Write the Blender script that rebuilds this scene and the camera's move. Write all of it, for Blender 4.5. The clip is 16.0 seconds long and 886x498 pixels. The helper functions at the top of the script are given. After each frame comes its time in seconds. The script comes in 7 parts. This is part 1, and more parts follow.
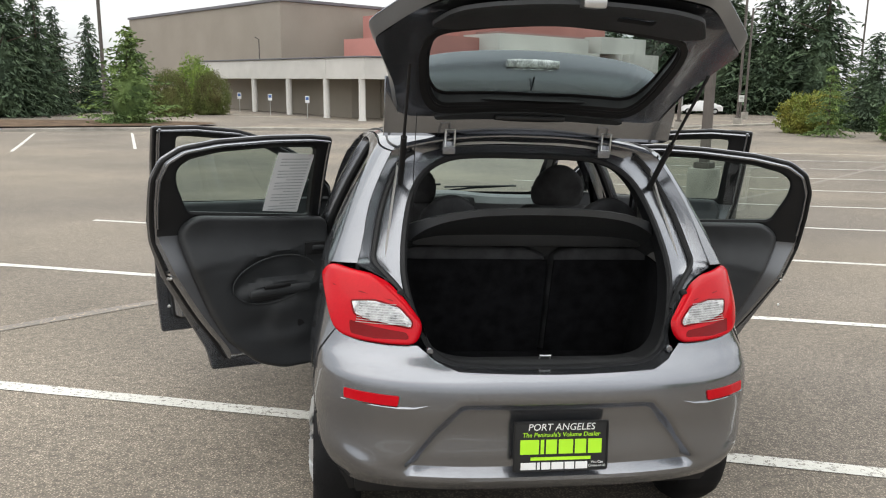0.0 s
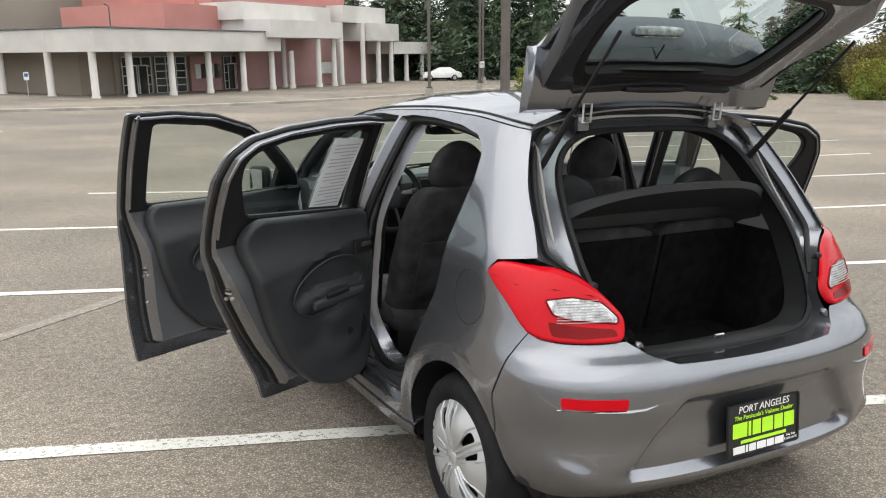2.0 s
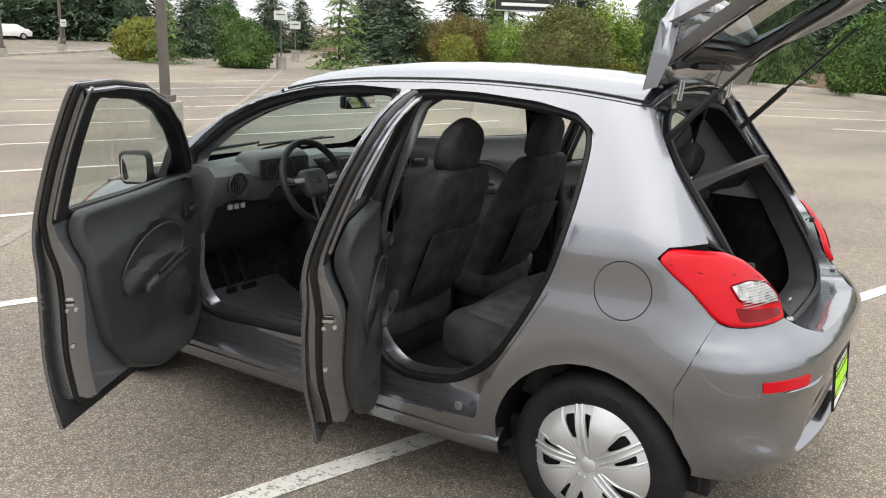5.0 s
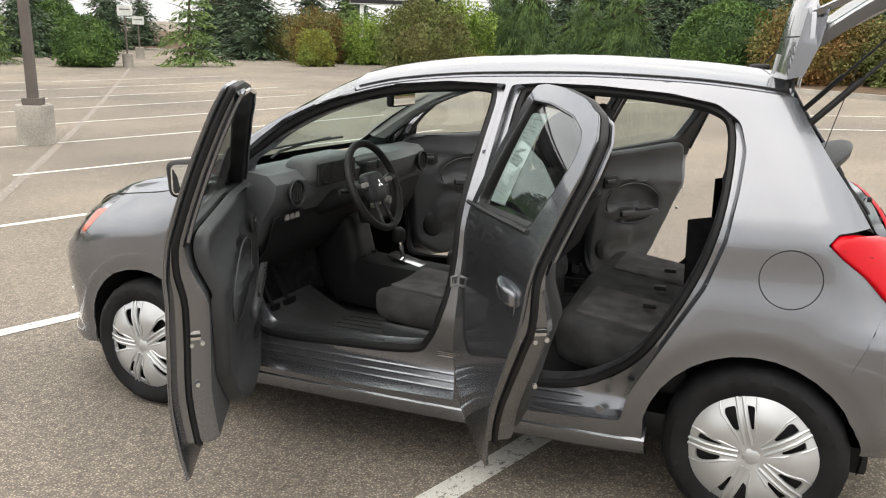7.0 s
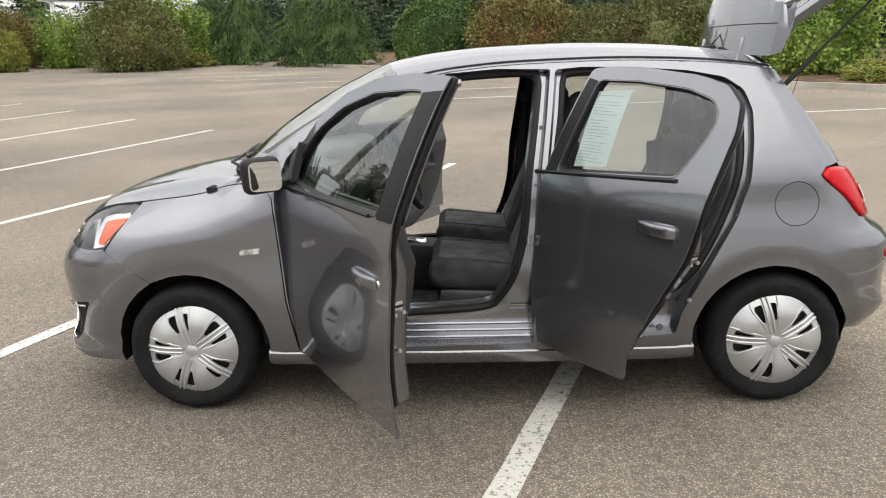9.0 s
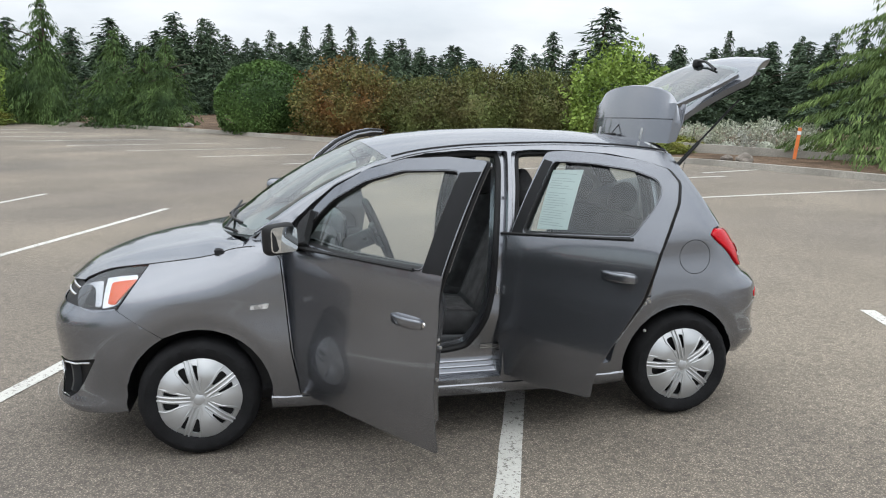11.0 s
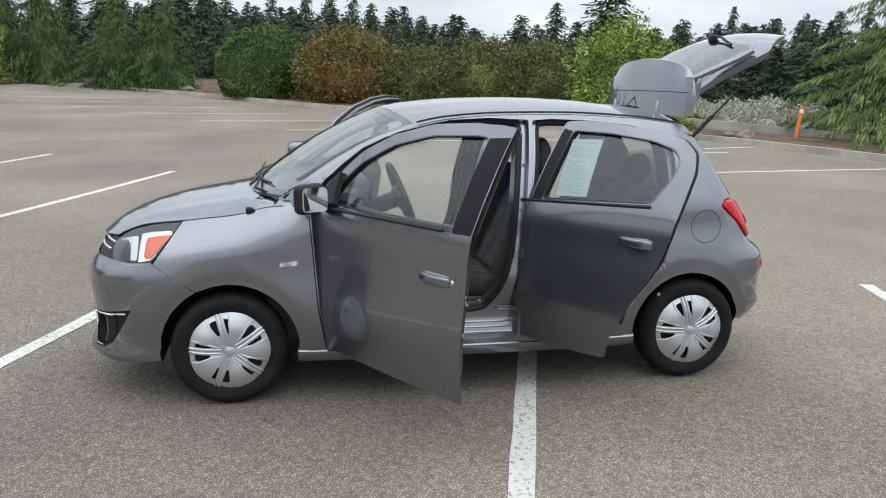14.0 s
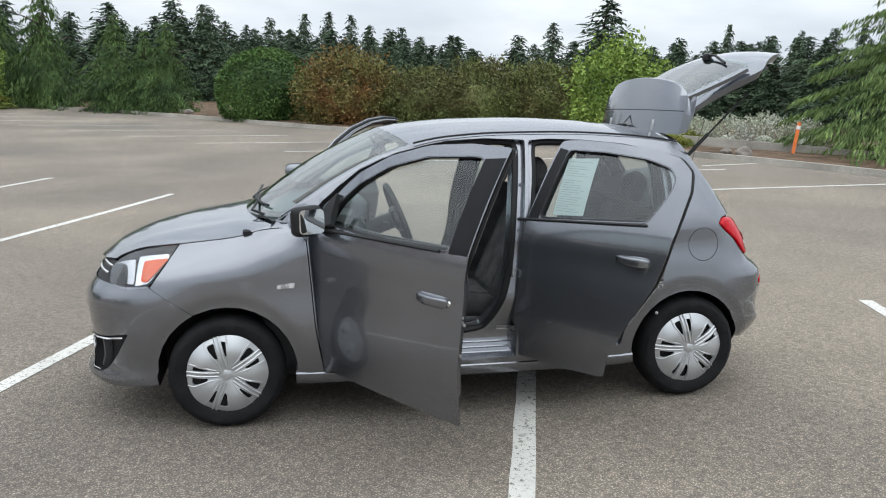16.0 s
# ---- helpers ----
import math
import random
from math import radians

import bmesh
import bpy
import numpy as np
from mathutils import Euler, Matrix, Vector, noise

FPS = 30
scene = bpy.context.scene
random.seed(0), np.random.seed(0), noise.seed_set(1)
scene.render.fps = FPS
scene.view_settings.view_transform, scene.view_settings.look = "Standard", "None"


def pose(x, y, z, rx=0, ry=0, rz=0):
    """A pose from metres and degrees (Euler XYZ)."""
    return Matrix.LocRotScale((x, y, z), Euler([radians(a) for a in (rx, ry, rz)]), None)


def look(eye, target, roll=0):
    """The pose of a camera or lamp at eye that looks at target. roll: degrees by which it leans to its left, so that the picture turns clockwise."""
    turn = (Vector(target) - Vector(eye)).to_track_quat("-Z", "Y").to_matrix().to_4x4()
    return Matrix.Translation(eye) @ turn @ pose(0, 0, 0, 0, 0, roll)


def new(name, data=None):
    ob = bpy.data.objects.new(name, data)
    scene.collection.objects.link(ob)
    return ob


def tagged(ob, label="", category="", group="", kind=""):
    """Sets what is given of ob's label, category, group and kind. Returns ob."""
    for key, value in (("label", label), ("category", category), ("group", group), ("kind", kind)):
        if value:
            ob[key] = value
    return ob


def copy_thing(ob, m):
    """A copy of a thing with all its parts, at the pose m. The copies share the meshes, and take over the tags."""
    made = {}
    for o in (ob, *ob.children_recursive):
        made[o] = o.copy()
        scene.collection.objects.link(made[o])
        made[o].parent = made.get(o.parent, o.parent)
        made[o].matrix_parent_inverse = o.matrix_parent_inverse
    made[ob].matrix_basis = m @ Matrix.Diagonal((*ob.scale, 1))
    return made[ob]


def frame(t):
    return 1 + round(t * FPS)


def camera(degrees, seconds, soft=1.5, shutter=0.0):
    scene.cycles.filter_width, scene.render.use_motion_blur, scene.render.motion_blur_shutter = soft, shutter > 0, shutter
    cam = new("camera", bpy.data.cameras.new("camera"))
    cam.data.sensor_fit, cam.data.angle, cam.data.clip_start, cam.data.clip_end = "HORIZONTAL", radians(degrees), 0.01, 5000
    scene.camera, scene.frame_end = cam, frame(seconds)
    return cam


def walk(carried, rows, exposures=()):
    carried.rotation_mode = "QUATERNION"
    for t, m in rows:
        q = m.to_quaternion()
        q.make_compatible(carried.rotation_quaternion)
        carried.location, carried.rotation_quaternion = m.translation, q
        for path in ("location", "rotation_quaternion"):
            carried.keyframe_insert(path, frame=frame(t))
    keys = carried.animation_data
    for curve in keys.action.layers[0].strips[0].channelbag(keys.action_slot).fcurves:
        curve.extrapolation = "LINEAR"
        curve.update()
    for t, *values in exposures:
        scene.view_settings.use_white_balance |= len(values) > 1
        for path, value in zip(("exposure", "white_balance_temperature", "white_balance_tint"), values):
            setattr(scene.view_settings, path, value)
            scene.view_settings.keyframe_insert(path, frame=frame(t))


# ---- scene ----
cam = camera(58.5, 16.0, 1.1)
# the car stands on a slope: its own frame leans against the plumb world
UP = Vector((-0.0279, -0.0408, 1)).normalized()
AHEAD = (Vector((0, 1, 0)) - UP * UP.y).normalized()
LEAN = Matrix((AHEAD.cross(UP), AHEAD, UP)).to_4x4()
# seconds, eye and target in the car's frame, roll
PATH = [
    (0, (-0.736, -2.917, 1.496), (-0.448, -0.964, 1.174), 1.8),
    (0.5, (-1.062, -2.822, 1.488), (-0.627, -0.9, 1.143), 0.2),
    (1, (-1.378, -2.62, 1.513), (-0.852, -0.72, 1.174), 0.3),
    (1.5, (-1.716, -2.468, 1.495), (-0.976, -0.645, 1.133), 0.7),
    (2, (-1.95, -2.22, 1.496), (-1.063, -0.469, 1.111), -0.1),
    (2.5, (-2.188, -1.978, 1.501), (-1.131, -0.324, 1.117), -0.1),
    (3, (-2.416, -1.759, 1.506), (-1.225, -0.207, 1.092), -0.8),
    (3.5, (-2.526, -1.486, 1.51), (-1.267, 0.007, 1.074), -0.7),
    (6, (-3.118, -0.484, 1.47), (-1.377, 0.391, 1.019), 1.5),
    (6.5, (-3.141, -0.243, 1.466), (-1.4, 0.626, 1.006), 0.8),
    (7, (-3.248, 0.003, 1.48), (-1.458, 0.767, 1.019), 0.4),
    (7.5, (-3.458, 0.274, 1.487), (-1.605, 0.863, 1.018), 0.1),
    (8, (-3.565, 0.611, 1.484), (-1.689, 1.108, 1.001), -1.0),
    (8.5, (-3.785, 0.928, 1.489), (-1.867, 1.212, 1.0), -0.8),
    (9, (-3.925, 1.223, 1.488), (-1.986, 1.31, 1.005), -1.8),
    (9.5, (-4.081, 1.511, 1.529), (-2.135, 1.368, 1.086), -1.9),
    (12, (-4.583, 2.144, 1.596), (-2.657, 1.724, 1.258), -0.0),
    (12.5, (-4.59, 2.156, 1.59), (-2.67, 1.729, 1.231), 0.3),
    (13, (-4.592, 2.181, 1.585), (-2.674, 1.756, 1.208), 1.1),
    (13.5, (-4.595, 2.194, 1.581), (-2.678, 1.783, 1.189), 1.2),
    (14, (-4.595, 2.196, 1.58), (-2.679, 1.794, 1.172), 1.2),
    (14.5, (-4.604, 2.192, 1.581), (-2.689, 1.777, 1.181), 1.2),
    (15, (-4.598, 2.182, 1.583), (-2.68, 1.755, 1.206), 1.0),
    (15.5, (-4.597, 2.185, 1.584), (-2.675, 1.768, 1.223), 0.7),
    (16, (-4.596, 2.182, 1.585), (-2.67, 1.779, 1.225), 0.6),
]
EXPOSURES = [(0.0, 0.84, 6800, 8), (1.5, 0.94, 6800, 9), (3.5, 1.02, 6800, 8), (6.0, 1.18, 7050, 10), (7.0, 1.16, 7150, 10), (8.5, 1.02, 7150, 11), (9.5, 0.84, 6850, 10), (12.0, 0.66, 6250, 7), (16.0, 0.66, 6250, 7)]
walk(cam, [(t, LEAN @ look(eye, target, roll)) for t, eye, target, roll in PATH], EXPOSURES)

# ---- light ----
SUN_ELEV, SUN_TURN = radians(74), radians(300)
world = bpy.data.worlds.new("sky")
scene.world = world
world.use_nodes = True
wn, wl = world.node_tree.nodes, world.node_tree.links
wn.clear()
sky = wn.new("ShaderNodeTexSky")
sky.sky_type, sky.sun_disc = "NISHITA", False
sky.sun_elevation, sky.sun_rotation = SUN_ELEV, SUN_TURN
sky.air_density, sky.dust_density, sky.ozone_density = 1.0, 2.0, 1.0
wtc = wn.new("ShaderNodeTexCoord")
wmap = wn.new("ShaderNodeMapping")
wmap.inputs["Scale"].default_value = (1.0, 1.0, 3.5)
wnoise = wn.new("ShaderNodeTexNoise")
wnoise.inputs["Scale"].default_value, wnoise.inputs["Detail"].default_value = 2.2, 6.0
wramp = wn.new("ShaderNodeValToRGB")
wramp.color_ramp.elements[0].position, wramp.color_ramp.elements[0].color = 0.30, (0.80, 0.80, 0.80, 1)
wramp.color_ramp.elements[1].position, wramp.color_ramp.elements[1].color = 0.55, (1, 1, 1, 1)
wnoise2 = wn.new("ShaderNodeTexNoise")
wnoise2.inputs["Scale"].default_value, wnoise2.inputs["Detail"].default_value = 4.0, 5.0
wtone = wn.new("ShaderNodeValToRGB")
wtone.color_ramp.elements[0].position, wtone.color_ramp.elements[0].color = 0.30, (6.6, 7.0, 7.6, 1)
wtone.color_ramp.elements[1].position, wtone.color_ramp.elements[1].color = 0.70, (9.3, 9.5, 9.8, 1)
wsep, wrise, wover = wn.new("ShaderNodeSeparateXYZ"), wn.new("ShaderNodeMapRange"), wn.new("ShaderNodeMixRGB")
wrise.inputs["From Min"].default_value, wrise.inputs["From Max"].default_value = 0.0, 1.0
wrise.inputs["To Min"].default_value, wrise.inputs["To Max"].default_value = 0.53, 1.32
wover.blend_type, wover.inputs["Fac"].default_value = "MULTIPLY", 1.0
wl.new(wtc.outputs["Generated"], wsep.inputs["Vector"])
wl.new(wsep.outputs["Z"], wrise.inputs["Value"])
wl.new(wtone.outputs["Color"], wover.inputs["Color1"])
wl.new(wrise.outputs["Result"], wover.inputs["Color2"])
wmix = wn.new("ShaderNodeMixRGB")
wbg = wn.new("ShaderNodeBackground")
wbg.inputs["Strength"].default_value = 0.118
wout = wn.new("ShaderNodeOutputWorld")
wl.new(wtc.outputs["Generated"], wmap.inputs["Vector"])
wl.new(wmap.outputs["Vector"], wnoise.inputs["Vector"])
wl.new(wmap.outputs["Vector"], wnoise2.inputs["Vector"])
wl.new(wnoise.outputs["Fac"], wramp.inputs["Fac"])
wl.new(wnoise2.outputs["Fac"], wtone.inputs["Fac"])
wl.new(wramp.outputs["Color"], wmix.inputs["Fac"])
wl.new(sky.outputs["Color"], wmix.inputs["Color1"])
wl.new(wover.outputs["Color"], wmix.inputs["Color2"])
wl.new(wmix.outputs["Color"], wbg.inputs["Color"])
wl.new(wbg.outputs["Background"], wout.inputs["Surface"])

sun = new("sun", bpy.data.lights.new("sun", "SUN"))
sun.data.energy, sun.data.angle, sun.data.color = 0.75, radians(90), (1.0, 0.96, 0.9)
sun.matrix_basis = look((0, 0, 0), (-math.sin(SUN_TURN) * math.cos(SUN_ELEV), -math.cos(SUN_TURN) * math.cos(SUN_ELEV), -math.sin(SUN_ELEV)))


# ---- materials ----
def mat(name, color, rough=0.6, metal=0.0, vary=0.15, scale=3.0, fine=60.0, bump=0.1, coat=0.0, per_piece=0.0, tint=None, spec=0.5, island=False):
    """A surface with a broad and a fine noise in its colour and a fine relief; tint is the colour of its patches."""
    m = bpy.data.materials.new(name)
    m.use_nodes = True
    n, l = m.node_tree.nodes, m.node_tree.links
    b = n["Principled BSDF"]
    b.inputs["Roughness"].default_value, b.inputs["Metallic"].default_value = rough, metal
    b.inputs["Specular IOR Level"].default_value = spec
    if coat:
        b.inputs["Coat Weight"].default_value, b.inputs["Coat Roughness"].default_value = coat, 0.04
    tc = n.new("ShaderNodeTexCoord")
    broad, small = n.new("ShaderNodeTexNoise"), n.new("ShaderNodeTexNoise")
    broad.inputs["Scale"].default_value, small.inputs["Scale"].default_value = scale, fine
    broad.inputs["Detail"].default_value = small.inputs["Detail"].default_value = 4.0
    for q in (broad, small):
        l.new(tc.outputs["Object"], q.inputs["Vector"])
    c1 = n.new("ShaderNodeMixRGB")
    dark = [c * (1 - vary) for c in color]
    lite = tint or [min(1, c * (1 + vary)) for c in color]
    c1.inputs["Color1"].default_value, c1.inputs["Color2"].default_value = (*dark, 1), (*lite, 1)
    ramp = n.new("ShaderNodeValToRGB")
    ramp.color_ramp.elements[0].position, ramp.color_ramp.elements[1].position = 0.35, 0.65
    l.new(broad.outputs["Fac"], ramp.inputs["Fac"])
    l.new(ramp.outputs["Color"], c1.inputs["Fac"])
    c2 = n.new("ShaderNodeMixRGB")
    c2.blend_type, c2.inputs["Fac"].default_value = "OVERLAY", min(1.0, vary * 2)
    l.new(c1.outputs["Color"], c2.inputs["Color1"])
    l.new(small.outputs["Fac"], c2.inputs["Color2"])
    last = c2.outputs["Color"]
    if per_piece:
        info = n.new("ShaderNodeNewGeometry" if island else "ShaderNodeObjectInfo")
        hsv, k = n.new("ShaderNodeHueSaturation"), n.new("ShaderNodeMapRange")
        k.inputs["To Min"].default_value, k.inputs["To Max"].default_value = 1 - per_piece, 1 + per_piece
        l.new(info.outputs["Random Per Island" if island else "Random"], k.inputs["Value"])
        l.new(k.outputs["Result"], hsv.inputs["Value"])
        l.new(last, hsv.inputs["Color"])
        last = hsv.outputs["Color"]
    l.new(last, b.inputs["Base Color"])
    if bump:
        bp = n.new("ShaderNodeBump")
        bp.inputs["Strength"].default_value, bp.inputs["Distance"].default_value = bump, 0.01
        l.new(small.outputs["Fac"], bp.inputs["Height"])
        l.new(bp.outputs["Normal"], b.inputs["Normal"])
    return m


def glass_mat(name, color, rough=0.0, low=0.09, power=4.0):
    """Thin window glass: see-through with a mirror's gloss at low angles."""
    m = bpy.data.materials.new(name)
    m.use_nodes = True
    n, l = m.node_tree.nodes, m.node_tree.links
    n.remove(n["Principled BSDF"])
    t, g, mix, f = n.new("ShaderNodeBsdfTransparent"), n.new("ShaderNodeBsdfGlossy"), n.new("ShaderNodeMixShader"), n.new("ShaderNodeLayerWeight")
    p, k = n.new("ShaderNodeMath"), n.new("ShaderNodeMapRange")
    p.operation, p.inputs[1].default_value = "POWER", power
    k.inputs["To Min"].default_value, k.inputs["To Max"].default_value = low, 0.95
    t.inputs["Color"].default_value, g.inputs["Roughness"].default_value = (*color, 1), rough
    l.new(f.outputs["Facing"], p.inputs[0])
    l.new(p.outputs["Value"], k.inputs["Value"])
    l.new(k.outputs["Result"], mix.inputs["Fac"])
    l.new(t.outputs["BSDF"], mix.inputs[1])
    l.new(g.outputs["BSDF"], mix.inputs[2])
    l.new(mix.outputs["Shader"], n["Material Output"].inputs["Surface"])
    return m


def lens_mat(name, color, rough=0.08, through_=0.25):
    m = mat(name, color, rough, 0.0, 0.06, 8, 120, 0.0, coat=1.0)
    m.node_tree.nodes["Principled BSDF"].inputs["Transmission Weight"].default_value = through_
    return m


PAINT = mat("grey_metallic_paint", (0.205, 0.212, 0.232), 0.26, 0.88, 0.05, 2.0, 900, 0.010, coat=1.0)
# the same body paint, darkened: shade of the inner faces put into its colour
PAINT_SHADED = mat("grey_paint_shaded", (0.146, 0.150, 0.160), 0.38, 0.5, 0.08, 3.0, 300, 0.02, coat=0.5)
BLACK = mat("black_plastic", (0.011, 0.011, 0.012), 0.55, 0, 0.2, 8, 500, 0.12, spec=0.35)
PILLAR = mat("satin_black_pillar_film", (0.006, 0.006, 0.007), 0.42, 0, 0.2, 8, 400, 0.03, spec=0.22)
TRIM = mat("charcoal_grained_plastic", (0.034, 0.036, 0.039), 0.46, 0, 0.15, 5, 700, 0.2, spec=0.40)
DASH = mat("dark_grey_dashboard_plastic", (0.084, 0.088, 0.092), 0.5, 0, 0.12, 5, 700, 0.25, spec=0.45)
FABRIC = mat("black_seat_fabric", (0.040, 0.040, 0.042), 0.95, 0, 0.3, 12, 900, 0.3, spec=0.25)
FABRIC2 = mat("dark_grey_seat_fabric", (0.074, 0.071, 0.074), 0.9, 0, 0.3, 14, 800, 0.35, spec=0.25)
CARPET = mat("black_boot_carpet", (0.008, 0.008, 0.009), 1.0, 0, 0.35, 20, 600, 0.5, spec=0.1)
FLOORING = mat("dark_grey_floor_carpet", (0.030, 0.030, 0.032), 1.0, 0, 0.35, 20, 600, 0.5, spec=0.1)
FLOORMAT = mat("black_rubber_mat", (0.050, 0.051, 0.054), 0.6, 0, 0.2, 10, 300, 0.1, spec=0.35)
PAINT.node_tree.nodes["Principled BSDF"].inputs["Coat IOR"].default_value = 1.5
PAINT.node_tree.nodes["Principled BSDF"].inputs["Specular Tint"].default_value = (0.62, 0.63, 0.66, 1)
RUBBER = mat("black_rubber_seal", (0.010, 0.010, 0.011), 0.5, 0, 0.2, 10, 300, 0.05, spec=0.25)
TYRE = mat("tyre_rubber", (0.010, 0.010, 0.011), 0.75, 0, 0.25, 9, 200, 0.15, spec=0.2)
COVER = mat("silver_wheel_cover_paint", (0.48, 0.49, 0.50), 0.32, 0.55, 0.05, 6, 500, 0.02, coat=0.4)
CHROME = mat("chrome", (0.8, 0.8, 0.8), 0.08, 1.0, 0.03, 8, 200, 0.0)
STEEL = mat("zinc_steel", (0.6, 0.6, 0.6), 0.35, 1.0, 0.1, 20, 300, 0.05)
REDLENS = lens_mat("red_lamp_lens", (0.47, 0.002, 0.009), 0.22, 0.0)
REDLENS.node_tree.nodes["Principled BSDF"].inputs["Specular IOR Level"].default_value = 0.1
REDLENS.node_tree.nodes["Principled BSDF"].inputs["Coat Weight"].default_value = 0.25
DARKRED = lens_mat("dark_red_lamp_moulding", (0.16, 0.001, 0.003), 0.2, 0.0)
DARKRED.node_tree.nodes["Principled BSDF"].inputs["Specular IOR Level"].default_value = 0.18
DARKRED.node_tree.nodes["Principled BSDF"].inputs["Coat Weight"].default_value = 0.0
CLEARLENS = mat("clear_ribbed_lamp_lens", (0.50, 0.50, 0.50), 0.2, 0.3, 0.45, 38, 150, 0.1, coat=0.8)
AMBER = lens_mat("amber_lamp_lens", (0.60, 0.075, 0.002), 0.3, 0.0)
AMBER.node_tree.nodes["Principled BSDF"].inputs["Specular IOR Level"].default_value = 0.1
AMBER.node_tree.nodes["Principled BSDF"].inputs["Coat Weight"].default_value = 0.1
HEADLENS = glass_mat("headlamp_cover", (0.92, 0.93, 0.95))
GLASS = glass_mat("green_tinted_glass", (0.84, 0.90, 0.87), power=3.4)
SCREENGLASS = glass_mat("green_tinted_windscreen_glass", (0.74, 0.87, 0.84), 0.0, 0.08, 3.3)
PRIVACY = glass_mat("tinted_rear_glass", (0.62, 0.70, 0.68), 0.0, 0.10, 3.2)
MIRROR = mat("mirror_silver", (0.82, 0.86, 0.88), 0.01, 1.0, 0.0, 1, 1, 0.0)
LINER = mat("light_grey_headliner", (0.42, 0.41, 0.39), 0.95, 0, 0.08, 10, 500, 0.15, spec=0.1)
GREYTRIM = mat("pale_grey_pillar_trim", (0.30, 0.29, 0.28), 0.7, 0, 0.08, 6, 500, 0.1)
PAPER = mat("white_paper", (0.80, 0.81, 0.82), 0.8, 0, 0.03, 6, 300, 0.02)
INK = mat("grey_print", (0.46, 0.48, 0.50), 0.8, 0, 0.1, 20, 300, 0.0)
PLATE = mat("black_plate_face", (0.012, 0.013, 0.015), 0.4, 0, 0.1, 9, 300, 0.02)
LIME = mat("lime_green_print", (0.45, 0.85, 0.03), 0.5, 0, 0.04, 9, 300, 0.0)
WHITEPRINT = mat("white_print", (0.80, 0.80, 0.80), 0.5, 0, 0.04, 9, 300, 0.0)


# ---- building blocks ----
from mathutils.geometry import delaunay_2d_cdt


def table(rows):
    """A smooth curve through rows of (x, y) that keeps rising or falling where they do."""
    xs, ys = [r[0] for r in rows], [r[1] for r in rows]
    n = len(xs)
    h = [xs[i + 1] - xs[i] for i in range(n - 1)]
    d = [(ys[i + 1] - ys[i]) / h[i] for i in range(n - 1)]
    m = [d[0]] + [0.0 if d[i - 1] * d[i] <= 0 else 3 * (h[i - 1] + h[i]) / ((2 * h[i] + h[i - 1]) / d[i - 1] + (h[i] + 2 * h[i - 1]) / d[i]) for i in range(1, n - 1)] + [d[-1]]

    def at(v):
        if v <= xs[0]:
            return ys[0]
        if v >= xs[-1]:
            return ys[-1]
        i = int(np.searchsorted(xs, v)) - 1
        t = (v - xs[i]) / h[i]
        return float((1 + 2 * t) * (1 - t) ** 2 * ys[i] + t * (1 - t) ** 2 * h[i] * m[i] + t * t * (3 - 2 * t) * ys[i + 1] + t * t * (t - 1) * h[i] * m[i + 1])
    return at


def spline(pts, n=6, closed=True):
    """A smooth line through points of any dimension."""
    p = [np.array(q, float) for q in pts]
    m, out = len(p), []
    for i in range(m if closed else m - 1):
        if closed:
            a, b, c, d = p[i - 1], p[i], p[(i + 1) % m], p[(i + 2) % m]
        else:
            a, b, c, d = p[max(i - 1, 0)], p[i], p[i + 1], p[min(i + 2, m - 1)]
        for k in range(n):
            t = k / n
            out.append(0.5 * (2 * b + (c - a) * t + (2 * a - 5 * b + 4 * c - d) * t * t + (3 * b - a - 3 * c + d) * t ** 3))
    if not closed:
        out.append(p[-1])
    return [tuple(q) for q in out]


def rounded(pts, r=0.03, n=4):
    """A closed outline with its corners cut round."""
    out = []
    for i, p in enumerate(pts):
        a, b, c = np.array(pts[i - 1], float), np.array(p, float), np.array(pts[(i + 1) % len(pts)], float)
        da, dc = a - b, c - b
        la, lc = np.linalg.norm(da), np.linalg.norm(dc)
        ra, rc = min(r, la * 0.45), min(r, lc * 0.45)
        p0, p1 = b + da / la * ra, b + dc / lc * rc
        for k in range(n + 1):
            t = k / n
            out.append(tuple((1 - t) ** 2 * p0 + 2 * t * (1 - t) * b + t * t * p1))
    return out


def dense(loop, step):
    out = []
    for i, p in enumerate(loop):
        q = loop[(i + 1) % len(loop)]
        d = math.dist(p, q)
        k = max(1, int(d / step + 0.5))
        out += [tuple(p[j] + (q[j] - p[j]) * s / k for j in range(len(p))) for s in range(k)]
    return out


def inside(P, loop):
    x, y = P[:, 0], P[:, 1]
    res = np.zeros(len(P), bool)
    L = np.array(loop)
    for (x0, y0), (x1, y1) in zip(L, np.roll(L, -1, 0)):
        if y0 != y1:
            res ^= ((y0 > y) != (y1 > y)) & (x < (x1 - x0) * (y - y0) / (y1 - y0) + x0)
    return res


def grow(loop, d):
    """The outline moved outwards by d (inwards: minus)."""
    L = np.array(loop, float)
    area = 0.5 * np.sum(L[:, 0] * np.roll(L[:, 1], -1) - np.roll(L[:, 0], -1) * L[:, 1])
    t = np.roll(L, -1, 0) - np.roll(L, 1, 0)
    nrm = np.stack([t[:, 1], -t[:, 0]], 1) / np.maximum(np.linalg.norm(t, axis=1, keepdims=True), 1e-9)
    return [tuple(p) for p in L + nrm * d * (1 if area > 0 else -1)]


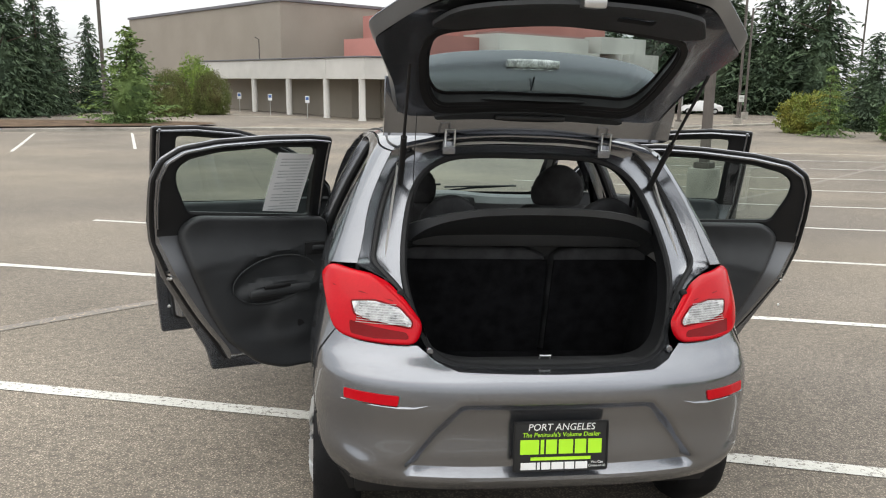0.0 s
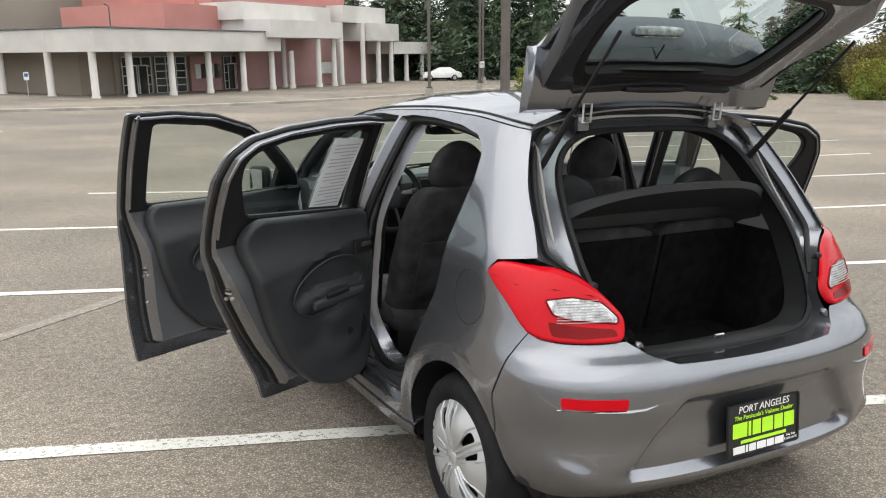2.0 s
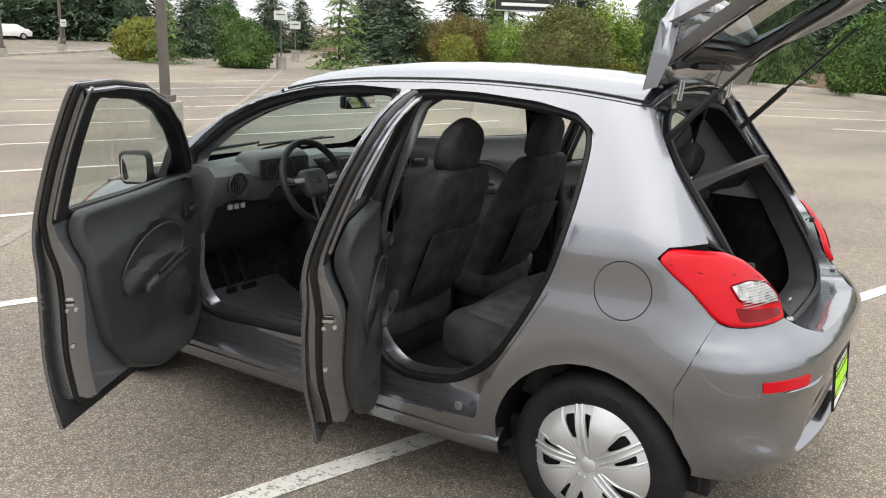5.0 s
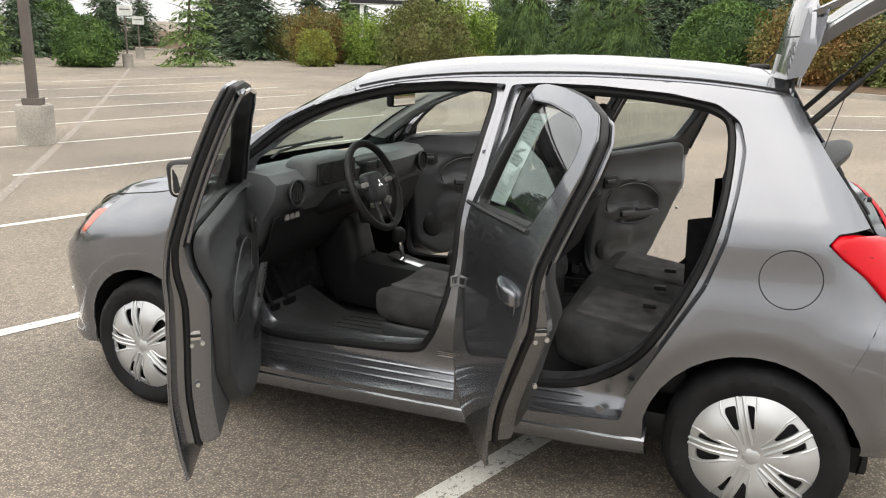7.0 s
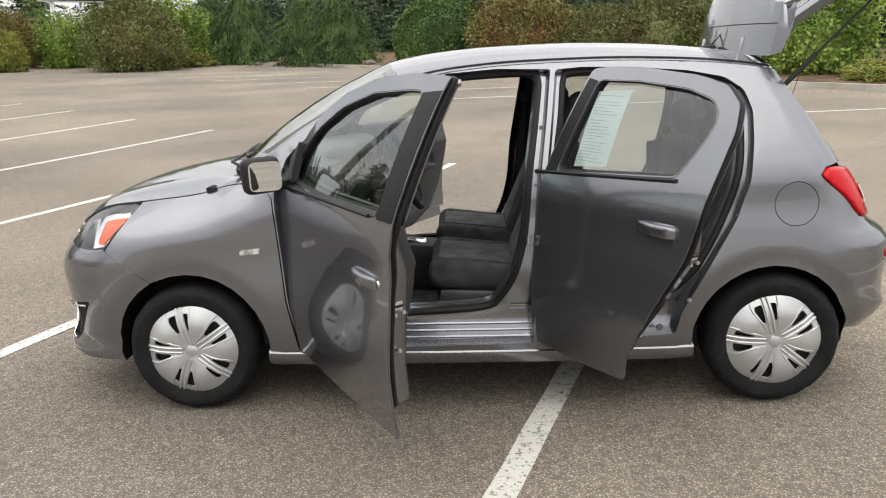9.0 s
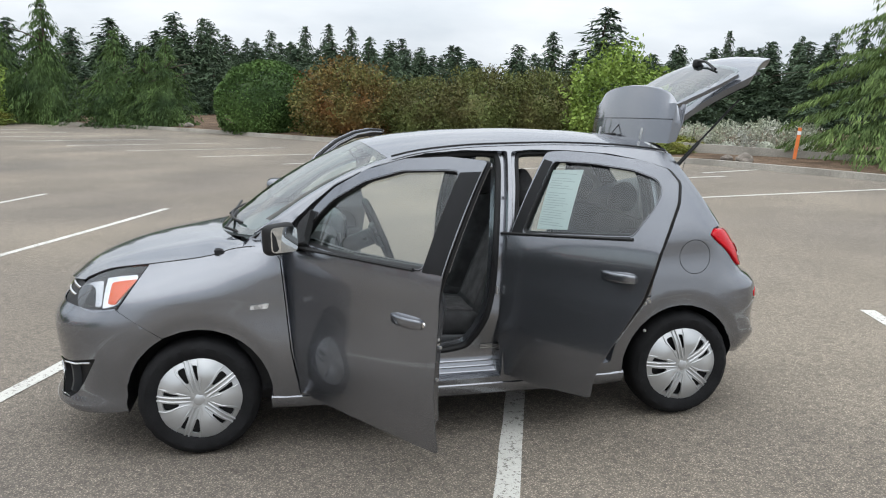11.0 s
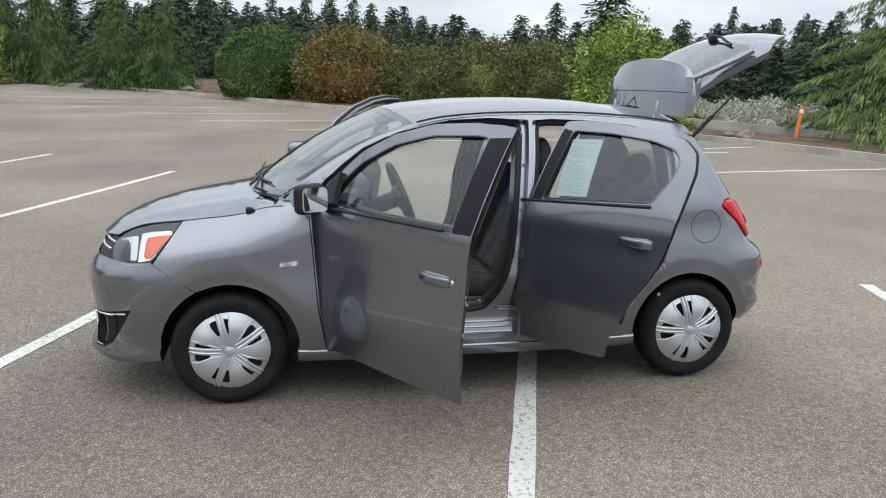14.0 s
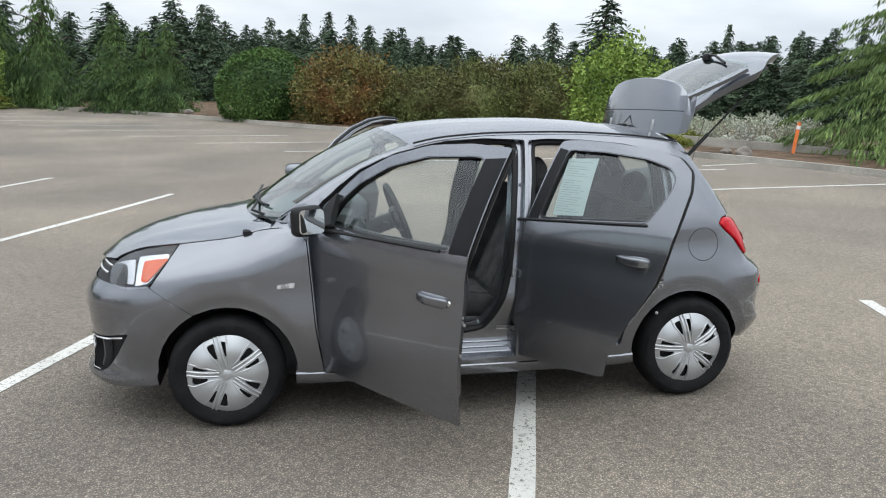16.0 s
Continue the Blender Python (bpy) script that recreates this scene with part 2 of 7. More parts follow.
def inset(loop, width):
    """The outline moved inwards by width(point); places that would fold over close up on their neighbours."""
    L = np.array(loop, float)
    N = np.array(grow(loop, -1.0)) - L
    W = np.array([width(q) for q in loop])
    Q = L + N * W[:, None]
    A, B = L, np.roll(L, -1, 0)
    AB = B - A
    good = []
    for q, w in zip(Q, W):
        k = np.clip(np.sum((q - A) * AB, 1) / np.maximum(np.sum(AB * AB, 1), 1e-12), 0, 1)
        good.append(np.min(np.linalg.norm(A + AB * k[:, None] - q, axis=1)) > w * 0.93)
    ok = [i for i, g in enumerate(good) if g]
    n = len(loop)
    return [tuple(Q[i if good[i] else min(ok, key=lambda j: min((i - j) % n, (j - i) % n))]) for i in range(n)]


def single(loop):
    """The outline without points that repeat."""
    return [q for i, q in enumerate(loop) if math.dist(q, loop[i - 1]) > 1e-5]


def sheet(outline, fmap, holes=(), step=0.04, flip=False, lines=()):
    """A bmesh: the plane outline with holes, cut into small triangles and bent by fmap(u, v) into space."""
    loops = [dense(o, step) for o in (outline, *holes)]
    pts, edges = [], []
    for lo in loops + [dense(o, step) for o in lines]:
        k = len(pts)
        pts += [Vector(p[:2]) for p in lo]
        edges += [(k + i, k + (i + 1) % len(lo)) for i in range(len(lo))]
    B = np.array([p[:] for p in pts])
    lo, hi = B.min(0), B.max(0)
    gx, gy = np.meshgrid(np.arange(lo[0] + step / 2, hi[0], step), np.arange(lo[1] + step / 2, hi[1], step))
    gx[1::2] += step / 2
    G = np.stack([gx.ravel(), gy.ravel()], 1)
    keep = inside(G, loops[0])
    for hl in loops[1:]:
        keep &= ~inside(G, hl)
    G = G[keep]
    if len(G):
        near = np.concatenate([np.min(np.sum((B[None] - g[:, None]) ** 2, 2), 1) for g in np.array_split(G, len(G) // 400 + 1)])
        G = G[near > (0.45 * step) ** 2]
    V, _, F, *_ = delaunay_2d_cdt(pts + [Vector(g) for g in G], edges, [], 0, 1e-6)
    C = np.array([[(V[f[0]][0] + V[f[1]][0] + V[f[2]][0]) / 3, (V[f[0]][1] + V[f[1]][1] + V[f[2]][1]) / 3] for f in F])
    ok = inside(C, loops[0])
    for hl in loops[1:]:
        ok &= ~inside(C, hl)
    bm = bmesh.new()
    vs = [bm.verts.new(fmap(v[0], v[1])) for v in V]
    for f, o in zip(F, ok):
        if o:
            try:
                bm.faces.new([vs[i] for i in (f[::-1] if flip else f)])
            except ValueError:
                pass
    bmesh.ops.delete(bm, geom=[v for v in bm.verts if not v.link_faces], context="VERTS")
    return bm


def cushion(outline, skin, h, r, step=0.025, flip=False, h0=0.0):
    """A raised panel: skin(off) gives the map at a depth; the rim rolls from depth h0 at the outline to h, r inside it."""
    lo = dense(outline, step)
    steps = ((0.0, 0.0), (0.06, 0.45), (0.28, 0.78), (0.62, 0.95), (1.0, 1.0))
    inner = grow(lo, -r)
    bm = sheet(inner, skin(h), [], step, flip)
    rings = [[skin(h0 + (h - h0) * b)(*p) for p in grow(lo, -r * a)] for a, b in steps[:-1]] + [[skin(h)(*p) for p in inner]]
    loft(rings, True, False, bm)
    bmesh.ops.remove_doubles(bm, verts=bm.verts, dist=0.0006)
    return bm


def loft(rings, closed=True, cap=True, bm=None):
    """A skin over rings of equal length."""
    bm = bm or bmesh.new()
    R = [[bm.verts.new(p) for p in r] for r in rings]
    n = len(R[0])
    for a, b in zip(R, R[1:]):
        for i in range(n if closed else n - 1):
            j = (i + 1) % n
            bm.faces.new((a[i], a[j], b[j], b[i]))
    if cap and closed:
        bm.faces.new(R[0][::-1])
        bm.faces.new(R[-1])
    return bm


def tube(pts, r, n=8, closed=False, bm=None, flat=1.0):
    """A round bar along a line of points; r may be a list."""
    P = [Vector(p) for p in pts]
    m = len(P)
    rings = []
    side = None
    for i, p in enumerate(P):
        a, b = (P[i - 1], P[(i + 1) % m]) if closed else (P[max(i - 1, 0)], P[min(i + 1, m - 1)])
        t = (b - a).normalized()
        if side is None:
            side = t.orthogonal().normalized()
        side = (side - t * side.dot(t)).normalized()
        other = t.cross(side)
        ri = r[i] if isinstance(r, (list, tuple)) else r
        rings.append([p + (side * math.cos(2 * math.pi * k / n) + other * math.sin(2 * math.pi * k / n) * flat) * ri for k in range(n)])
    if closed:
        rings.append(rings[0])
        out = loft(rings, True, False, bm)
        bmesh.ops.remove_doubles(out, verts=out.verts, dist=1e-6)
        return out
    return loft(rings, True, True, bm)


def lathe(profile, n=48, axis=0, bm=None, origin=(0, 0, 0)):
    """A turned body: profile of (radius, place along the axis)."""
    rings = []
    for r, a in profile:
        ring = []
        for k in range(n):
            c, s = r * math.cos(2 * math.pi * k / n), r * math.sin(2 * math.pi * k / n)
            q = [(a, c, s), (s, a, c), (c, s, a)][axis]
            ring.append(tuple(q[j] + origin[j] for j in range(3)))
        rings.append(ring)
    return loft(rings, True, False, bm)


def block(sx, sy, sz, r=0.02, cuts=4, bend=None, at=(0, 0, 0), bm=None):
    """A block with rounded edges, bent by a function of its points."""
    bm = bm or bmesh.new()
    had = set(bm.verts)
    made = bmesh.ops.create_cube(bm, size=1.0)
    es = list({e for v in made["verts"] for e in v.link_edges})
    if cuts:
        bmesh.ops.subdivide_edges(bm, edges=es, cuts=cuts, use_grid_fill=True)
    hh = Vector((sx / 2, sy / 2, sz / 2))
    r = min(r, *hh)
    for v in bm.verts:
        if v in had:
            continue
        p = Vector((v.co.x * sx, v.co.y * sy, v.co.z * sz))
        q = Vector([max(-hh[i] + r, min(hh[i] - r, p[i])) for i in range(3)])
        d = p - q
        if d.length > 1e-9:
            p = q + d.normalized() * r
        if bend:
            p = Vector(bend(p))
        v.co = p + Vector(at)
    return bm


def finish(bm, material, smooth=True, thick=0.0, name="mesh", angle=40):
    bmesh.ops.recalc_face_normals(bm, faces=bm.faces) if not thick else None
    me = bpy.data.meshes.new(name)
    bm.edges.index_update()
    rim = [e.index for e in bm.edges if len(e.link_faces) < 2]
    bm.to_mesh(me)
    bm.free()
    me.materials.append(material)
    if smooth:
        me.shade_smooth()
        me.set_sharp_from_angle(angle=radians(angle))
        for i in rim:
            me.edges[i].use_edge_sharp = True
    return me


def part(name, bm, material, parent=None, label="", thick=0.0, smooth=True, angle=40):
    """Links a bmesh as ONE mesh object under a thing or a part."""
    ob = new(name, finish(bm, material, smooth, thick, name, angle))
    if parent is not None:
        ob.parent = parent
    if thick:
        so = ob.modifiers.new("thickness", "SOLIDIFY")
        so.thickness, so.offset = thick, -1.0
    return tagged(ob, label) if label else ob


def thing(name, label, category, m=None, group="", kind=""):
    ob = new(name)
    if m is not None:
        ob.matrix_basis = m
    return tagged(ob, label, category, group, kind)


def flat(name, bm, material, label, category, kind="", group="", smooth=False):
    """A top-level thing of one mesh."""
    ob = part(name, bm, material, None, "", 0.0, smooth)
    return tagged(ob, label, category, group, kind)


def mesh_from(verts, faces):
    bm = bmesh.new()
    vs = [bm.verts.new(v) for v in verts]
    for f in faces:
        bm.faces.new([vs[i] for i in f])
    return bm


def words(text, size, material, name, parent, m, align="CENTER", thick=0.0006, shear=0.0):
    """Lettering in the built-in font as a mesh."""
    cu = bpy.data.curves.new(name, "FONT")
    cu.body, cu.size, cu.align_x, cu.extrude, cu.shear = text, size, align, thick, shear
    cu.resolution_u = 3
    tmp = bpy.data.objects.new(name, cu)
    me = bpy.data.meshes.new_from_object(tmp)
    bpy.data.objects.remove(tmp)
    me.materials.clear()
    me.materials.append(material)
    ob = new(name, me)
    ob.parent = parent
    ob.matrix_basis = m
    return ob


def land(x, y):
    """The height of the lot."""
    return -0.0279 * 8 * math.tanh(x / 8) - 0.0408 * 25 * math.tanh(y / 25)


# ---- the car: shape of its body, in its own frame (y ahead, z up, rear axle at y = 0) ----
WIDE = table([(-0.7, 0.775), (-0.3, 0.784), (0.0, 0.794), (0.3, 0.805), (0.7, 0.818), (1.2, 0.824), (1.7, 0.822), (2.1, 0.812), (2.45, 0.800), (2.7, 0.788), (3.3, 0.775)])
LEANIN = table([(0.10, 0.075), (0.16, 0.055), (0.22, 0.035), (0.30, 0.018), (0.42, 0.004), (0.55, 0.0), (0.66, 0.002), (0.75, 0.006), (0.84, 0.020),
                (0.92, 0.034), (1.00, 0.052), (1.06, 0.075), (1.14, 0.110), (1.22, 0.148), (1.30, 0.190), (1.36, 0.224), (1.41, 0.258), (1.46, 0.30)])
TAIL = table([(0.20, -0.46), (0.28, -0.49), (0.36, -0.565), (0.42, -0.595), (0.50, -0.590), (0.60, -0.605), (0.67, -0.598), (0.71, -0.565), (0.75, -0.505),
              (0.80, -0.462), (0.88, -0.425), (1.00, -0.350), (1.20, -0.235), (1.40, -0.110), (1.50, -0.06)])
TAILR = table([(0.70, 0.46), (0.85, 0.33), (0.95, 0.30), (1.5, 0.28)])
NOSE = table([(0.16, 3.09), (0.20, 3.18), (0.23, 3.205), (0.26, 3.190), (0.30, 3.165), (0.36, 3.160), (0.50, 3.176), (0.61, 3.186), (0.66, 3.172), (0.70, 3.142), (0.78, 3.09), (0.86, 3.0), (0.95, 2.85)])
HOODLINE = table([(2.1, 0.99), (2.25, 0.97), (2.38, 0.935), (2.60, 0.905), (2.84, 0.868), (2.95, 0.825), (3.05, 0.77), (3.2, 0.70)])


def half(y, z):
    """Half the body's width at a place along it and a height."""
    w = WIDE(y) - LEANIN(z)
    if y > 1.6 and z > 1.0:
        w -= 0.05 * min(1, (y - 1.6) / 0.5) ** 2
    if y > 2.05:
        k = (z - (HOODLINE(y) - 0.17)) / 0.17
        if k > 0:
            w -= 0.10 * min(k, 1.15) ** 2 * min(1, (y - 2.05) / 0.25)
    # shoulder crease with the hollow below it
    d = 0.93 + (0.5 - y) * 0.04 - z
    d = 0.5 * (d + math.sqrt(d * d + 0.0002))
    k = min(1.0, d / 0.42)
    w -= 0.027 * math.sin(math.pi * k) * (1 - k) * max(0.0, min(1.0, (y + 0.32) / 0.14)) * max(0.0, min(1.0, (2.75 - y) / 0.6))
    # chamfered lips of the wheel arches
    for cy in (0.02, 2.445):
        r = math.hypot(y - cy, z - 0.283)
        if r < 0.392 and z > 0.2:
            w -= 0.008 * min(1.0, (0.392 - r) / 0.045)
    e = (y - TAIL(z)) / TAILR(z)
    if e < 1:
        w *= max(0.0, 1 - (1 - max(e, 0)) ** 3) ** (1 / 3)
    f = (NOSE(z) - y) / 0.62
    if f < 1:
        w *= max(0.0, 1 - (1 - max(f, 0)) ** 2.6) ** (1 / 3)
    return w


def flank(s, off=0.0):
    """Maps (y, z) on to the side s (-1 left, 1 right), off metres inside the skin."""
    return lambda y, z: (s * (half(y, z) - off), y, z)


def tail_pt(a, z, off=0.0):
    """The rear wrap: a from -1 (left flank) over 0 (middle) to 1."""
    ph = min(abs(a), 1) * math.pi / 2
    y = TAIL(z) + TAILR(z) * (1 - math.cos(ph) ** (2 / 3))
    w = half(y, z)
    c = math.sin(ph)
    return (math.copysign(max(0.0, w - off * c), a), y + off * math.sqrt(max(0, 1 - c * c)), z)


def a_from_x(x, z=0.6):
    return math.copysign(math.asin(min(1, abs(x) / (WIDE(-0.1) - LEANIN(z))) ** 1.5) * 2 / math.pi, x)


def a_from_y(y, z, s=-1):
    return s * math.acos(max(0, min(1, 1 - (y - TAIL(z)) / TAILR(z))) ** 1.5) * 2 / math.pi


def nose_pt(a, z, off=0.0):
    ph = min(abs(a), 1) * math.pi / 2
    y = NOSE(z) - 0.62 * (1 - math.cos(ph) ** (2 / 2.6))
    c = math.sin(ph)
    return (math.copysign(max(0.0, half(y, z) - off * c), a), y - off * math.sqrt(max(0, 1 - c * c)), z)


def arc(cy, cz, r, a0, a1, n=14, rz=None):
    return [(cy + r * math.cos(radians(a0 + (a1 - a0) * k / n)), cz + (rz or r) * math.sin(radians(a0 + (a1 - a0) * k / n))) for k in range(n + 1)]


# outlines of the flank in (y, z)
FRONT_HOLE = spline([(1.99, 1.09), (1.90, 1.165), (1.79, 1.245), (1.60, 1.330), (1.37, 1.385), (1.13, 1.402), (0.99, 1.400), (0.945, 1.365), (0.960, 1.22), (0.995, 0.98),
                     (1.015, 0.76), (1.055, 0.60), (1.12, 0.48), (1.20, 0.425), (1.50, 0.405), (1.80, 0.395), (1.90, 0.43), (1.935, 0.55), (1.945, 0.79), (1.985, 0.98)], 4)
REAR_HOLE = spline([(0.868, 1.360), (0.84, 1.393), (0.76, 1.400), (0.58, 1.395), (0.36, 1.375), (0.21, 1.345), (0.145, 1.285), (0.135, 1.14), (0.155, 0.97), (0.215, 0.79),
                    (0.33, 0.58), (0.44, 0.465), (0.58, 0.39), (0.75, 0.37), (0.85, 0.40), (0.908, 0.48), (0.930, 0.66), (0.930, 0.86), (0.912, 1.05), (0.885, 1.22)], 4)
GUTTER = [(2.16, 1.035), (2.02, 1.125), (1.89, 1.205), (1.72, 1.295), (1.55, 1.355), (1.32, 1.403), (1.02, 1.425), (0.68, 1.430), (0.34, 1.418), (0.10, 1.395), (-0.02, 1.375)]
GUT = table(sorted([(y, z) for y, z in GUTTER]))
GUTTER = [(y, GUT(y)) for y in np.linspace(2.16, -0.02, 60)]
REAR_ARCH = arc(0.02, 0.283, 0.325, 145, 12, 12)
FRONT_ARCH = arc(2.445, 0.283, 0.335, 172, 8, 14)
QUARTER_EDGE = [(-0.02, 1.375), (-0.065, 1.30), (-0.13, 1.20), (-0.20, 1.10), (-0.235, 1.045), (-0.258, 1.006), (-0.205, 1.000), (-0.172, 0.996), (-0.148, 0.965), (-0.19, 0.925), (-0.25, 0.878), (-0.298, 0.825), (-0.322, 0.800)]
SIDE_OUT = GUTTER[:-1] + QUARTER_EDGE + [(-0.300, 0.74), (-0.275, 0.67), (-0.245, 0.60)] + REAR_ARCH + [(0.34, 0.245), (1.2, 0.245), (1.97, 0.245), (1.985, 0.30), (2.02, 0.50), (2.04, 0.75), (2.055, 0.93)]
FENDER_OUT = [(2.155, 1.035), (2.25, 0.985), (2.38, 0.938), (2.60, 0.905), (2.655, 0.900), (2.79, 0.715), (2.60, 0.585)] + [p for p in FRONT_ARCH[::-1] if p[0] < 2.58] + [(2.11, 0.245), (1.975, 0.245), (1.99, 0.30), (2.025, 0.50), (2.045, 0.75), (2.06, 0.93)]
FDOOR = [(1.985, 0.290), (2.018, 0.50), (2.038, 0.75), (2.052, 0.92), (2.045, 0.98), (2.005, 1.085), (1.90, 1.180), (1.79, 1.262), (1.60, 1.347), (1.37, 1.400), (1.13, 1.416), (0.905, 1.408),
         (0.930, 1.20), (0.958, 1.00), (0.968, 0.85), (0.990, 0.40), (0.995, 0.296), (1.5, 0.288)]
FWIN = [(1.975, 1.010), (1.89, 1.115), (1.77, 1.210), (1.58, 1.300), (1.36, 1.352), (1.09, 1.368), (1.022, 1.364), (1.044, 1.20), (1.070, 1.010), (1.50, 1.000)]
RDOOR = [(0.962, 0.310), (0.956, 0.60), (0.946, 0.98), (0.918, 1.20), (0.892, 1.406), (0.78, 1.414), (0.58, 1.408), (0.35, 1.388), (0.20, 1.358), (0.125, 1.305), (0.098, 1.22), (0.105, 1.10), (0.125, 0.95),
         (0.175, 0.80), (0.28, 0.615), (0.345, 0.50), (0.388, 0.42), (0.408, 0.325), (0.70, 0.308)]
RWIN = [(0.872, 1.026), (0.848, 1.20), (0.824, 1.364), (0.60, 1.362), (0.36, 1.342), (0.23, 1.310), (0.185, 1.265), (0.196, 1.20), (0.262, 1.072)]
FDOOR, FWIN, RDOOR, RWIN = rounded(FDOOR, 0.016), rounded(FWIN, 0.03), rounded(RDOOR, 0.022), rounded(RWIN, 0.03)

CAR = thing("hatchback_car", "grey metallic hatchback parked across stall lines, doors and hatch open", "car", LEAN)


def rebate(y, z):
    """Depth of the step in which a closed door lies."""
    most = 0.0
    for L, M in DOOR_EDGES:
        A = np.array((y, z)) - L
        up = (A[:, 1] < 0) != (A[:, 1] < M[:, 1])
        if np.count_nonzero(up & (A[:, 0] * np.abs(M[:, 1]) < A[:, 1] * M[:, 0] * np.sign(M[:, 1]))) % 2:
            k = np.clip(np.sum(A * M, 1) / np.sum(M * M, 1), 0, 1)
            d = np.min(np.hypot(*(A - M * k[:, None]).T))
            k = min(1.0, max(0.0, (d - 0.001) / 0.013))
            # the sill under the openings leans inwards
            lean = 0.050 * min(1.0, max(0.0, (z - 0.285) / 0.10)) * min(1.0, max(0.0, (0.60 - z) / 0.16))
            most = max(most, 0.034 * k * k * (3 - 2 * k) + lean * k)
    return most


DOOR_EDGES = [(np.array(o), np.roll(np.array(o), -1, 0) - np.array(o)) for o in (single(FDOOR), single(RDOOR))]


STEPS = [single(inset(single(o), lambda q: w)) for o in (FDOOR, RDOOR) for w in (0.0012, 0.0075, 0.0142)]


def step_in(s, off=0.0):
    return lambda y, z: flank(s, off + rebate(y, z))(y, z)


def side_panel(s):
    body = part("body_side", sheet(SIDE_OUT, step_in(s), [FRONT_HOLE, REAR_HOLE], 0.02, s > 0, STEPS), PAINT, CAR, thick=0.004)
    part("front_fender", sheet(FENDER_OUT, flank(s), [], 0.024, flip=s > 0), PAINT, CAR, thick=0.004)
    # jambs of the two door openings, running inwards
    for hole, depth in ((FRONT_HOLE, 0.085), (REAR_HOLE, 0.085)):
        loop = dense(hole, 0.04)
        out_, in_ = grow(loop, 0.0), grow(loop, -0.012)
        rings = [[step_in(s, 0.001)(*p) for p in out_], [step_in(s, 0.012)(*p) for p in in_], [step_in(s, depth * 0.55)(*p) for p in in_], [step_in(s, depth)(*p) for p in grow(loop, -0.03)]]
        part("door_jamb", loft(rings, True, False), PAINT, body)
        part("door_seal", tube([step_in(s, 0.014)(*p) for p in grow(loop, -0.010)], 0.017, 8, True), RUBBER, body)
    # sill strip with ribs under the doors
    for k in range(3):
        part("sill_rib", tube([step_in(s, -0.002)(y, 0.368 - 0.026 * k) for y in np.linspace(0.55, 1.93, 16)], 0.0065, 6), PAINT, body)
    rings = [[flank(s, o)(y, z) for o, z in ((0.045, 0.290), (0.010, 0.276), (-0.008, 0.262), (-0.012, 0.245), (-0.006, 0.215), (0.03, 0.195), (0.08, 0.20))] for y in np.linspace(0.33, 2.12, 20)]
    part("sill_moulding", loft(rings, False, False), PAINT, body, thick=0.004)
    return body


SIDES = {s: side_panel(s) for s in (-1, 1)}


# roof, windscreen, bonnet
ROOFC = table([(-0.05, 1.440), (0.0, 1.450), (0.2, 1.478), (0.5, 1.503), (0.8, 1.513), (1.1, 1.508), (1.4, 1.487), (1.6, 1.455), (1.7, 1.43)])


def roof_pt(u, y):
    zc, ze = ROOFC(y), GUT(y)
    xe = half(y, ze) - 0.004
    return (u * xe, y, ze + 0.006 + (zc - ze - 0.006) * (1 - abs(u) ** 2.4))


def roof_front(u):
    return 1.625 - 0.115 * u * u


rings = []
for v in np.linspace(0, 1, 40):
    rings.append([roof_pt(u, -0.015 + 0.0 * u + (roof_front(u) + 0.015) * v) for u in np.linspace(-1, 1, 41)])
part("roof", loft(rings, False, False), PAINT, CAR, thick=0.006)
for s in (-1, 1):
    part("roof_gutter_strip", tube([Vector(roof_pt(s * 0.945, y)) + Vector((0, 0, 0.0015)) for y in np.linspace(0.0, 1.5, 70)], 0.0042, 6), BLACK, CAR)


def screen_pt(u, v, lift=0.0):
    """Windscreen: u across from -1 to 1, v from its foot to the roof."""
    top = roof_pt(u * 0.985, roof_front(u) - 0.004)
    foot = (u * 0.66, 2.37 - 0.20 * u * u, 1.00 + 0.028 * u * u)
    b = 0.035 * math.sin(math.pi * v)
    return tuple(foot[i] + (top[i] - foot[i]) * v + (0, b * 0.5, b)[i] + (0, lift * 0.5, lift)[i] for i in range(3))


SCREEN = part("windscreen", sheet([(-0.97, 0.0), (0.97, 0.0), (0.97, 1.0), (-0.97, 1.0)], lambda u, v: screen_pt(u, v), [], 0.08), SCREENGLASS, CAR)
part("windscreen_frit", sheet([(-0.99, -0.01), (0.99, -0.01), (0.99, 1.0), (-0.99, 1.0)], lambda u, v: screen_pt(u, v, -0.006), [rounded([(-0.93, 0.06), (0.93, 0.06), (0.92, 0.95), (-0.92, 0.95)], 0.08)], 0.08), BLACK, SCREEN)
for s in (-1, 1):
    rows_ = []
    for v in np.linspace(0, 1, 14):
        gy = 2.16 + (1.50 - 2.16) * v
        a, b = Vector(screen_pt(0.975 * s, v)), Vector((s * half(gy, GUT(gy)), gy, GUT(gy)))
        rows_.append([a, a.lerp(b, 0.35) + Vector((0, 0, 0.010)), a.lerp(b, 0.7) + Vector((s * 0.004, 0, 0.008)), b])
    part("a_pillar", loft(rows_, False, False), PAINT, CAR)

HOODC = table([(2.30, 1.005), (2.45, 0.998), (2.60, 0.978), (2.80, 0.935), (2.95, 0.885), (3.05, 0.835), (3.12, 0.775)])


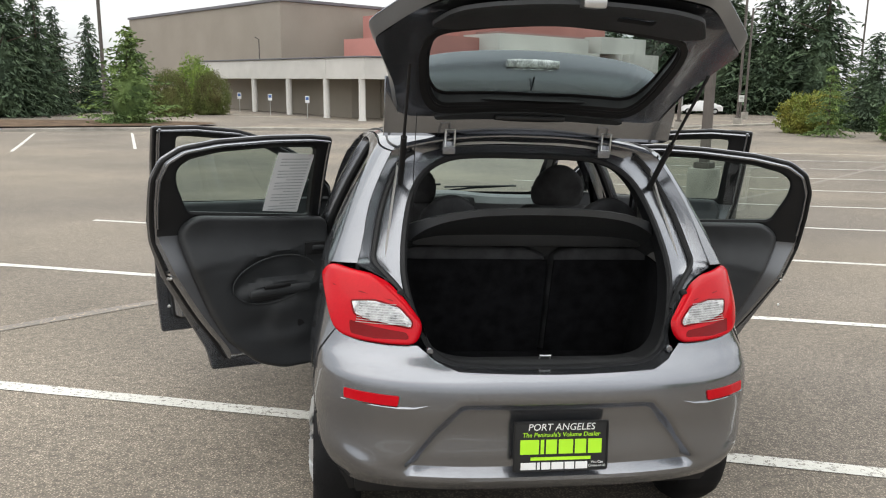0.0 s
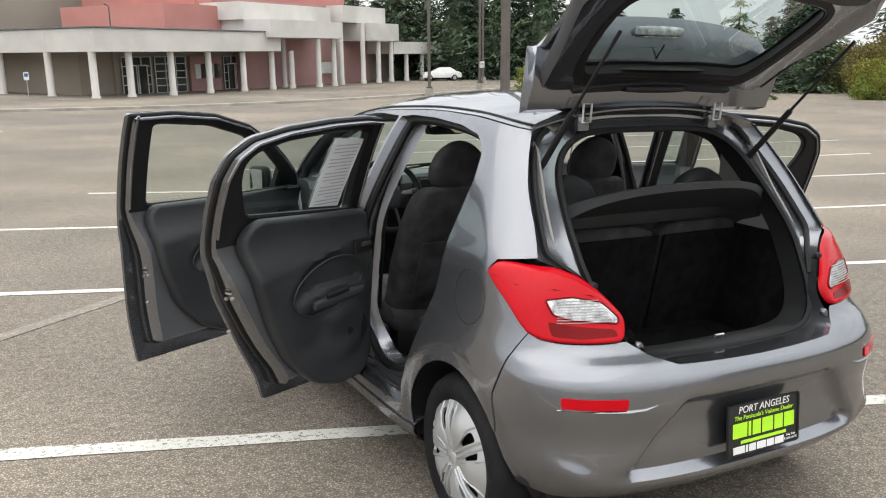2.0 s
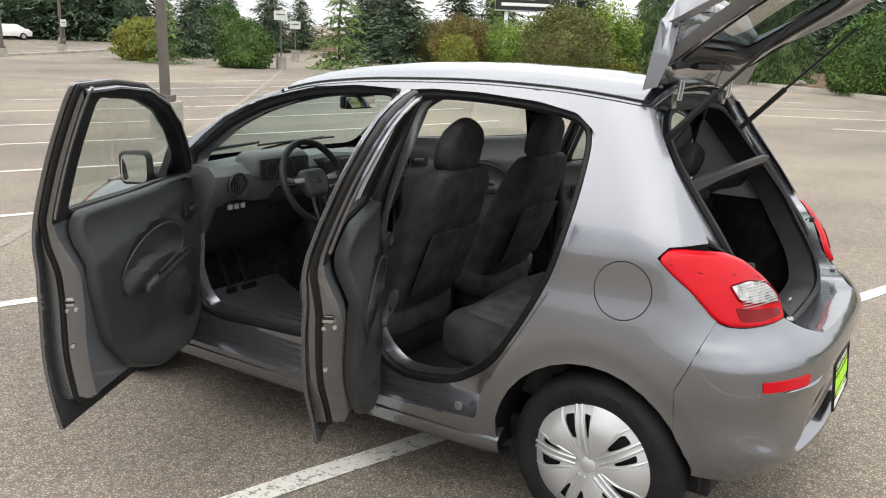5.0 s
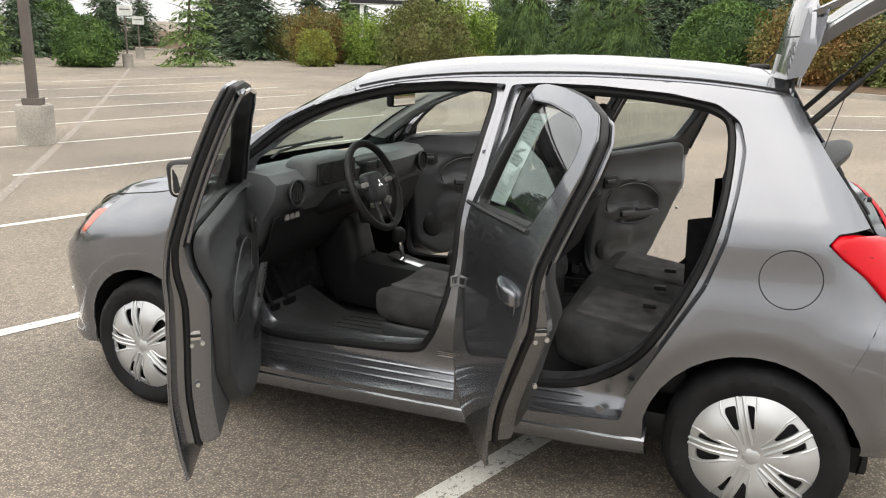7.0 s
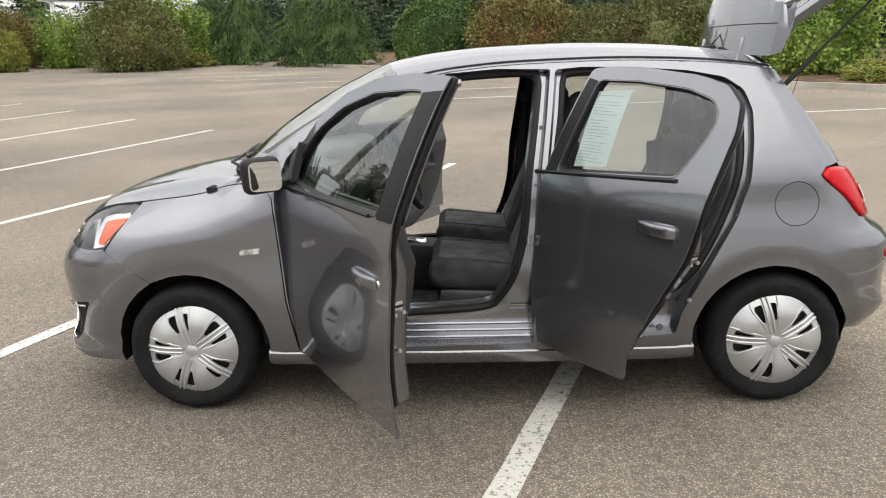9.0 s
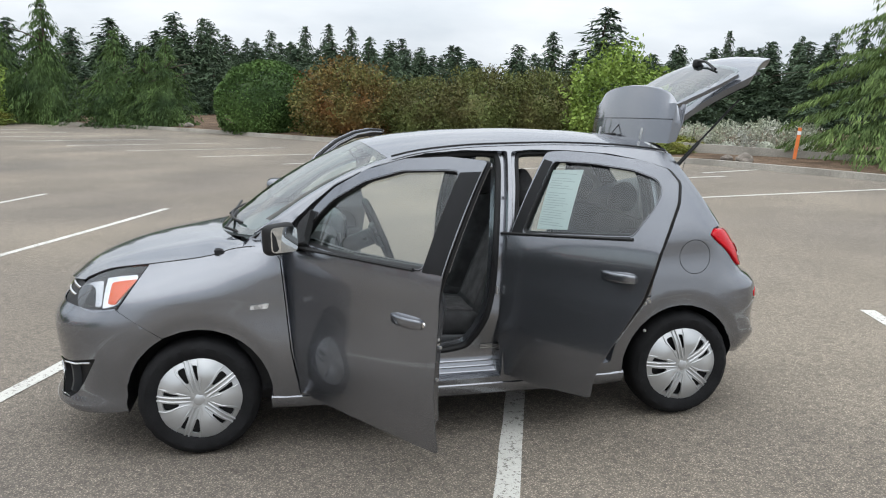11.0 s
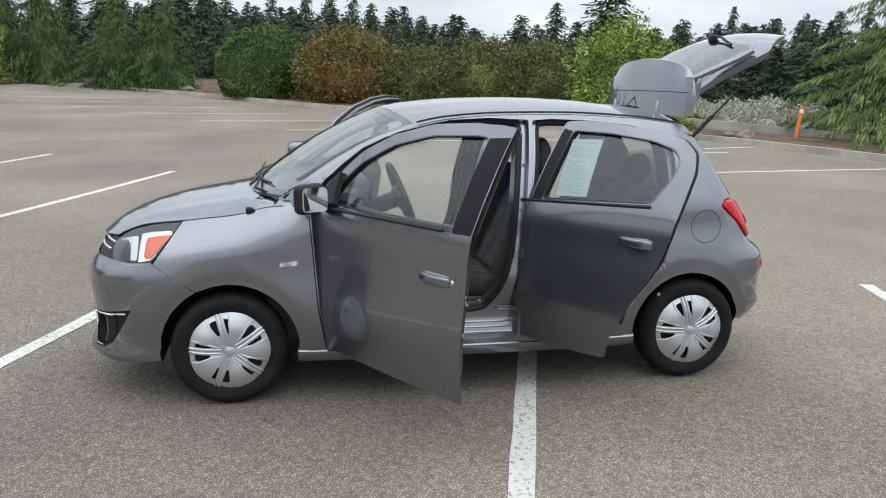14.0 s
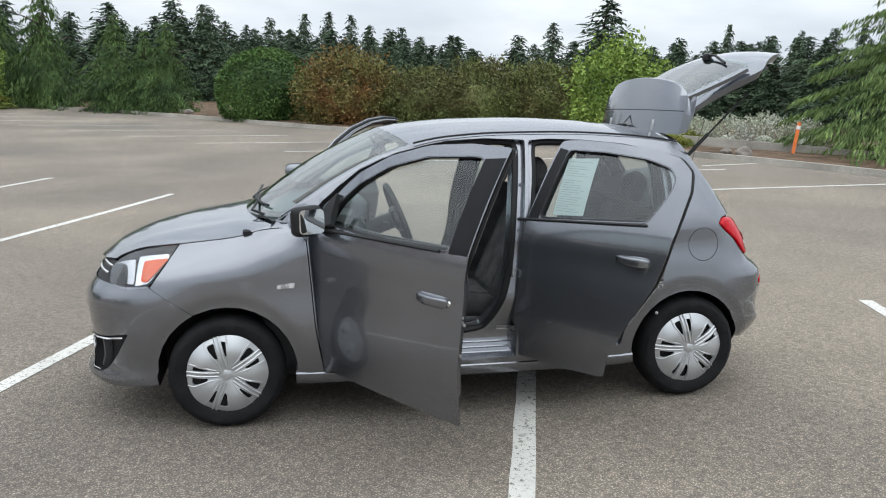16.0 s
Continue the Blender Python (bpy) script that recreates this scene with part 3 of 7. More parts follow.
def hood_pt(u, v):
    """Bonnet: u across, v from the screen to the nose."""
    ye = 2.17 + (2.99 - 2.17) * v
    xe = half(ye, HOODLINE(ye)) - 0.002
    yc = 2.36 + (3.125 - 2.36) * v
    y = yc + (ye - yc) * abs(u) ** 2.2
    ze = HOODLINE(ye)
    zc = HOODC(yc)
    return (u * xe, y, ze + 0.004 + (zc - ze) * (1 - abs(u) ** 2.0) + 0.012 * math.exp(-((abs(u) - 0.72) / 0.10) ** 2) * math.sin(math.pi * min(1, v * 1.1)))


part("bonnet", loft([[hood_pt(u, v) for u in np.linspace(-1, 1, 31)] for v in np.linspace(0, 1, 22)], False, False), PAINT, CAR, thick=0.006)
for s in (-1, 1):
    part("bonnet_gap", tube([Vector(hood_pt(s * 1.0, v)) + Vector((s * 0.001, 0, 0.0005)) for v in np.linspace(0.02, 0.98, 30)], 0.0032, 6), BLACK, CAR)
part("cowl", loft([[(u * 0.55, 2.42 - 0.14 * u * u - d, 0.985 - 0.03 * k) for u in np.linspace(-1, 1, 15)] for k, d in ((0, -0.02), (0, 0.04), (0.5, 0.08), (1, 0.09))], False, False), BLACK, CAR, thick=0.004)

# bumpers
def rear_skin(a, z):
    x, y, z = tail_pt(a, z)
    k = 0.0
    edge = 0.32 + 0.16 * max(0, min(1, (0.60 - z) / 0.2))
    inx = 1 / (1 + math.exp((abs(x) - edge) / 0.008))
    inz = 1 / (1 + math.exp((z - 0.605) / 0.006)) * 1 / (1 + math.exp((0.378 - z) / 0.006))
    k = 0.044 * inx * inz
    side = max(0.0, min(1.0, (0.745 - abs(x)) / 0.13))
    side = side * side * (3 - 2 * side)
    lip = 0.372 + 0.11 * max(0, (abs(x) - 0.45) / 0.3) ** 2
    k -= 0.026 * side / (1 + math.exp((z - lip) / 0.010))
    return (x, y + k, z)


A0 = a_from_y(-0.322, 0.800)
LB = [(A0, 0.800)] + [(a_from_x(-x, 0.78), z) for x, z in ((0.690, 0.784), (0.640, 0.776), (0.580, 0.773), (0.520, 0.772), (0.452, 0.774))]
BT = [(a, z - 0.002) for a, z in LB] + [(a_from_x(-0.40), 0.735), (a_from_x(-0.33), 0.712), (0, 0.705)]
BT = BT[:-1] + [(0, 0.705)] + [(-a, z) for a, z in BT[-2::-1]]
ARCH_R = [(a_from_y(y, z), z) for y, z in ((-0.311, 0.77), (-0.299, 0.74), (-0.287, 0.705), (-0.274, 0.67), (-0.259, 0.635), (-0.244, 0.60), (-0.243, 0.53), (-0.244, 0.47), (-0.262, 0.435), (-0.281, 0.40), (-0.301, 0.32))]
RB = BT + [(-a, z) for a, z in ARCH_R] + [(0.6, 0.30), (0, 0.31), (-0.6, 0.30)] + ARCH_R[::-1]
part("rear_bumper", sheet(RB, rear_skin, [], 0.012), PAINT, CAR, thick=0.004)
FA = [(2.80, 0.72), (2.754, 0.690), (2.713, 0.662), (2.672, 0.634), (2.634, 0.607), (2.598, 0.582), (2.660, 0.540), (2.713, 0.485), (2.751, 0.419), (2.773, 0.353), (2.780, 0.283), (2.775, 0.23)]


def a_nose(y, z):
    return math.acos(max(0, min(1, 1 - (NOSE(z) - y) / 0.62)) ** 1.3) * 2 / math.pi


FB = [(-a_nose(2.80, 0.72), 0.722), (-0.62, 0.710), (-0.50, 0.712), (0, 0.70), (0.50, 0.712), (0.62, 0.710), (a_nose(2.80, 0.72), 0.722)] + [(a_nose(y, z), z) for y, z in FA[1:]] + [(0.5, 0.20), (0, 0.20), (-0.5, 0.20)] + [(-a_nose(y, z), z) for y, z in FA[:0:-1]]
FOG = rounded([(-0.685, 0.487), (-0.46, 0.450), (-0.23, 0.428), (-0.24, 0.34), (-0.34, 0.255), (-0.46, 0.262), (-0.51, 0.305)], 0.02)
FOGR = [(-a, z) for a, z in FOG]
GRILL = rounded([(-0.17, 0.48), (0.17, 0.48), (0.15, 0.28), (-0.15, 0.28)], 0.03)
part("front_bumper", sheet(FB, nose_pt, [FOG, FOGR, GRILL], 0.018, flip=True), PAINT, CAR, thick=0.004)

# wheels
def wheel(cx, cy, s, tyre_mesh=[]):
    w = part("wheel", lathe([(0.185, 0.145), (0.17, 0.10), (0.165, 0.05), (0.06, 0.04), (0.0005, 0.04)], 40), STEEL, CAR)
    w.matrix_basis = pose(cx, cy, 0.283, 0, 0, 0 if s < 0 else 180)
    prof = [(0.185, 0.145), (0.205, 0.160), (0.245, 0.168), (0.268, 0.155), (0.281, 0.130), (0.2835, 0.105), (0.2835, 0.060), (0.281, 0.034), (0.268, 0.010), (0.245, -0.004), (0.215, 0.000), (0.195, 0.008), (0.185, 0.02)]
    t = lathe(prof, 96)
    for f in list(t.faces):
        c = f.calc_center_median()
        r = math.hypot(c.y, c.z)
        if r > 0.272 and int(math.atan2(c.z, c.y) / (2 * math.pi) * 96 + 96.5) % 2 == 0:
            for v in f.verts:
                v.co.y *= 0.996
                v.co.z *= 0.996
    part("tyre", t, TYRE, w)
    holes, paddles = [], []
    for k in range(5):
        c_, s_ = math.cos(radians(75 + 72 * k)), math.sin(radians(75 + 72 * k))
        # along and across each double bar: a wide opening on one side, a slim one on the other
        turned = lambda q: [(u * c_ - v * s_, u * s_ + v * c_) for u, v in q]
        holes.append(rounded(turned([(0.088, -0.0175), (0.168, -0.0175), (0.163, -0.050), (0.148, -0.053), (0.092, -0.030)]), 0.007, 2))
        holes.append(rounded(turned([(0.088, 0.0175), (0.092, 0.026), (0.160, 0.040), (0.167, 0.0175)]), 0.006, 2))
        paddles += [turned([(0.044, -0.022), (0.078, -0.030), (0.100, -0.038), (0.145, -0.060), (0.165, -0.062), (0.190, -0.060)]), turned([(0.046, 0.020), (0.090, 0.032), (0.160, 0.046), (0.192, 0.050)])]
    disc = [(0.205 * math.cos(2 * math.pi * k / 64), 0.205 * math.sin(2 * math.pi * k / 64)) for k in range(64)]

    def dome(u, v):
        r = math.hypot(u, v)
        return (-0.012 + 0.030 * (r / 0.205) ** 4 - 0.010 * math.exp(-((r - 0.12) / 0.05) ** 2) + 0.004 * math.cos(5 * math.atan2(v, u)), u, v)
    part("wheel_cover", sheet(disc, dome, holes, 0.016, flip=True), COVER, w, thick=0.008)
    for k in range(5):
        a = radians(72 * k + 75)
        for e in (-0.0095, 0.0095):
            bar = []
            for r in (0.040, 0.09, 0.14, 0.192):
                u, v = r * math.cos(a) - e * math.sin(a), r * math.sin(a) + e * math.cos(a)
                bar.append((dome(u, v)[0] - 0.001, u, v))
            part("spoke_bar", tube(bar, 0.0058, 6), COVER, w)
    for ridge in paddles:
        part("cover_ridge", tube([(dome(u, v)[0] - 0.0005, u, v) for u, v in ridge], [0.0015] + [0.0042] * (len(ridge) - 2) + [0.002], 6), COVER, w)
    part("wheel_recess", lathe([(0.001, 0.018), (0.10, 0.022), (0.20, 0.022)], 32), BLACK, w)
    part("centre_cap", lathe([(0.0005, -0.016), (0.020, -0.0155), (0.026, -0.012), (0.028, -0.006)], 28), COVER, w)
    return w


for y_, x_ in ((0.0, 0.778), (2.45, 0.786)):
    for s in (-1, 1):
        wheel(s * x_, y_, s)
# wheel housings and underbody
for y_ in (0.02, 2.445):
    for s in (-1, 1):
        part("wheel_arch_liner", loft([[(s * (half(y_ + 0.336 * math.cos(a), 0.283 + 0.336 * math.sin(a)) - x), y_ + r * math.cos(a), 0.283 + r * math.sin(a)) for a in np.linspace(-0.2, math.pi + 0.2, 30)] for x, r in ((0.004, 0.336), (0.30, 0.336), (0.31, 0.02))], False, False), BLACK, CAR)
part("underbody", block(1.30, 3.1, 0.12, 0.04, 3, None, (0, 1.2, 0.26)), BLACK, CAR)


# ---- rear frame, lamps and fittings of the body ----
OPENY = table([(0.66, -0.445), (0.70, -0.425), (0.77, -0.395), (0.85, -0.345), (0.92, -0.295), (1.0, -0.245), (1.08, -0.185), (1.17, -0.115), (1.25, -0.055), (1.31, -0.02), (1.37, 0.012)])
RO = [(0, 1.372), (0.15, 1.371), (0.27, 1.362), (0.35, 1.332), (0.405, 1.285), (0.44, 1.22), (0.462, 1.14), (0.474, 1.07), (0.478, 1.02), (0.478, 0.97), (0.468, 0.91), (0.450, 0.85), (0.425, 0.79), (0.392, 0.738), (0.33, 0.703), (0.2, 0.690), (0, 0.686)]
RIN = [(x, OPENY(z), z) for x, z in RO]
ROUT = [(0, 0.0, 1.452), (0.17, 0.0, 1.450), (0.33, 0.0, 1.434), (0.47, -0.005, 1.405), flank(1, 0.007)(-0.012, 1.365), flank(1, 0.007)(-0.058, 1.285), flank(1, 0.007)(-0.125, 1.185), flank(1, 0.007)(-0.222, 1.045), flank(1, 0.009)(-0.250, 1.005)]
ROUT += [tail_pt(a_from_x(x, z), z, 0.012) for x, z in ((0.612, 0.986), (0.545, 0.957), (0.490, 0.906), (0.432, 0.82))]
ROUT += [tail_pt(a_from_x(x, z), z, 0.0) for x, z in ((0.405, 0.742), (0.33, 0.712), (0.2, 0.707), (0, 0.705))]
for s in (-1, 1):
    rings = []
    for k, (a, dy) in enumerate(((0.0, 0.0), (0.22, 0.022), (0.55, 0.030), (0.85, 0.012), (1.0, 0.0))):
        rings.append([(s * (o[0] + (i[0] - o[0]) * a), o[1] + (i[1] - o[1]) * a + dy, o[2] + (i[2] - o[2]) * a) for o, i in zip(spline(ROUT, 4, False), spline(RIN, 4, False))])
    part("rear_frame", loft(rings, False, False), PAINT, CAR)
    rings = [[(s * x, y + d, z) for x, y, z in spline(RIN, 4, False)] for d in (0.0, 0.10)]
    part("rear_frame_return", loft(rings, False, False), BLACK, CAR)
    part("rear_channel", tube([(s * (o[0] * 0.62 + i[0] * 0.38), o[1] * 0.62 + i[1] * 0.38 + 0.016, o[2] * 0.62 + i[2] * 0.38) for o, i in zip(spline(ROUT, 4, False)[12:46], spline(RIN, 4, False)[12:46])], 0.010, 6), BLACK, CAR)
    pocket = [(o, i) for o, i in zip(spline(ROUT, 4, False), spline(RIN, 4, False)) if 0.79 < o[2] < 0.945]
    part("lamp_pocket", loft([[(s * (o[0] + (i[0] - o[0]) * a), o[1] + (i[1] - o[1]) * a + 0.09 * a * (1 - a) - 0.003, o[2] + (i[2] - o[2]) * a) for o, i in pocket] for a in (0.02, 0.2, 0.42)], False, False), BLACK, CAR, "black cover beside the tail lamp")
    for x, z in ((0.415, 0.757), (0.462, 0.85), (0.505, 0.925)):
        p = tail_pt(a_from_x(x, z), z, 0.006)
        part("bump_stop", lathe([(0.0004, -0.006), (0.010, -0.005), (0.013, 0.0), (0.013, 0.012)], 16, 1, None, (s * p[0], p[1], p[2])), PAINT if z < 0.8 else BLACK, CAR)
loop_ = spline(RIN, 4, False)
part("hatch_seal", tube([(-x, y - 0.006, z) for x, y, z in loop_] + [(x, y - 0.006, z) for x, y, z in loop_[-2:0:-1]], 0.012, 6, True), RUBBER, CAR)
# sill plate of the boot with its catch
part("boot_sill_trim", loft([[(x, -0.425 + d, 0.692 + h) for x in np.linspace(-0.36, 0.36, 13)] for d, h in ((0.0, 0.0), (0.02, 0.012), (0.07, 0.008), (0.085, -0.03), (0.09, -0.10))], False, False), BLACK, CAR)
part("hatch_striker", tube([(-0.018, -0.385, 0.695), (-0.018, -0.392, 0.714), (0.018, -0.392, 0.714), (0.018, -0.385, 0.695)], 0.004, 8), STEEL, CAR)


def tail_lamp(s):
    q = [(a_from_y(-0.149, 0.964), 0.964), (a_from_y(-0.174, 0.993), 0.993), (a_from_y(-0.215, 0.994), 0.994), (a_from_x(-0.60, 0.97), 0.980), (a_from_x(-0.541, 0.95), 0.955), (a_from_x(-0.488, 0.9), 0.905), (a_from_x(-0.432, 0.83), 0.835)]
    q += LB[::-1] + [(a_from_y(-0.299, 0.823), 0.823), (a_from_y(-0.251, 0.877), 0.877), (a_from_y(-0.191, 0.924), 0.924)]
    q = rounded([(-a * s, z) for a, z in q], 0.03, 5)
    lamp = part("tail_lamp", cushion(q, lambda o: (lambda a, z: tail_pt(a, z, o)), -0.017, 0.016, 0.016, False, 0.006), REDLENS, CAR, "red tail lamp with a clear window", angle=60)
    part("lamp_housing", sheet(grow(q, -0.004), lambda a, z: tail_pt(a, z, 0.014), [], 0.03), BLACK, lamp)
    cw = [(a_from_x(-0.655, 0.87), 0.898), (a_from_x(-0.58, 0.87), 0.905), (a_from_x(-0.50, 0.87), 0.888), (a_from_x(-0.458, 0.84), 0.845), (a_from_x(-0.462, 0.83), 0.826), (a_from_x(-0.60, 0.83), 0.842), (a_from_x(-0.645, 0.83), 0.858)]
    cw = rounded([(a * (-s), z) for a, z in cw], 0.012)
    part("reversing_window", sheet(cw, lambda a, z: tail_pt(a, z, -0.0190), [], 0.018), CLEARLENS, lamp, "clear ribbed window", thick=0.003)
    part("window_rim", tube([tail_pt(a, z, -0.019) for a, z in cw], 0.0032, 6, True), DARKRED, lamp)
    low = rounded([(-s * a_from_x(x, 0.79), z) for x, z in ((-0.665, 0.838), (-0.600, 0.826), (-0.480, 0.812), (-0.470, 0.792), (-0.580, 0.789), (-0.655, 0.797))], 0.012)
    part("lower_lens", sheet(low, lambda a, z: tail_pt(a, z, -0.0182), [], 0.02), DARKRED, lamp, "darker red lower lens", thick=0.002)
    part("lens_crease", tube([tail_pt(-s * a, z, -0.0165) for a, z in ((a_from_y(-0.185, 0.955), 0.955), (a_from_y(-0.26, 0.935), 0.935), (a_from_x(-0.62, 0.92), 0.925), (a_from_x(-0.52, 0.90), 0.905))], 0.0022, 5), DARKRED, lamp)
    for k in range(9):
        z = 0.835 + 0.0075 * k
        part("lens_rib", tube([tail_pt(-s * a_from_x(x, z), z, -0.0215) for x in np.linspace(-0.635 + 0.002 * k, -0.475 - 0.004 * k, 6)], 0.0014, 4), COVER, lamp)
    return lamp


for s in (-1, 1):
    tail_lamp(s)
    # reflector in its notch
    zr = ((0.52, 0.638), (0.692, 0.640), (0.692, 0.609), (0.525, 0.606))
    q = [(s * a_from_x(x, z), z) for x, z in zr]
    part("reflector", sheet(rounded(q, 0.008), lambda a, z: (lambda p: (p[0], p[1] - 0.005, p[2]))(rear_skin(a, z)), [], 0.02), REDLENS, CAR, "red rear reflector", thick=0.004)
    part("reflector_ledge", tube([(lambda p: (p[0], p[1] - 0.001, p[2]))(rear_skin(s * a_from_x(x, z), z)) for x, z in ((0.70, 0.601), (0.60, 0.599), (0.52, 0.597), (0.47, 0.600), (0.43, 0.612))], [0.003, 0.006, 0.008, 0.006, 0.001], 6), PAINT, CAR)
    # filler flap
    if s < 0:
        ring = [(-0.058 + 0.088 * math.cos(2 * math.pi * k / 40), 0.856 + 0.088 * math.sin(2 * math.pi * k / 40)) for k in range(40)]
        part("fuel_flap", sheet([(-0.058 + 0.975 * (y + 0.058), 0.856 + 0.975 * (z - 0.856)) for y, z in ring], flank(-1, -0.0015), [], 0.03), PAINT, CAR, thick=0.002)
        part("fuel_flap_gap", tube([flank(-1, -0.0015)(y, z) for y, z in ring], 0.0032, 6, True), BLACK, CAR)
    # side marker in the fender
    m = rounded([(2.115, 0.728), (2.20, 0.722), (2.205, 0.700), (2.12, 0.705)], 0.008)
    mk = part("side_marker", sheet(m, flank(s, -0.006), [], 0.02, flip=s > 0), CLEARLENS, CAR, "clear side marker lamp", thick=0.006)
    part("marker_bulb", block(0.004, 0.030, 0.012, 0.002, 2, None, (s * (half(2.16, 0.715) + 0.006), 2.162, 0.714)), AMBER, mk)
    # head lamp
    h = rounded([(2.665, 0.898), (2.80, 0.876), (2.90, 0.846), (2.97, 0.808), (3.005, 0.770), (3.0, 0.715), (2.90, 0.700), (2.80, 0.716)], 0.02)
    lamp = part("head_lamp", sheet(h, flank(s, -0.002), [], 0.025, flip=s > 0), HEADLENS, CAR, "clear head lamp with amber turn signal")
    part("lamp_bucket", sheet(h, lambda y, z: (s * (half(y, z) - 0.12), y, z), [], 0.025, flip=s > 0), BLACK, lamp)
    bowl = rounded([(2.872, 0.822), (2.93, 0.808), (2.988, 0.785), (2.984, 0.735), (2.965, 0.706), (2.876, 0.712)], 0.014)
    part("reflector_bowl", sheet(bowl, lambda y, z: (s * (half(y, 0.76) - 0.020 - 0.70 * (z - 0.70) + 0.5 * (y - 2.93) ** 2), y, z), [], 0.012, flip=s > 0), CHROME, lamp, thick=0.003)
    cell = rounded([(2.856, 0.830), (2.79, 0.843), (2.712, 0.852), (2.708, 0.838), (2.804, 0.730), (2.862, 0.716)], 0.005)
    part("lamp_divider", sheet(cell, lambda y, z: (s * (half(y, z) - 0.012 - 0.16 * (z - 0.70)), y, z), [], 0.02, flip=s > 0), CHROME, lamp, thick=0.003)
    part("turn_signal", sheet(rounded([(2.708, 0.838), (2.77, 0.830), (2.828, 0.818), (2.836, 0.738), (2.808, 0.736)], 0.010), lambda y, z: (s * (half(y, z) - 0.006 - 0.16 * (z - 0.70)), y, z), [], 0.02, flip=s > 0), AMBER, lamp, "amber turn signal", thick=0.003)
    # fog recess and its bright strip
    fog = FOG if s < 0 else FOGR
    bez = part("fog_recess", loft([[nose_pt(a, z, o) for a, z in dense(fog, 0.03)] for o in (0.0, 0.05)], True, False), BLACK, CAR)
    part("recess_back", sheet(fog, lambda a, z: nose_pt(a, z, 0.05), [], 0.05), BLACK, bez)
    part("fog_strip", tube([nose_pt(a, z, -0.006) for a, z in [(s * 0.645, 0.463), (s * 0.52, 0.446), (s * 0.40, 0.434), (s * 0.24, 0.418)]], 0.0045, 6), CHROME, bez)
    part("fog_strip_lower", tube([nose_pt(a, z, -0.004) for a, z in [(s * 0.245, 0.40), (s * 0.255, 0.345), (s * 0.30, 0.292), (s * 0.36, 0.268), (s * 0.45, 0.272)]], 0.004, 6), CHROME, bez)
    part("recess_fin", loft([[nose_pt(s * (0.40 + d), z, o) for d, o in ((-0.03, 0.048), (-0.012, 0.016), (0.012, 0.016), (0.03, 0.048))] for z in (0.43, 0.38, 0.33, 0.28)], False, False), TRIM, bez)
part("grille", sheet(rounded([(-0.50, 0.795), (0.50, 0.795), (0.52, 0.70), (-0.52, 0.70)], 0.03), lambda a, z: nose_pt(a, z, 0.012), [], 0.05), BLACK, CAR)
part("lower_grille", sheet(GRILL, lambda a, z: nose_pt(a, z, 0.04), [], 0.05), BLACK, CAR)
for z in (0.745, 0.775):
    part("grille_bar", tube([nose_pt(a, z, 0.004) for a in np.linspace(-0.40, 0.40, 18)], 0.007, 6), CHROME, CAR)
# joints between bumpers and wings
for s in (-1, 1):
    part("bumper_joint", tube([(s * (half(y, z) + 0.0008), y, z) for y, z in dense(FA[:6], 0.02)[:14]], 0.0022, 5), BLACK, CAR)
    part("bumper_joint", tube([(s * (half(y, z) + 0.0008), y, z) for y, z in ((-0.321, 0.798), (-0.300, 0.74), (-0.275, 0.67), (-0.245, 0.60))], 0.0022, 5), BLACK, CAR)
# number plate of the dealer
plate_m = pose(0.012, -0.583, 0.472, 86, 0, 0)
pl = part("dealer_plate", block(0.315, 0.165, 0.006, 0.003, 2), PLATE, CAR, "black dealer plate with lime and white print")
pl.matrix_basis = plate_m
part("plate_rim", tube(rounded([(-0.155, -0.080, 0.004), (0.155, -0.080, 0.004), (0.155, 0.080, 0.004), (-0.155, 0.080, 0.004)], 0.008), 0.0035, 6, True), BLACK, pl)
words("PORT ANGELES", 0.032, WHITEPRINT, "plate_print", pl, pose(0, 0.052, 0.0035), shear=0.15)
words("The Peninsula's Volume Dealer", 0.0205, LIME, "plate_print", pl, pose(0, 0.031, 0.0035), shear=0.15)
for k, (x0, w0) in enumerate(((-0.135, 0.062), (-0.068, 0.012), (-0.050, 0.036), (-0.008, 0.048), (0.046, 0.038), (0.090, 0.046))):
    part("plate_bar", block(w0, 0.048, 0.0012, 0.0005, 0, None, (x0 + w0 / 2, -0.002, 0.0040)), LIME, pl)
part("plate_bar", block(0.20, 0.011, 0.0012, 0.0005, 0, None, (0, -0.041, 0.0040)), LIME, pl)
for k, (x0, w0) in enumerate(((-0.132, 0.050), (-0.078, 0.010), (-0.064, 0.030), (-0.030, 0.040), (0.014, 0.032), (0.050, 0.040))):
    part("plate_bar", block(w0, 0.026, 0.0012, 0.0005, 0, None, (x0 + w0 / 2, -0.066, 0.0040)), WHITEPRINT, pl)
words("You Can\nCount on It!", 0.0115, WHITEPRINT, "plate_print", pl, pose(0.122, -0.060, 0.0035))


# ---- doors ----
def belt_bump(y, z, cy, cz, ry, rz, amp, sharp=2):
    d = ((y - cy) / ry) ** 2 + ((z - cz) / rz) ** 2
    return amp * math.exp(-d ** sharp)


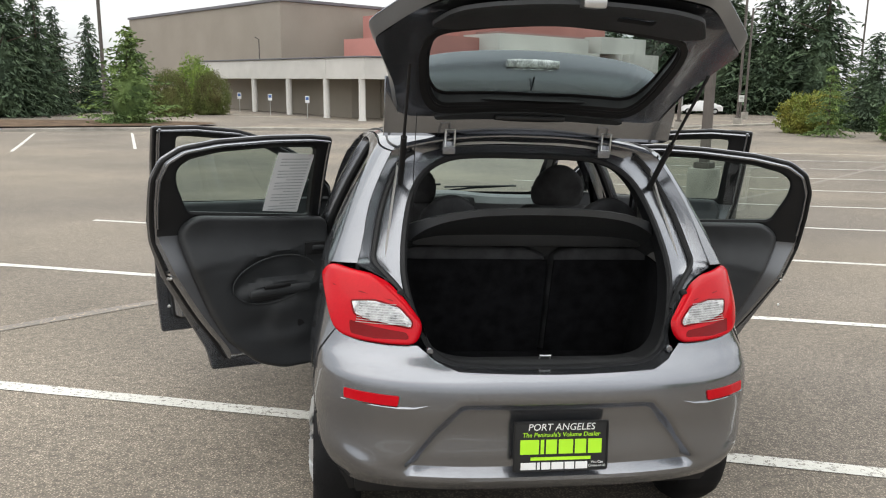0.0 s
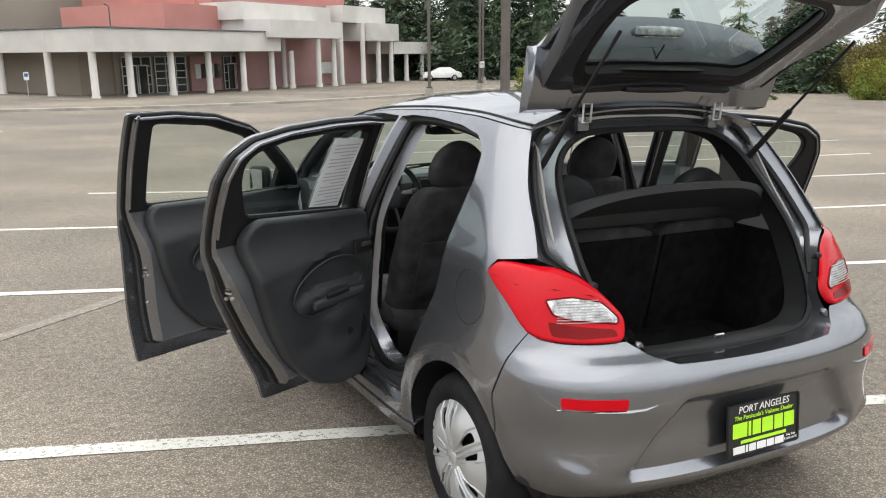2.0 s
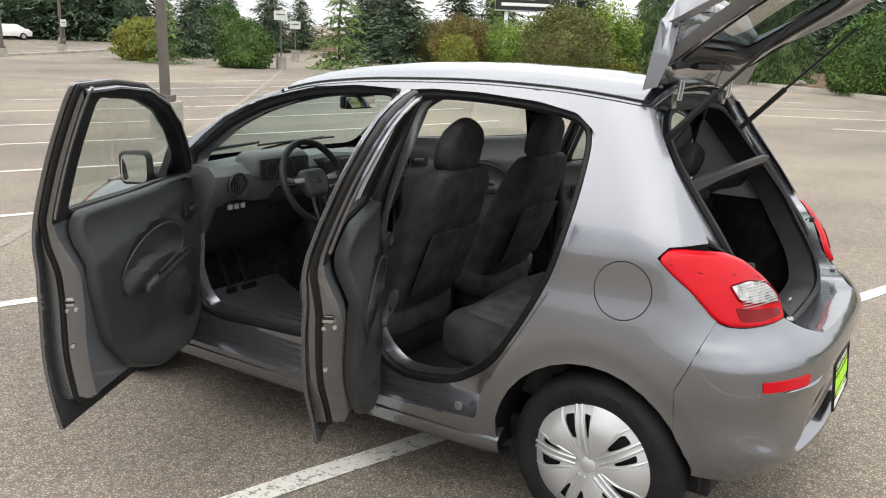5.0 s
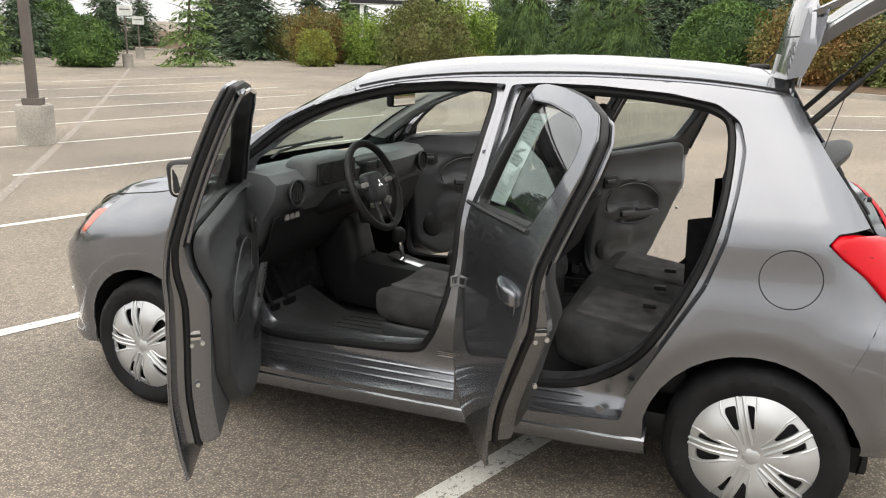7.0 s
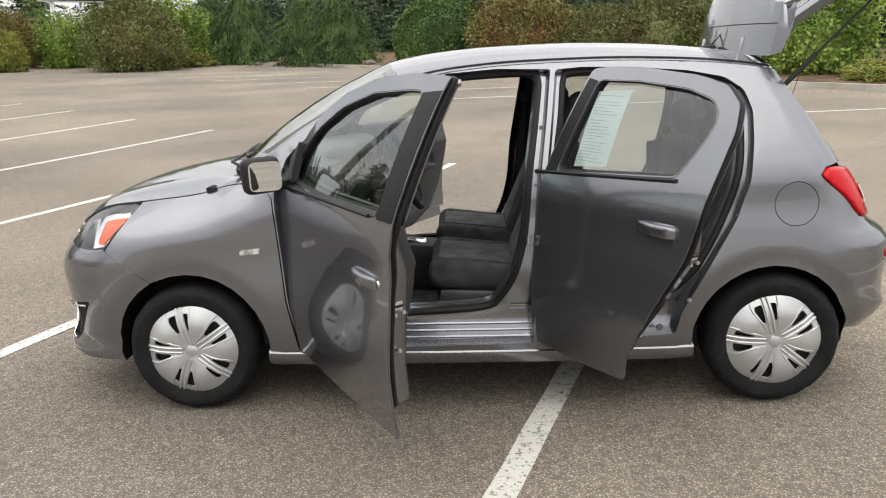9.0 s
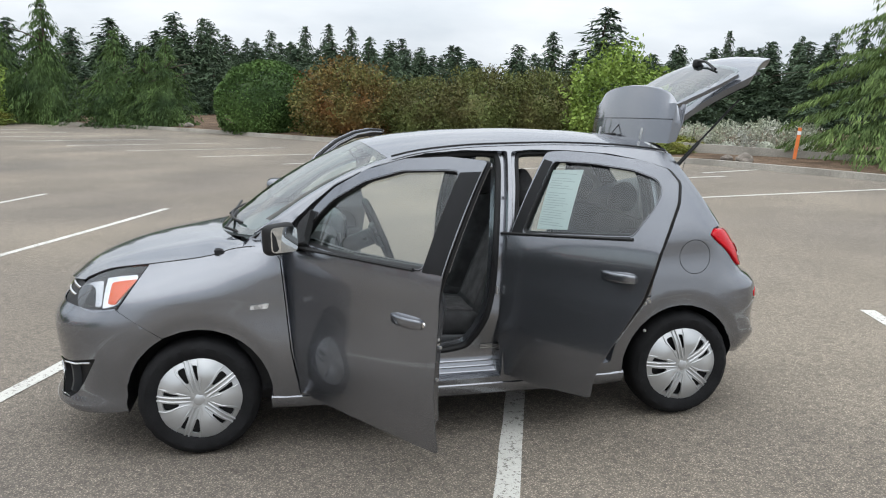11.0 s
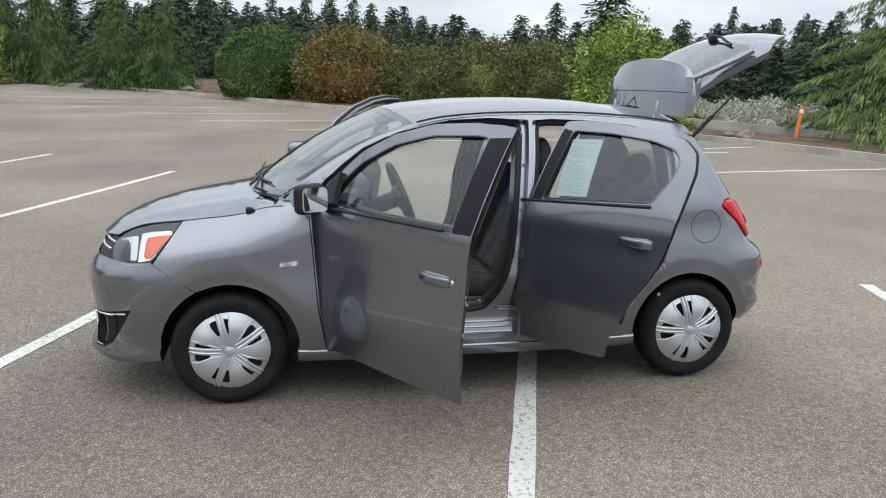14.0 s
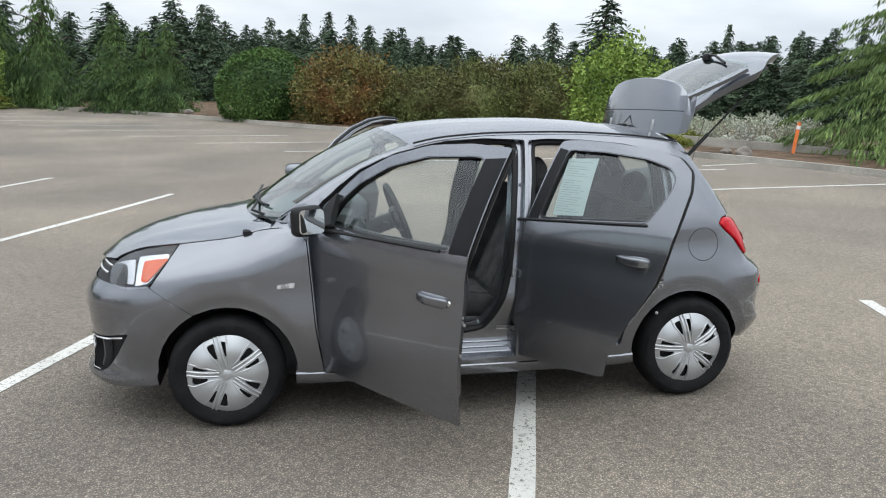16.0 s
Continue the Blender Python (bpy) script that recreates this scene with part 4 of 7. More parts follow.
def door(s, front):
    out_, win = (FDOOR, FWIN) if front else (RDOOR, RWIN)
    hx, hy, th = (0.785, 1.985, 59.0) if front else (0.770, 0.962, 60.0)
    name = "front_door" if front else "rear_door"
    d = part(name, sheet(out_, flank(s), [win], 0.035, flip=s > 0), PAINT, CAR, "open " + name.replace("_", " ") + ", grey outside, charcoal trim inside", thick=0.003)
    H = Matrix.Translation((s * hx, hy, 0))
    lift = Matrix.Translation((0, 0, 0.065 if front and s > 0 else 0.0))
    G = Matrix.Translation((s * hx, hy, 0.45))
    # the front hinges lean, so that an open front door stands more upright
    d.matrix_basis = lift @ H @ Matrix.Rotation(radians(s * th), 4, "Z") @ H.inverted() @ G @ Matrix.Rotation(radians(s * 3.2 if front else 0), 4, "Y") @ G.inverted()
    lo = dense(out_, 0.035)
    lap = table([(0.27, 0.085), (0.36, 0.078), (0.50, 0.072), (0.735, 0.068), (0.90, 0.040), (1.00, 0.014)] if front else [(0.27, 0.085), (0.36, 0.070), (0.45, 0.050), (0.60, 0.030), (0.82, 0.020), (1.00, 0.014)])

    def deep(z):
        """Thickness of the door: slim round the window, deep below the belt."""
        k = min(1.0, max(0.0, (1.00 - z) / 0.22))
        return 0.046 + 0.058 * k * k * (3 - 2 * k)

    def at_depth(f):
        return lambda y, z: flank(s, f(z))(y, z)
    foot, shell = inset(lo, lambda q: lap(q[1])), inset(lo, lambda q: lap(q[1]) + 0.014)
    rings = [[flank(s, 0.001)(*p) for p in lo], [flank(s, 0.007)(*p) for p in grow(lo, -0.003)], [flank(s, 0.013)(*p) for p in inset(lo, lambda q: lap(q[1]) * 0.9)],
             [at_depth(lambda z: deep(z) - 0.016)(*p) for p in foot], [at_depth(deep)(*p) for p in shell]]
    edge = loft(rings, True, False)
    bmesh.ops.remove_doubles(edge, verts=edge.verts, dist=1e-5)
    part("door_edge", edge, PAINT, d)
    # shell inside the door, its shade painted in with the darker body grey
    part("inner_shell", sheet(single(shell), at_depth(deep), [grow(win, 0.002)], 0.03, flip=s < 0), PAINT_SHADED, d)
    wl_ = dense(win, 0.03)
    part("window_reveal", loft([[flank(s, -0.001)(*p) for p in grow(wl_, 0.012)], [flank(s, -0.004)(*p) for p in grow(wl_, 0.004)], [flank(s, 0.006)(*p) for p in grow(wl_, -0.006)], [flank(s, 0.040)(*p) for p in grow(wl_, -0.006)], [flank(s, 0.050)(*p) for p in grow(wl_, 0.006)]], True, False), RUBBER, d)
    part("window_pane", sheet(win, flank(s, 0.018), [], 0.06, flip=s > 0), GLASS if front else PRIVACY, d)
    part("weather_seal", tube([at_depth(lambda z: 0.024 + 0.3 * (deep(z) - 0.046))(*p) for p in single(inset(lo, lambda q: lap(q[1]) - 0.003))], 0.0105, 8, True), RUBBER, d)
    part("frame_bead", tube([flank(s, 0.054)(*p) for p in grow(lo, -0.027) if p[1] > 1.0], 0.006, 6), PAINT, d)
    part("frame_trim", sheet([p for p in grow(lo, -0.024) if p[1] > 0.975], flank(s, 0.049), [grow(win, 0.003)], 0.04, flip=s < 0), BLACK, d, "black window frame cover")
    # trim
    if front:
        tr = [(1.935, 0.42), (1.965, 0.70), (1.985, 0.985), (1.60, 0.972), (1.09, 0.978), (1.085, 0.93), (1.115, 0.75), (1.19, 0.56), (1.32, 0.425), (1.52, 0.350), (1.80, 0.345)]
    else:
        tr = [(0.925, 0.42), (0.920, 0.995), (0.60, 1.010), (0.30, 1.030), (0.255, 0.99), (0.30, 0.83), (0.38, 0.65), (0.47, 0.50), (0.60, 0.385), (0.72, 0.345), (0.86, 0.345)]
    tr = grow(rounded(tr, 0.03), 0.032)
    cy, cz = (1.52, 0.74) if front else (0.66, 0.74)

    def tf(h, y, z):
        o = h + deep(z) - 0.046
        o -= belt_bump(y, z - 0.10 * (y - cy), cy, cz + 0.012, 0.27 if front else 0.205, 0.108, 0.036, 5)
        o += belt_bump(y, z - 0.10 * (y - cy), cy + 0.01, cz - 0.035, 0.25 if front else 0.185, 0.045, 0.038, 4)
        o += belt_bump(y, z, cy + (0.20 if front else 0.10), 0.54, 0.13, 0.11, 0.022, 3)
        o -= belt_bump(y, z, cy + 0.10, 0.47, 0.26, 0.055, 0.020) if front else belt_bump(y, z, cy + 0.02, 0.53, 0.18, 0.05, 0.014)
        o += 0.010 * max(0, min(1, (z - 0.862 - 0.12 * (y - cy)) / 0.012))
        return flank(s, o)(y, z)
    trim = part("door_trim", cushion(tr, lambda h: (lambda y, z: tf(h, y, z)), 0.090, 0.022, 0.018, s < 0, 0.048), TRIM, d, "charcoal grained plastic trim")
    arch_ = [flank(s, 0.147)(cy + (0.272 if front else 0.207) * math.cos(a), cz + 0.012 + 0.110 * math.sin(a) + 0.10 * (0.272 if front else 0.207) * math.cos(a)) for a in np.linspace(0, 2 * math.pi, 44, endpoint=False)]
    part("trim_fold", tube(arch_, 0.0035, 6, True), TRIM, trim)
    part("armrest", block(0.030, 0.42 if front else 0.30, 0.040, 0.015, 5, lambda p: (p.x, p.y, p.z + 0.12 * p.y * (1 if front else 0.35)), (s * (half(cy, 0.72) - 0.198), cy + 0.0, cz - 0.03)), TRIM, trim)
    part("pull_cup", block(0.012, 0.20 if front else 0.13, 0.020, 0.006, 3, lambda p: (p.x, p.y, p.z + 0.12 * p.y * (1 if front else 0.35)), (s * (half(cy, 0.72) - 0.210), cy - 0.02, cz - 0.006)), BLACK, trim)
    if front:
        for k in range(4 if s < 0 else 1):
            part("window_switch", block(0.010, 0.026, 0.012, 0.003, 2, None, (s * (half(cy, 0.72) - 0.212), cy + 0.07 + 0.034 * k, cz + 0.000 + 0.004 * k)), BLACK, trim)
    # inside release
    ry_, rz_ = (1.87, 0.875) if front else (0.855, 0.885)
    rec = part("release_recess", block(0.014, 0.105, 0.062, 0.010, 3, None, (s * (half(ry_, rz_) - 0.150), ry_, rz_)), BLACK, trim)
    part("release_lever", block(0.012, 0.062, 0.022, 0.006, 3, None, (s * (half(ry_, rz_) - 0.161), ry_ + 0.012, rz_ + 0.004)), TRIM, rec)
    # loudspeaker
    sy, sz = (1.84, 0.50) if front else (0.840, 0.535)
    spk = part("speaker_grille", lathe([(0.0005, -0.010), (0.060, -0.010), (0.070, -0.004), (0.074, 0.006)], 32, 0), BLACK, trim)
    spk.matrix_basis = pose(s * (half(sy, sz) - 0.150), sy, sz, 0, 0, 0 if s > 0 else 180)
    # latch and bolts in the rear face
    ly, lz = (1.020, 0.722) if front else (0.205, 0.82)
    ed = foot
    ly = min((p for p in ed if p[0] < (1.3 if front else 0.45)), key=lambda p: abs(p[1] - lz))[0]
    la = part("latch", block(0.036, 0.014, 0.030, 0.004, 2, None, (s * (half(ly, lz) - 0.062), ly + 0.003, lz)), STEEL, d, "zinc door latch")
    part("latch_mouth", block(0.030, 0.010, 0.008, 0.002, 1, None, (s * (half(ly, lz) - 0.066), ly - 0.005, lz)), BLACK, la)
    for dx, dz in ((0.052, 0.030), (0.052, -0.030), (0.082, -0.026), (0.055, -0.150)):
        part("bolt", lathe([(0.0004, -0.004), (0.006, -0.004), (0.007, 0.004)], 10, 1, None, (s * (half(ly, lz) - dx), ly, lz + dz)), STEEL, d)
    # grip outside
    gy, gz = (1.145, 0.790) if front else (0.295, 0.885)
    cup = part("handle_cup", block(0.022, 0.165, 0.098, 0.011, 5, None, (s * (half(gy, gz) - 0.006), gy, gz - 0.010)), PAINT_SHADED, d)
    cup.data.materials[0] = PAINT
    part("handle_grip", block(0.022, 0.180, 0.042, 0.011, 5, lambda p: (p.x + s * 0.012 * (1 - (p.y / 0.08) ** 2), p.y, p.z), (s * (half(gy, gz) + 0.006), gy, gz + 0.012)), PAINT, d, "grey painted pull handle")
    if front and s < 0:
        part("lock_barrel", lathe([(0.0004, -0.006), (0.010, -0.006), (0.013, 0.002)], 20, 0, None, (s * (half(1.05, 0.80)), 1.048, 0.803)), CHROME, d)
    # black pillar covers
    if front:
        q = [(0.914, 1.372), (0.937, 1.20), (0.963, 1.004), (1.069, 1.002), (1.044, 1.20), (1.021, 1.364)]
    else:
        q = [(0.884, 1.372), (0.910, 1.20), (0.938, 1.012), (0.873, 1.016), (0.849, 1.20), (0.827, 1.362)]
    part("pillar_cover", sheet(q, flank(s, -0.0025), [], 0.03, flip=s > 0), PILLAR, d, thick=0.002)
    y0, y1 = (1.12, 2.03) if front else (0.255, 0.995)
    part("belt_strip", tube([flank(s, -0.004)(y, 0.990 + 0.014 * (2.03 - y) / 0.91 if front else 1.012 + 0.048 * (0.995 - y) / 0.74) for y in np.linspace(y0, y1, 14)], 0.008, 6), BLACK, d)
    # stays and hinges
    for hz in (0.42, 0.86):
        part("hinge", block(0.05, 0.05, 0.05, 0.008, 2, None, (s * (hx - 0.03), hy, hz)), PAINT_SHADED, d)
    if front:
        sail = [(2.035, 0.985), (1.985, 1.085), (1.90, 1.155), (1.895, 0.995)]
        part("mirror_sail", sheet(rounded(sail, 0.015), flank(s, 0.006), [], 0.03, flip=s > 0), BLACK, d, thick=0.030)
        hb = lambda p: (p.x + (0.030 if True else 0) * s * (p.y / 0.1), p.y * (1 - 0.18 * (p.z / 0.07)), p.z)
        mh = part("mirror_housing", block(0.146, 0.064, 0.142, 0.030, 8, hb, (s * 0.872, 1.928, 1.050)), BLACK, d, "black door mirror housing")
        mh.location = (0, 0, 0)
        part("mirror_foot", block(0.11, 0.05, 0.045, 0.015, 3, None, (s * 0.785, 1.955, 1.000)), BLACK, d)
        part("mirror_shell", block(0.132, 0.075, 0.128, 0.037, 8, hb, (s * 0.872, 1.944, 1.052)), PAINT, d, "grey painted mirror cap")
        mg = rounded([(-0.064, -0.056), (0.060, -0.060), (0.064, 0.054), (-0.058, 0.058)], 0.026)
        g = part("mirror_glass", sheet(mg, lambda u, v: (u, 0, v), [], 0.05), MIRROR, d, "silvered mirror glass", thick=0.002)
        g.matrix_basis = pose(s * 0.868, 1.889, 1.050, -3, 0, s * 12)
    return d


DOORS = {(s, f): door(s, f) for s in (-1, 1) for f in (True, False)}
pd = DOORS[(-1, False)]
PAP = [(0.826, 1.322), (0.645, 1.332), (0.628, 1.062), (0.808, 1.048)]
pp = part("window_form", sheet(PAP, flank(-1, 0.024), [], 0.05), PAPER, pd, "white printed buyer's sheet taped to the glass", thick=0.0006)
for k in range(22):
    z = 1.308 - 0.0112 * k
    y0 = 0.812 - 0.015 * k / 22
    ln = 0.150 * (0.45 if k % 5 == 4 else 0.75 if k % 3 else 0.92)
    if k in (1, 7):
        continue
    part("print_line", loft([[flank(-1, 0.0225)(y0 - ln * j, z + h) for j in (0, 0.5, 1)] for h in (0, 0.0022)], False, False), INK, pp)
for k in range(18):
    z = 1.300 - 0.0138 * k
    part("print_line", loft([[flank(-1, 0.0256)(0.810 - 0.0009 * k - 0.15 * (0.6 if k % 4 == 3 else 0.95) * j, z + h) for j in (0, 0.5, 1)] for h in (0, 0.004)], False, False), INK, pp)


# ---- tailgate ----
HATCHY = table([(0.68, -0.520), (0.74, -0.532), (0.82, -0.525), (0.90, -0.503), (0.98, -0.462), (1.10, -0.375), (1.25, -0.250), (1.36, -0.150), (1.45, -0.08)])


def hatch_pt(off=0.0):
    return lambda x, z: (x, HATCHY(z) + 0.20 * x * x + off, z)


HO = [(0, 0.712), (0.28, 0.716), (0.37, 0.738), (0.42, 0.79), (0.485, 0.865), (0.555, 0.935), (0.616, 0.985), (0.618, 1.02), (0.585, 1.10), (0.540, 1.22), (0.502, 1.385), (0, 1.405)]
HO = HO + [(-x, z) for x, z in HO[-2:0:-1]]
HO = rounded(HO, 0.03)
HW = rounded([(-0.475, 1.005), (0, 0.985), (0.475, 1.005), (0.475, 1.08), (0.445, 1.27), (0.40, 1.350), (0, 1.372), (-0.40, 1.350), (-0.445, 1.27), (-0.475, 1.08)], 0.04)
HATCH = part("tailgate", sheet(HO, hatch_pt(), [HW], 0.035), PAINT, CAR, "raised tailgate with rear window and roof spoiler", thick=0.003)
HH = Matrix.Translation((0, 0.035, 1.415))
HATCH.matrix_basis = HH @ Matrix.Rotation(radians(-85), 4, "X") @ HH.inverted()
lo = dense(HO, 0.035)
HIN = rounded([(-0.41, 1.025), (0, 1.01), (0.41, 1.025), (0.425, 1.10), (0.40, 1.25), (0.355, 1.325), (0, 1.345), (-0.355, 1.325), (-0.40, 1.25), (-0.425, 1.10)], 0.05)
# rim of the tailgate in the darkened grey, shade included in the colour
part("tailgate_edge", loft([[hatch_pt(0.001)(*p) for p in lo], [hatch_pt(0.02)(*p) for p in grow(lo, -0.006)], [hatch_pt(0.05)(*p) for p in grow(lo, -0.022)]], True, False), PAINT_SHADED, HATCH)


def hin(x, z):
    k = 0.055 + 0.03 * max(0, 1 - abs(z - 0.85) / 0.10) * max(0, 1 - (x / 0.40) ** 4) - 0.012 * math.exp(-((abs(x) - 0.50) / 0.03) ** 2)
    return hatch_pt(k)(x, z)


part("inner_frame", sheet(grow(lo, -0.022), hin, [HIN], 0.03, flip=True), PAINT, HATCH)
wl_ = dense(HIN, 0.03)
part("window_surround", loft([[hatch_pt(0.060)(*p) for p in grow(wl_, 0.010)], [hatch_pt(0.050)(*p) for p in grow(wl_, -0.008)], [hatch_pt(0.010)(*p) for p in grow(wl_, 0.006)]], True, False), RUBBER, HATCH)
part("rear_window", sheet(grow(HW, 0.02), hatch_pt(-0.003), [], 0.05), PRIVACY, HATCH)
part("window_frit", sheet(HW, hatch_pt(0.004), [grow(HIN, 0.0)], 0.05), BLACK, HATCH)
TG = rounded([(-0.36, 0.955), (0.36, 0.955), (0.44, 0.925), (0.36, 0.785), (0.27, 0.745), (-0.27, 0.745), (-0.36, 0.785), (-0.44, 0.925)], 0.03)
part("window_trim", sheet(grow(wl_, 0.026), hatch_pt(0.060), [grow(wl_, 0.006)], 0.03, flip=True), BLACK, HATCH, "black plastic round the rear window", thick=0.006)
part("lower_trim", sheet(TG, lambda x, z: hatch_pt(0.092)(x, z), [rounded([(0.13, 0.905), (0.25, 0.905), (0.25, 0.865), (0.13, 0.865)], 0.012)], 0.03, flip=True), TRIM, HATCH, thick=0.012)
part("pull_pocket", block(0.12, 0.03, 0.045, 0.01, 2, None, (0.19, HATCHY(0.885) + 0.075, 0.885)), BLACK, HATCH)
part("top_trim", sheet(rounded([(-0.33, 1.390), (0.33, 1.390), (0.36, 1.358), (-0.36, 1.358)], 0.01), hatch_pt(0.066), [], 0.03, flip=True), TRIM, HATCH, thick=0.01)
part("trim_pad", block(0.27, 0.025, 0.045, 0.012, 3, None, (0, HATCHY(1.375) + 0.072, 1.375)), BLACK, HATCH)
part("latch", block(0.07, 0.035, 0.05, 0.008, 2, None, (0, HATCHY(0.75) + 0.085, 0.735)), STEEL, HATCH, "zinc tailgate latch")
bl = part("high_brake_lamp", block(0.20, 0.035, 0.035, 0.012, 3, None, (0, -0.262, 1.372)), CLEARLENS, HATCH, "clear high brake lamp")
for k in range(5):
    part("brake_cell", block(0.026, 0.004, 0.016, 0.003, 1, None, (-0.064 + 0.032 * k, -0.2425, 1.372)), CHROME, bl)
part("lamp_cover", loft([[(x, HATCHY(1.34) + 0.02 + 0.012 * k - 0.01, 1.370 - 0.03 * k * (1 - (x / 0.26) ** 4)) for x in np.linspace(-0.26, 0.26, 15)] for k in (0, 1, 2)], False, False), BLACK, HATCH)
# spoiler, a hollow blade over the window
SP = []
for x in 0.54 * np.sin(np.linspace(-math.pi / 2, math.pi / 2, 33)):
    u = abs(x) / 0.54
    z0 = roof_pt(min(1, u * 0.97), 0.01)[2] + 0.002
    yb = -0.305 + 0.05 * u * u + 0.05 * u ** 6 + 0.10 * u ** 16
    SP.append([(x, 0.015, z0), (x, -0.10, z0 - 0.012), (x, -0.20, z0 - 0.022), (x, yb, z0 - 0.042), (x, yb - 0.004, z0 - 0.055), (x, yb + 0.015, z0 - 0.066), (x, -0.20, z0 - 0.080), (x, -0.10, z0 - 0.075), (x, 0.0, z0 - 0.045)])
part("spoiler", loft(SP, True, True), PAINT, HATCH, "grey roof spoiler", angle=30)
part("spoiler_joint", tube([(r[1][0], -0.115, r[1][2] + 0.0012 - 0.001) for r in SP], 0.0022, 4), BLACK, HATCH)
for s in (-1, 1):
    q = rounded([(0.47, 1.36), (0.50, 1.36), (0.515, 1.30), (0.545, 1.16), (0.575, 1.04), (0.53, 1.05), (0.485, 1.20)], 0.012)
    part("side_fairing", sheet([(s * x, z) for x, z in q], lambda x, z: (x, HATCHY(z) + 0.20 * x * x - 0.012 - 0.10 * max(0, (z - 1.10) / 0.25) ** 1.5 * 0.55, z), [], 0.03, flip=s < 0), PAINT, HATCH, thick=0.02)
    part("hatch_hinge", tube([(s * 0.297, 0.035, 1.405), (s * 0.297, -0.005, 1.435), (s * 0.297, -0.06, 1.43)], 0.010, 6), STEEL, HATCH)
    part("hinge_bracket", tube([(s * 0.297 - 0.017, -0.028, 1.400), (s * 0.297 + 0.017, -0.028, 1.400), (s * 0.297 + 0.017, -0.034, 1.462), (s * 0.297 - 0.017, -0.034, 1.462)], 0.0042, 6, True), STEEL, CAR)
    part("hinge_foot", block(0.05, 0.03, 0.05, 0.006, 2, None, (s * 0.297, 0.0, 1.395)), PAINT, CAR)
    st = part("gas_strut", tube([(s * 0.475, 0.0, 1.225), (s * 0.482, -0.20, 1.435)], 0.011, 10), BLACK, CAR, "black gas strut")
    part("strut_rod", tube([(s * 0.482, -0.20, 1.435), (s * 0.49, -0.425, 1.665)], 0.0055, 8), BLACK, st)
    part("strut_mount", block(0.03, 0.03, 0.05, 0.006, 2, None, (s * 0.478, 0.006, 1.22)), STEEL, st)
wp = part("rear_wiper", block(0.05, 0.05, 0.05, 0.015, 3, None, (0, HATCHY(0.99) - 0.02, 0.985)), BLACK, HATCH, "black rear wiper")
part("wiper_arm", tube([(0, HATCHY(0.99) - 0.035, 0.985), (-0.12, HATCHY(1.0) - 0.03, 1.00), (-0.30, HATCHY(1.03) - 0.012 + 0.018, 1.035)], 0.008, 6), BLACK, wp)
part("shelf_cord", tube([(-0.43, -0.10, 1.13), (-0.44, -0.14, 1.30), (-0.44, -0.20, 1.52)], 0.0015, 5), BLACK, CAR)
# aerial and wipers
an = part("aerial_base", block(0.04, 0.075, 0.025, 0.012, 3, None, (0, 0.11, 1.468)), BLACK, CAR)
part("aerial_rod", tube([(0, 0.10, 1.475), (0, -0.06, 1.66)], 0.0032, 6), BLACK, an)
for x0, x1 in ((-0.50, 0.0), (-0.02, 0.50)):
    w = part("wiper", tube([(x0, 2.30 - 0.2 * (x0 / 0.66) ** 2 * 0.66, 1.012), (x0 + 0.10, 2.32, 1.035), ((x0 + x1) / 2, 2.30, 1.055), (x1, 2.28, 1.075)], 0.007, 6), BLACK, CAR)
    part("wiper_blade", tube([Vector(screen_pt(u, 0.075 + 0.03 * k / 8, 0.012)) for k, u in enumerate(np.linspace(x0 / 0.66 + 0.08, x1 / 0.66, 9))], 0.006, 6), BLACK, w)
# interior mirror on the screen
im = part("interior_mirror", block(0.235, 0.035, 0.065, 0.015, 4, None, (0, 1.60, 1.315)), BLACK, CAR)
part("mirror_stem", tube([(0, 1.61, 1.33), (0, 1.66, 1.40)], 0.010, 6), BLACK, im)
part("mirror_pane", block(0.215, 0.003, 0.050, 0.001, 1, None, (0, 1.581, 1.315)), MIRROR, im)


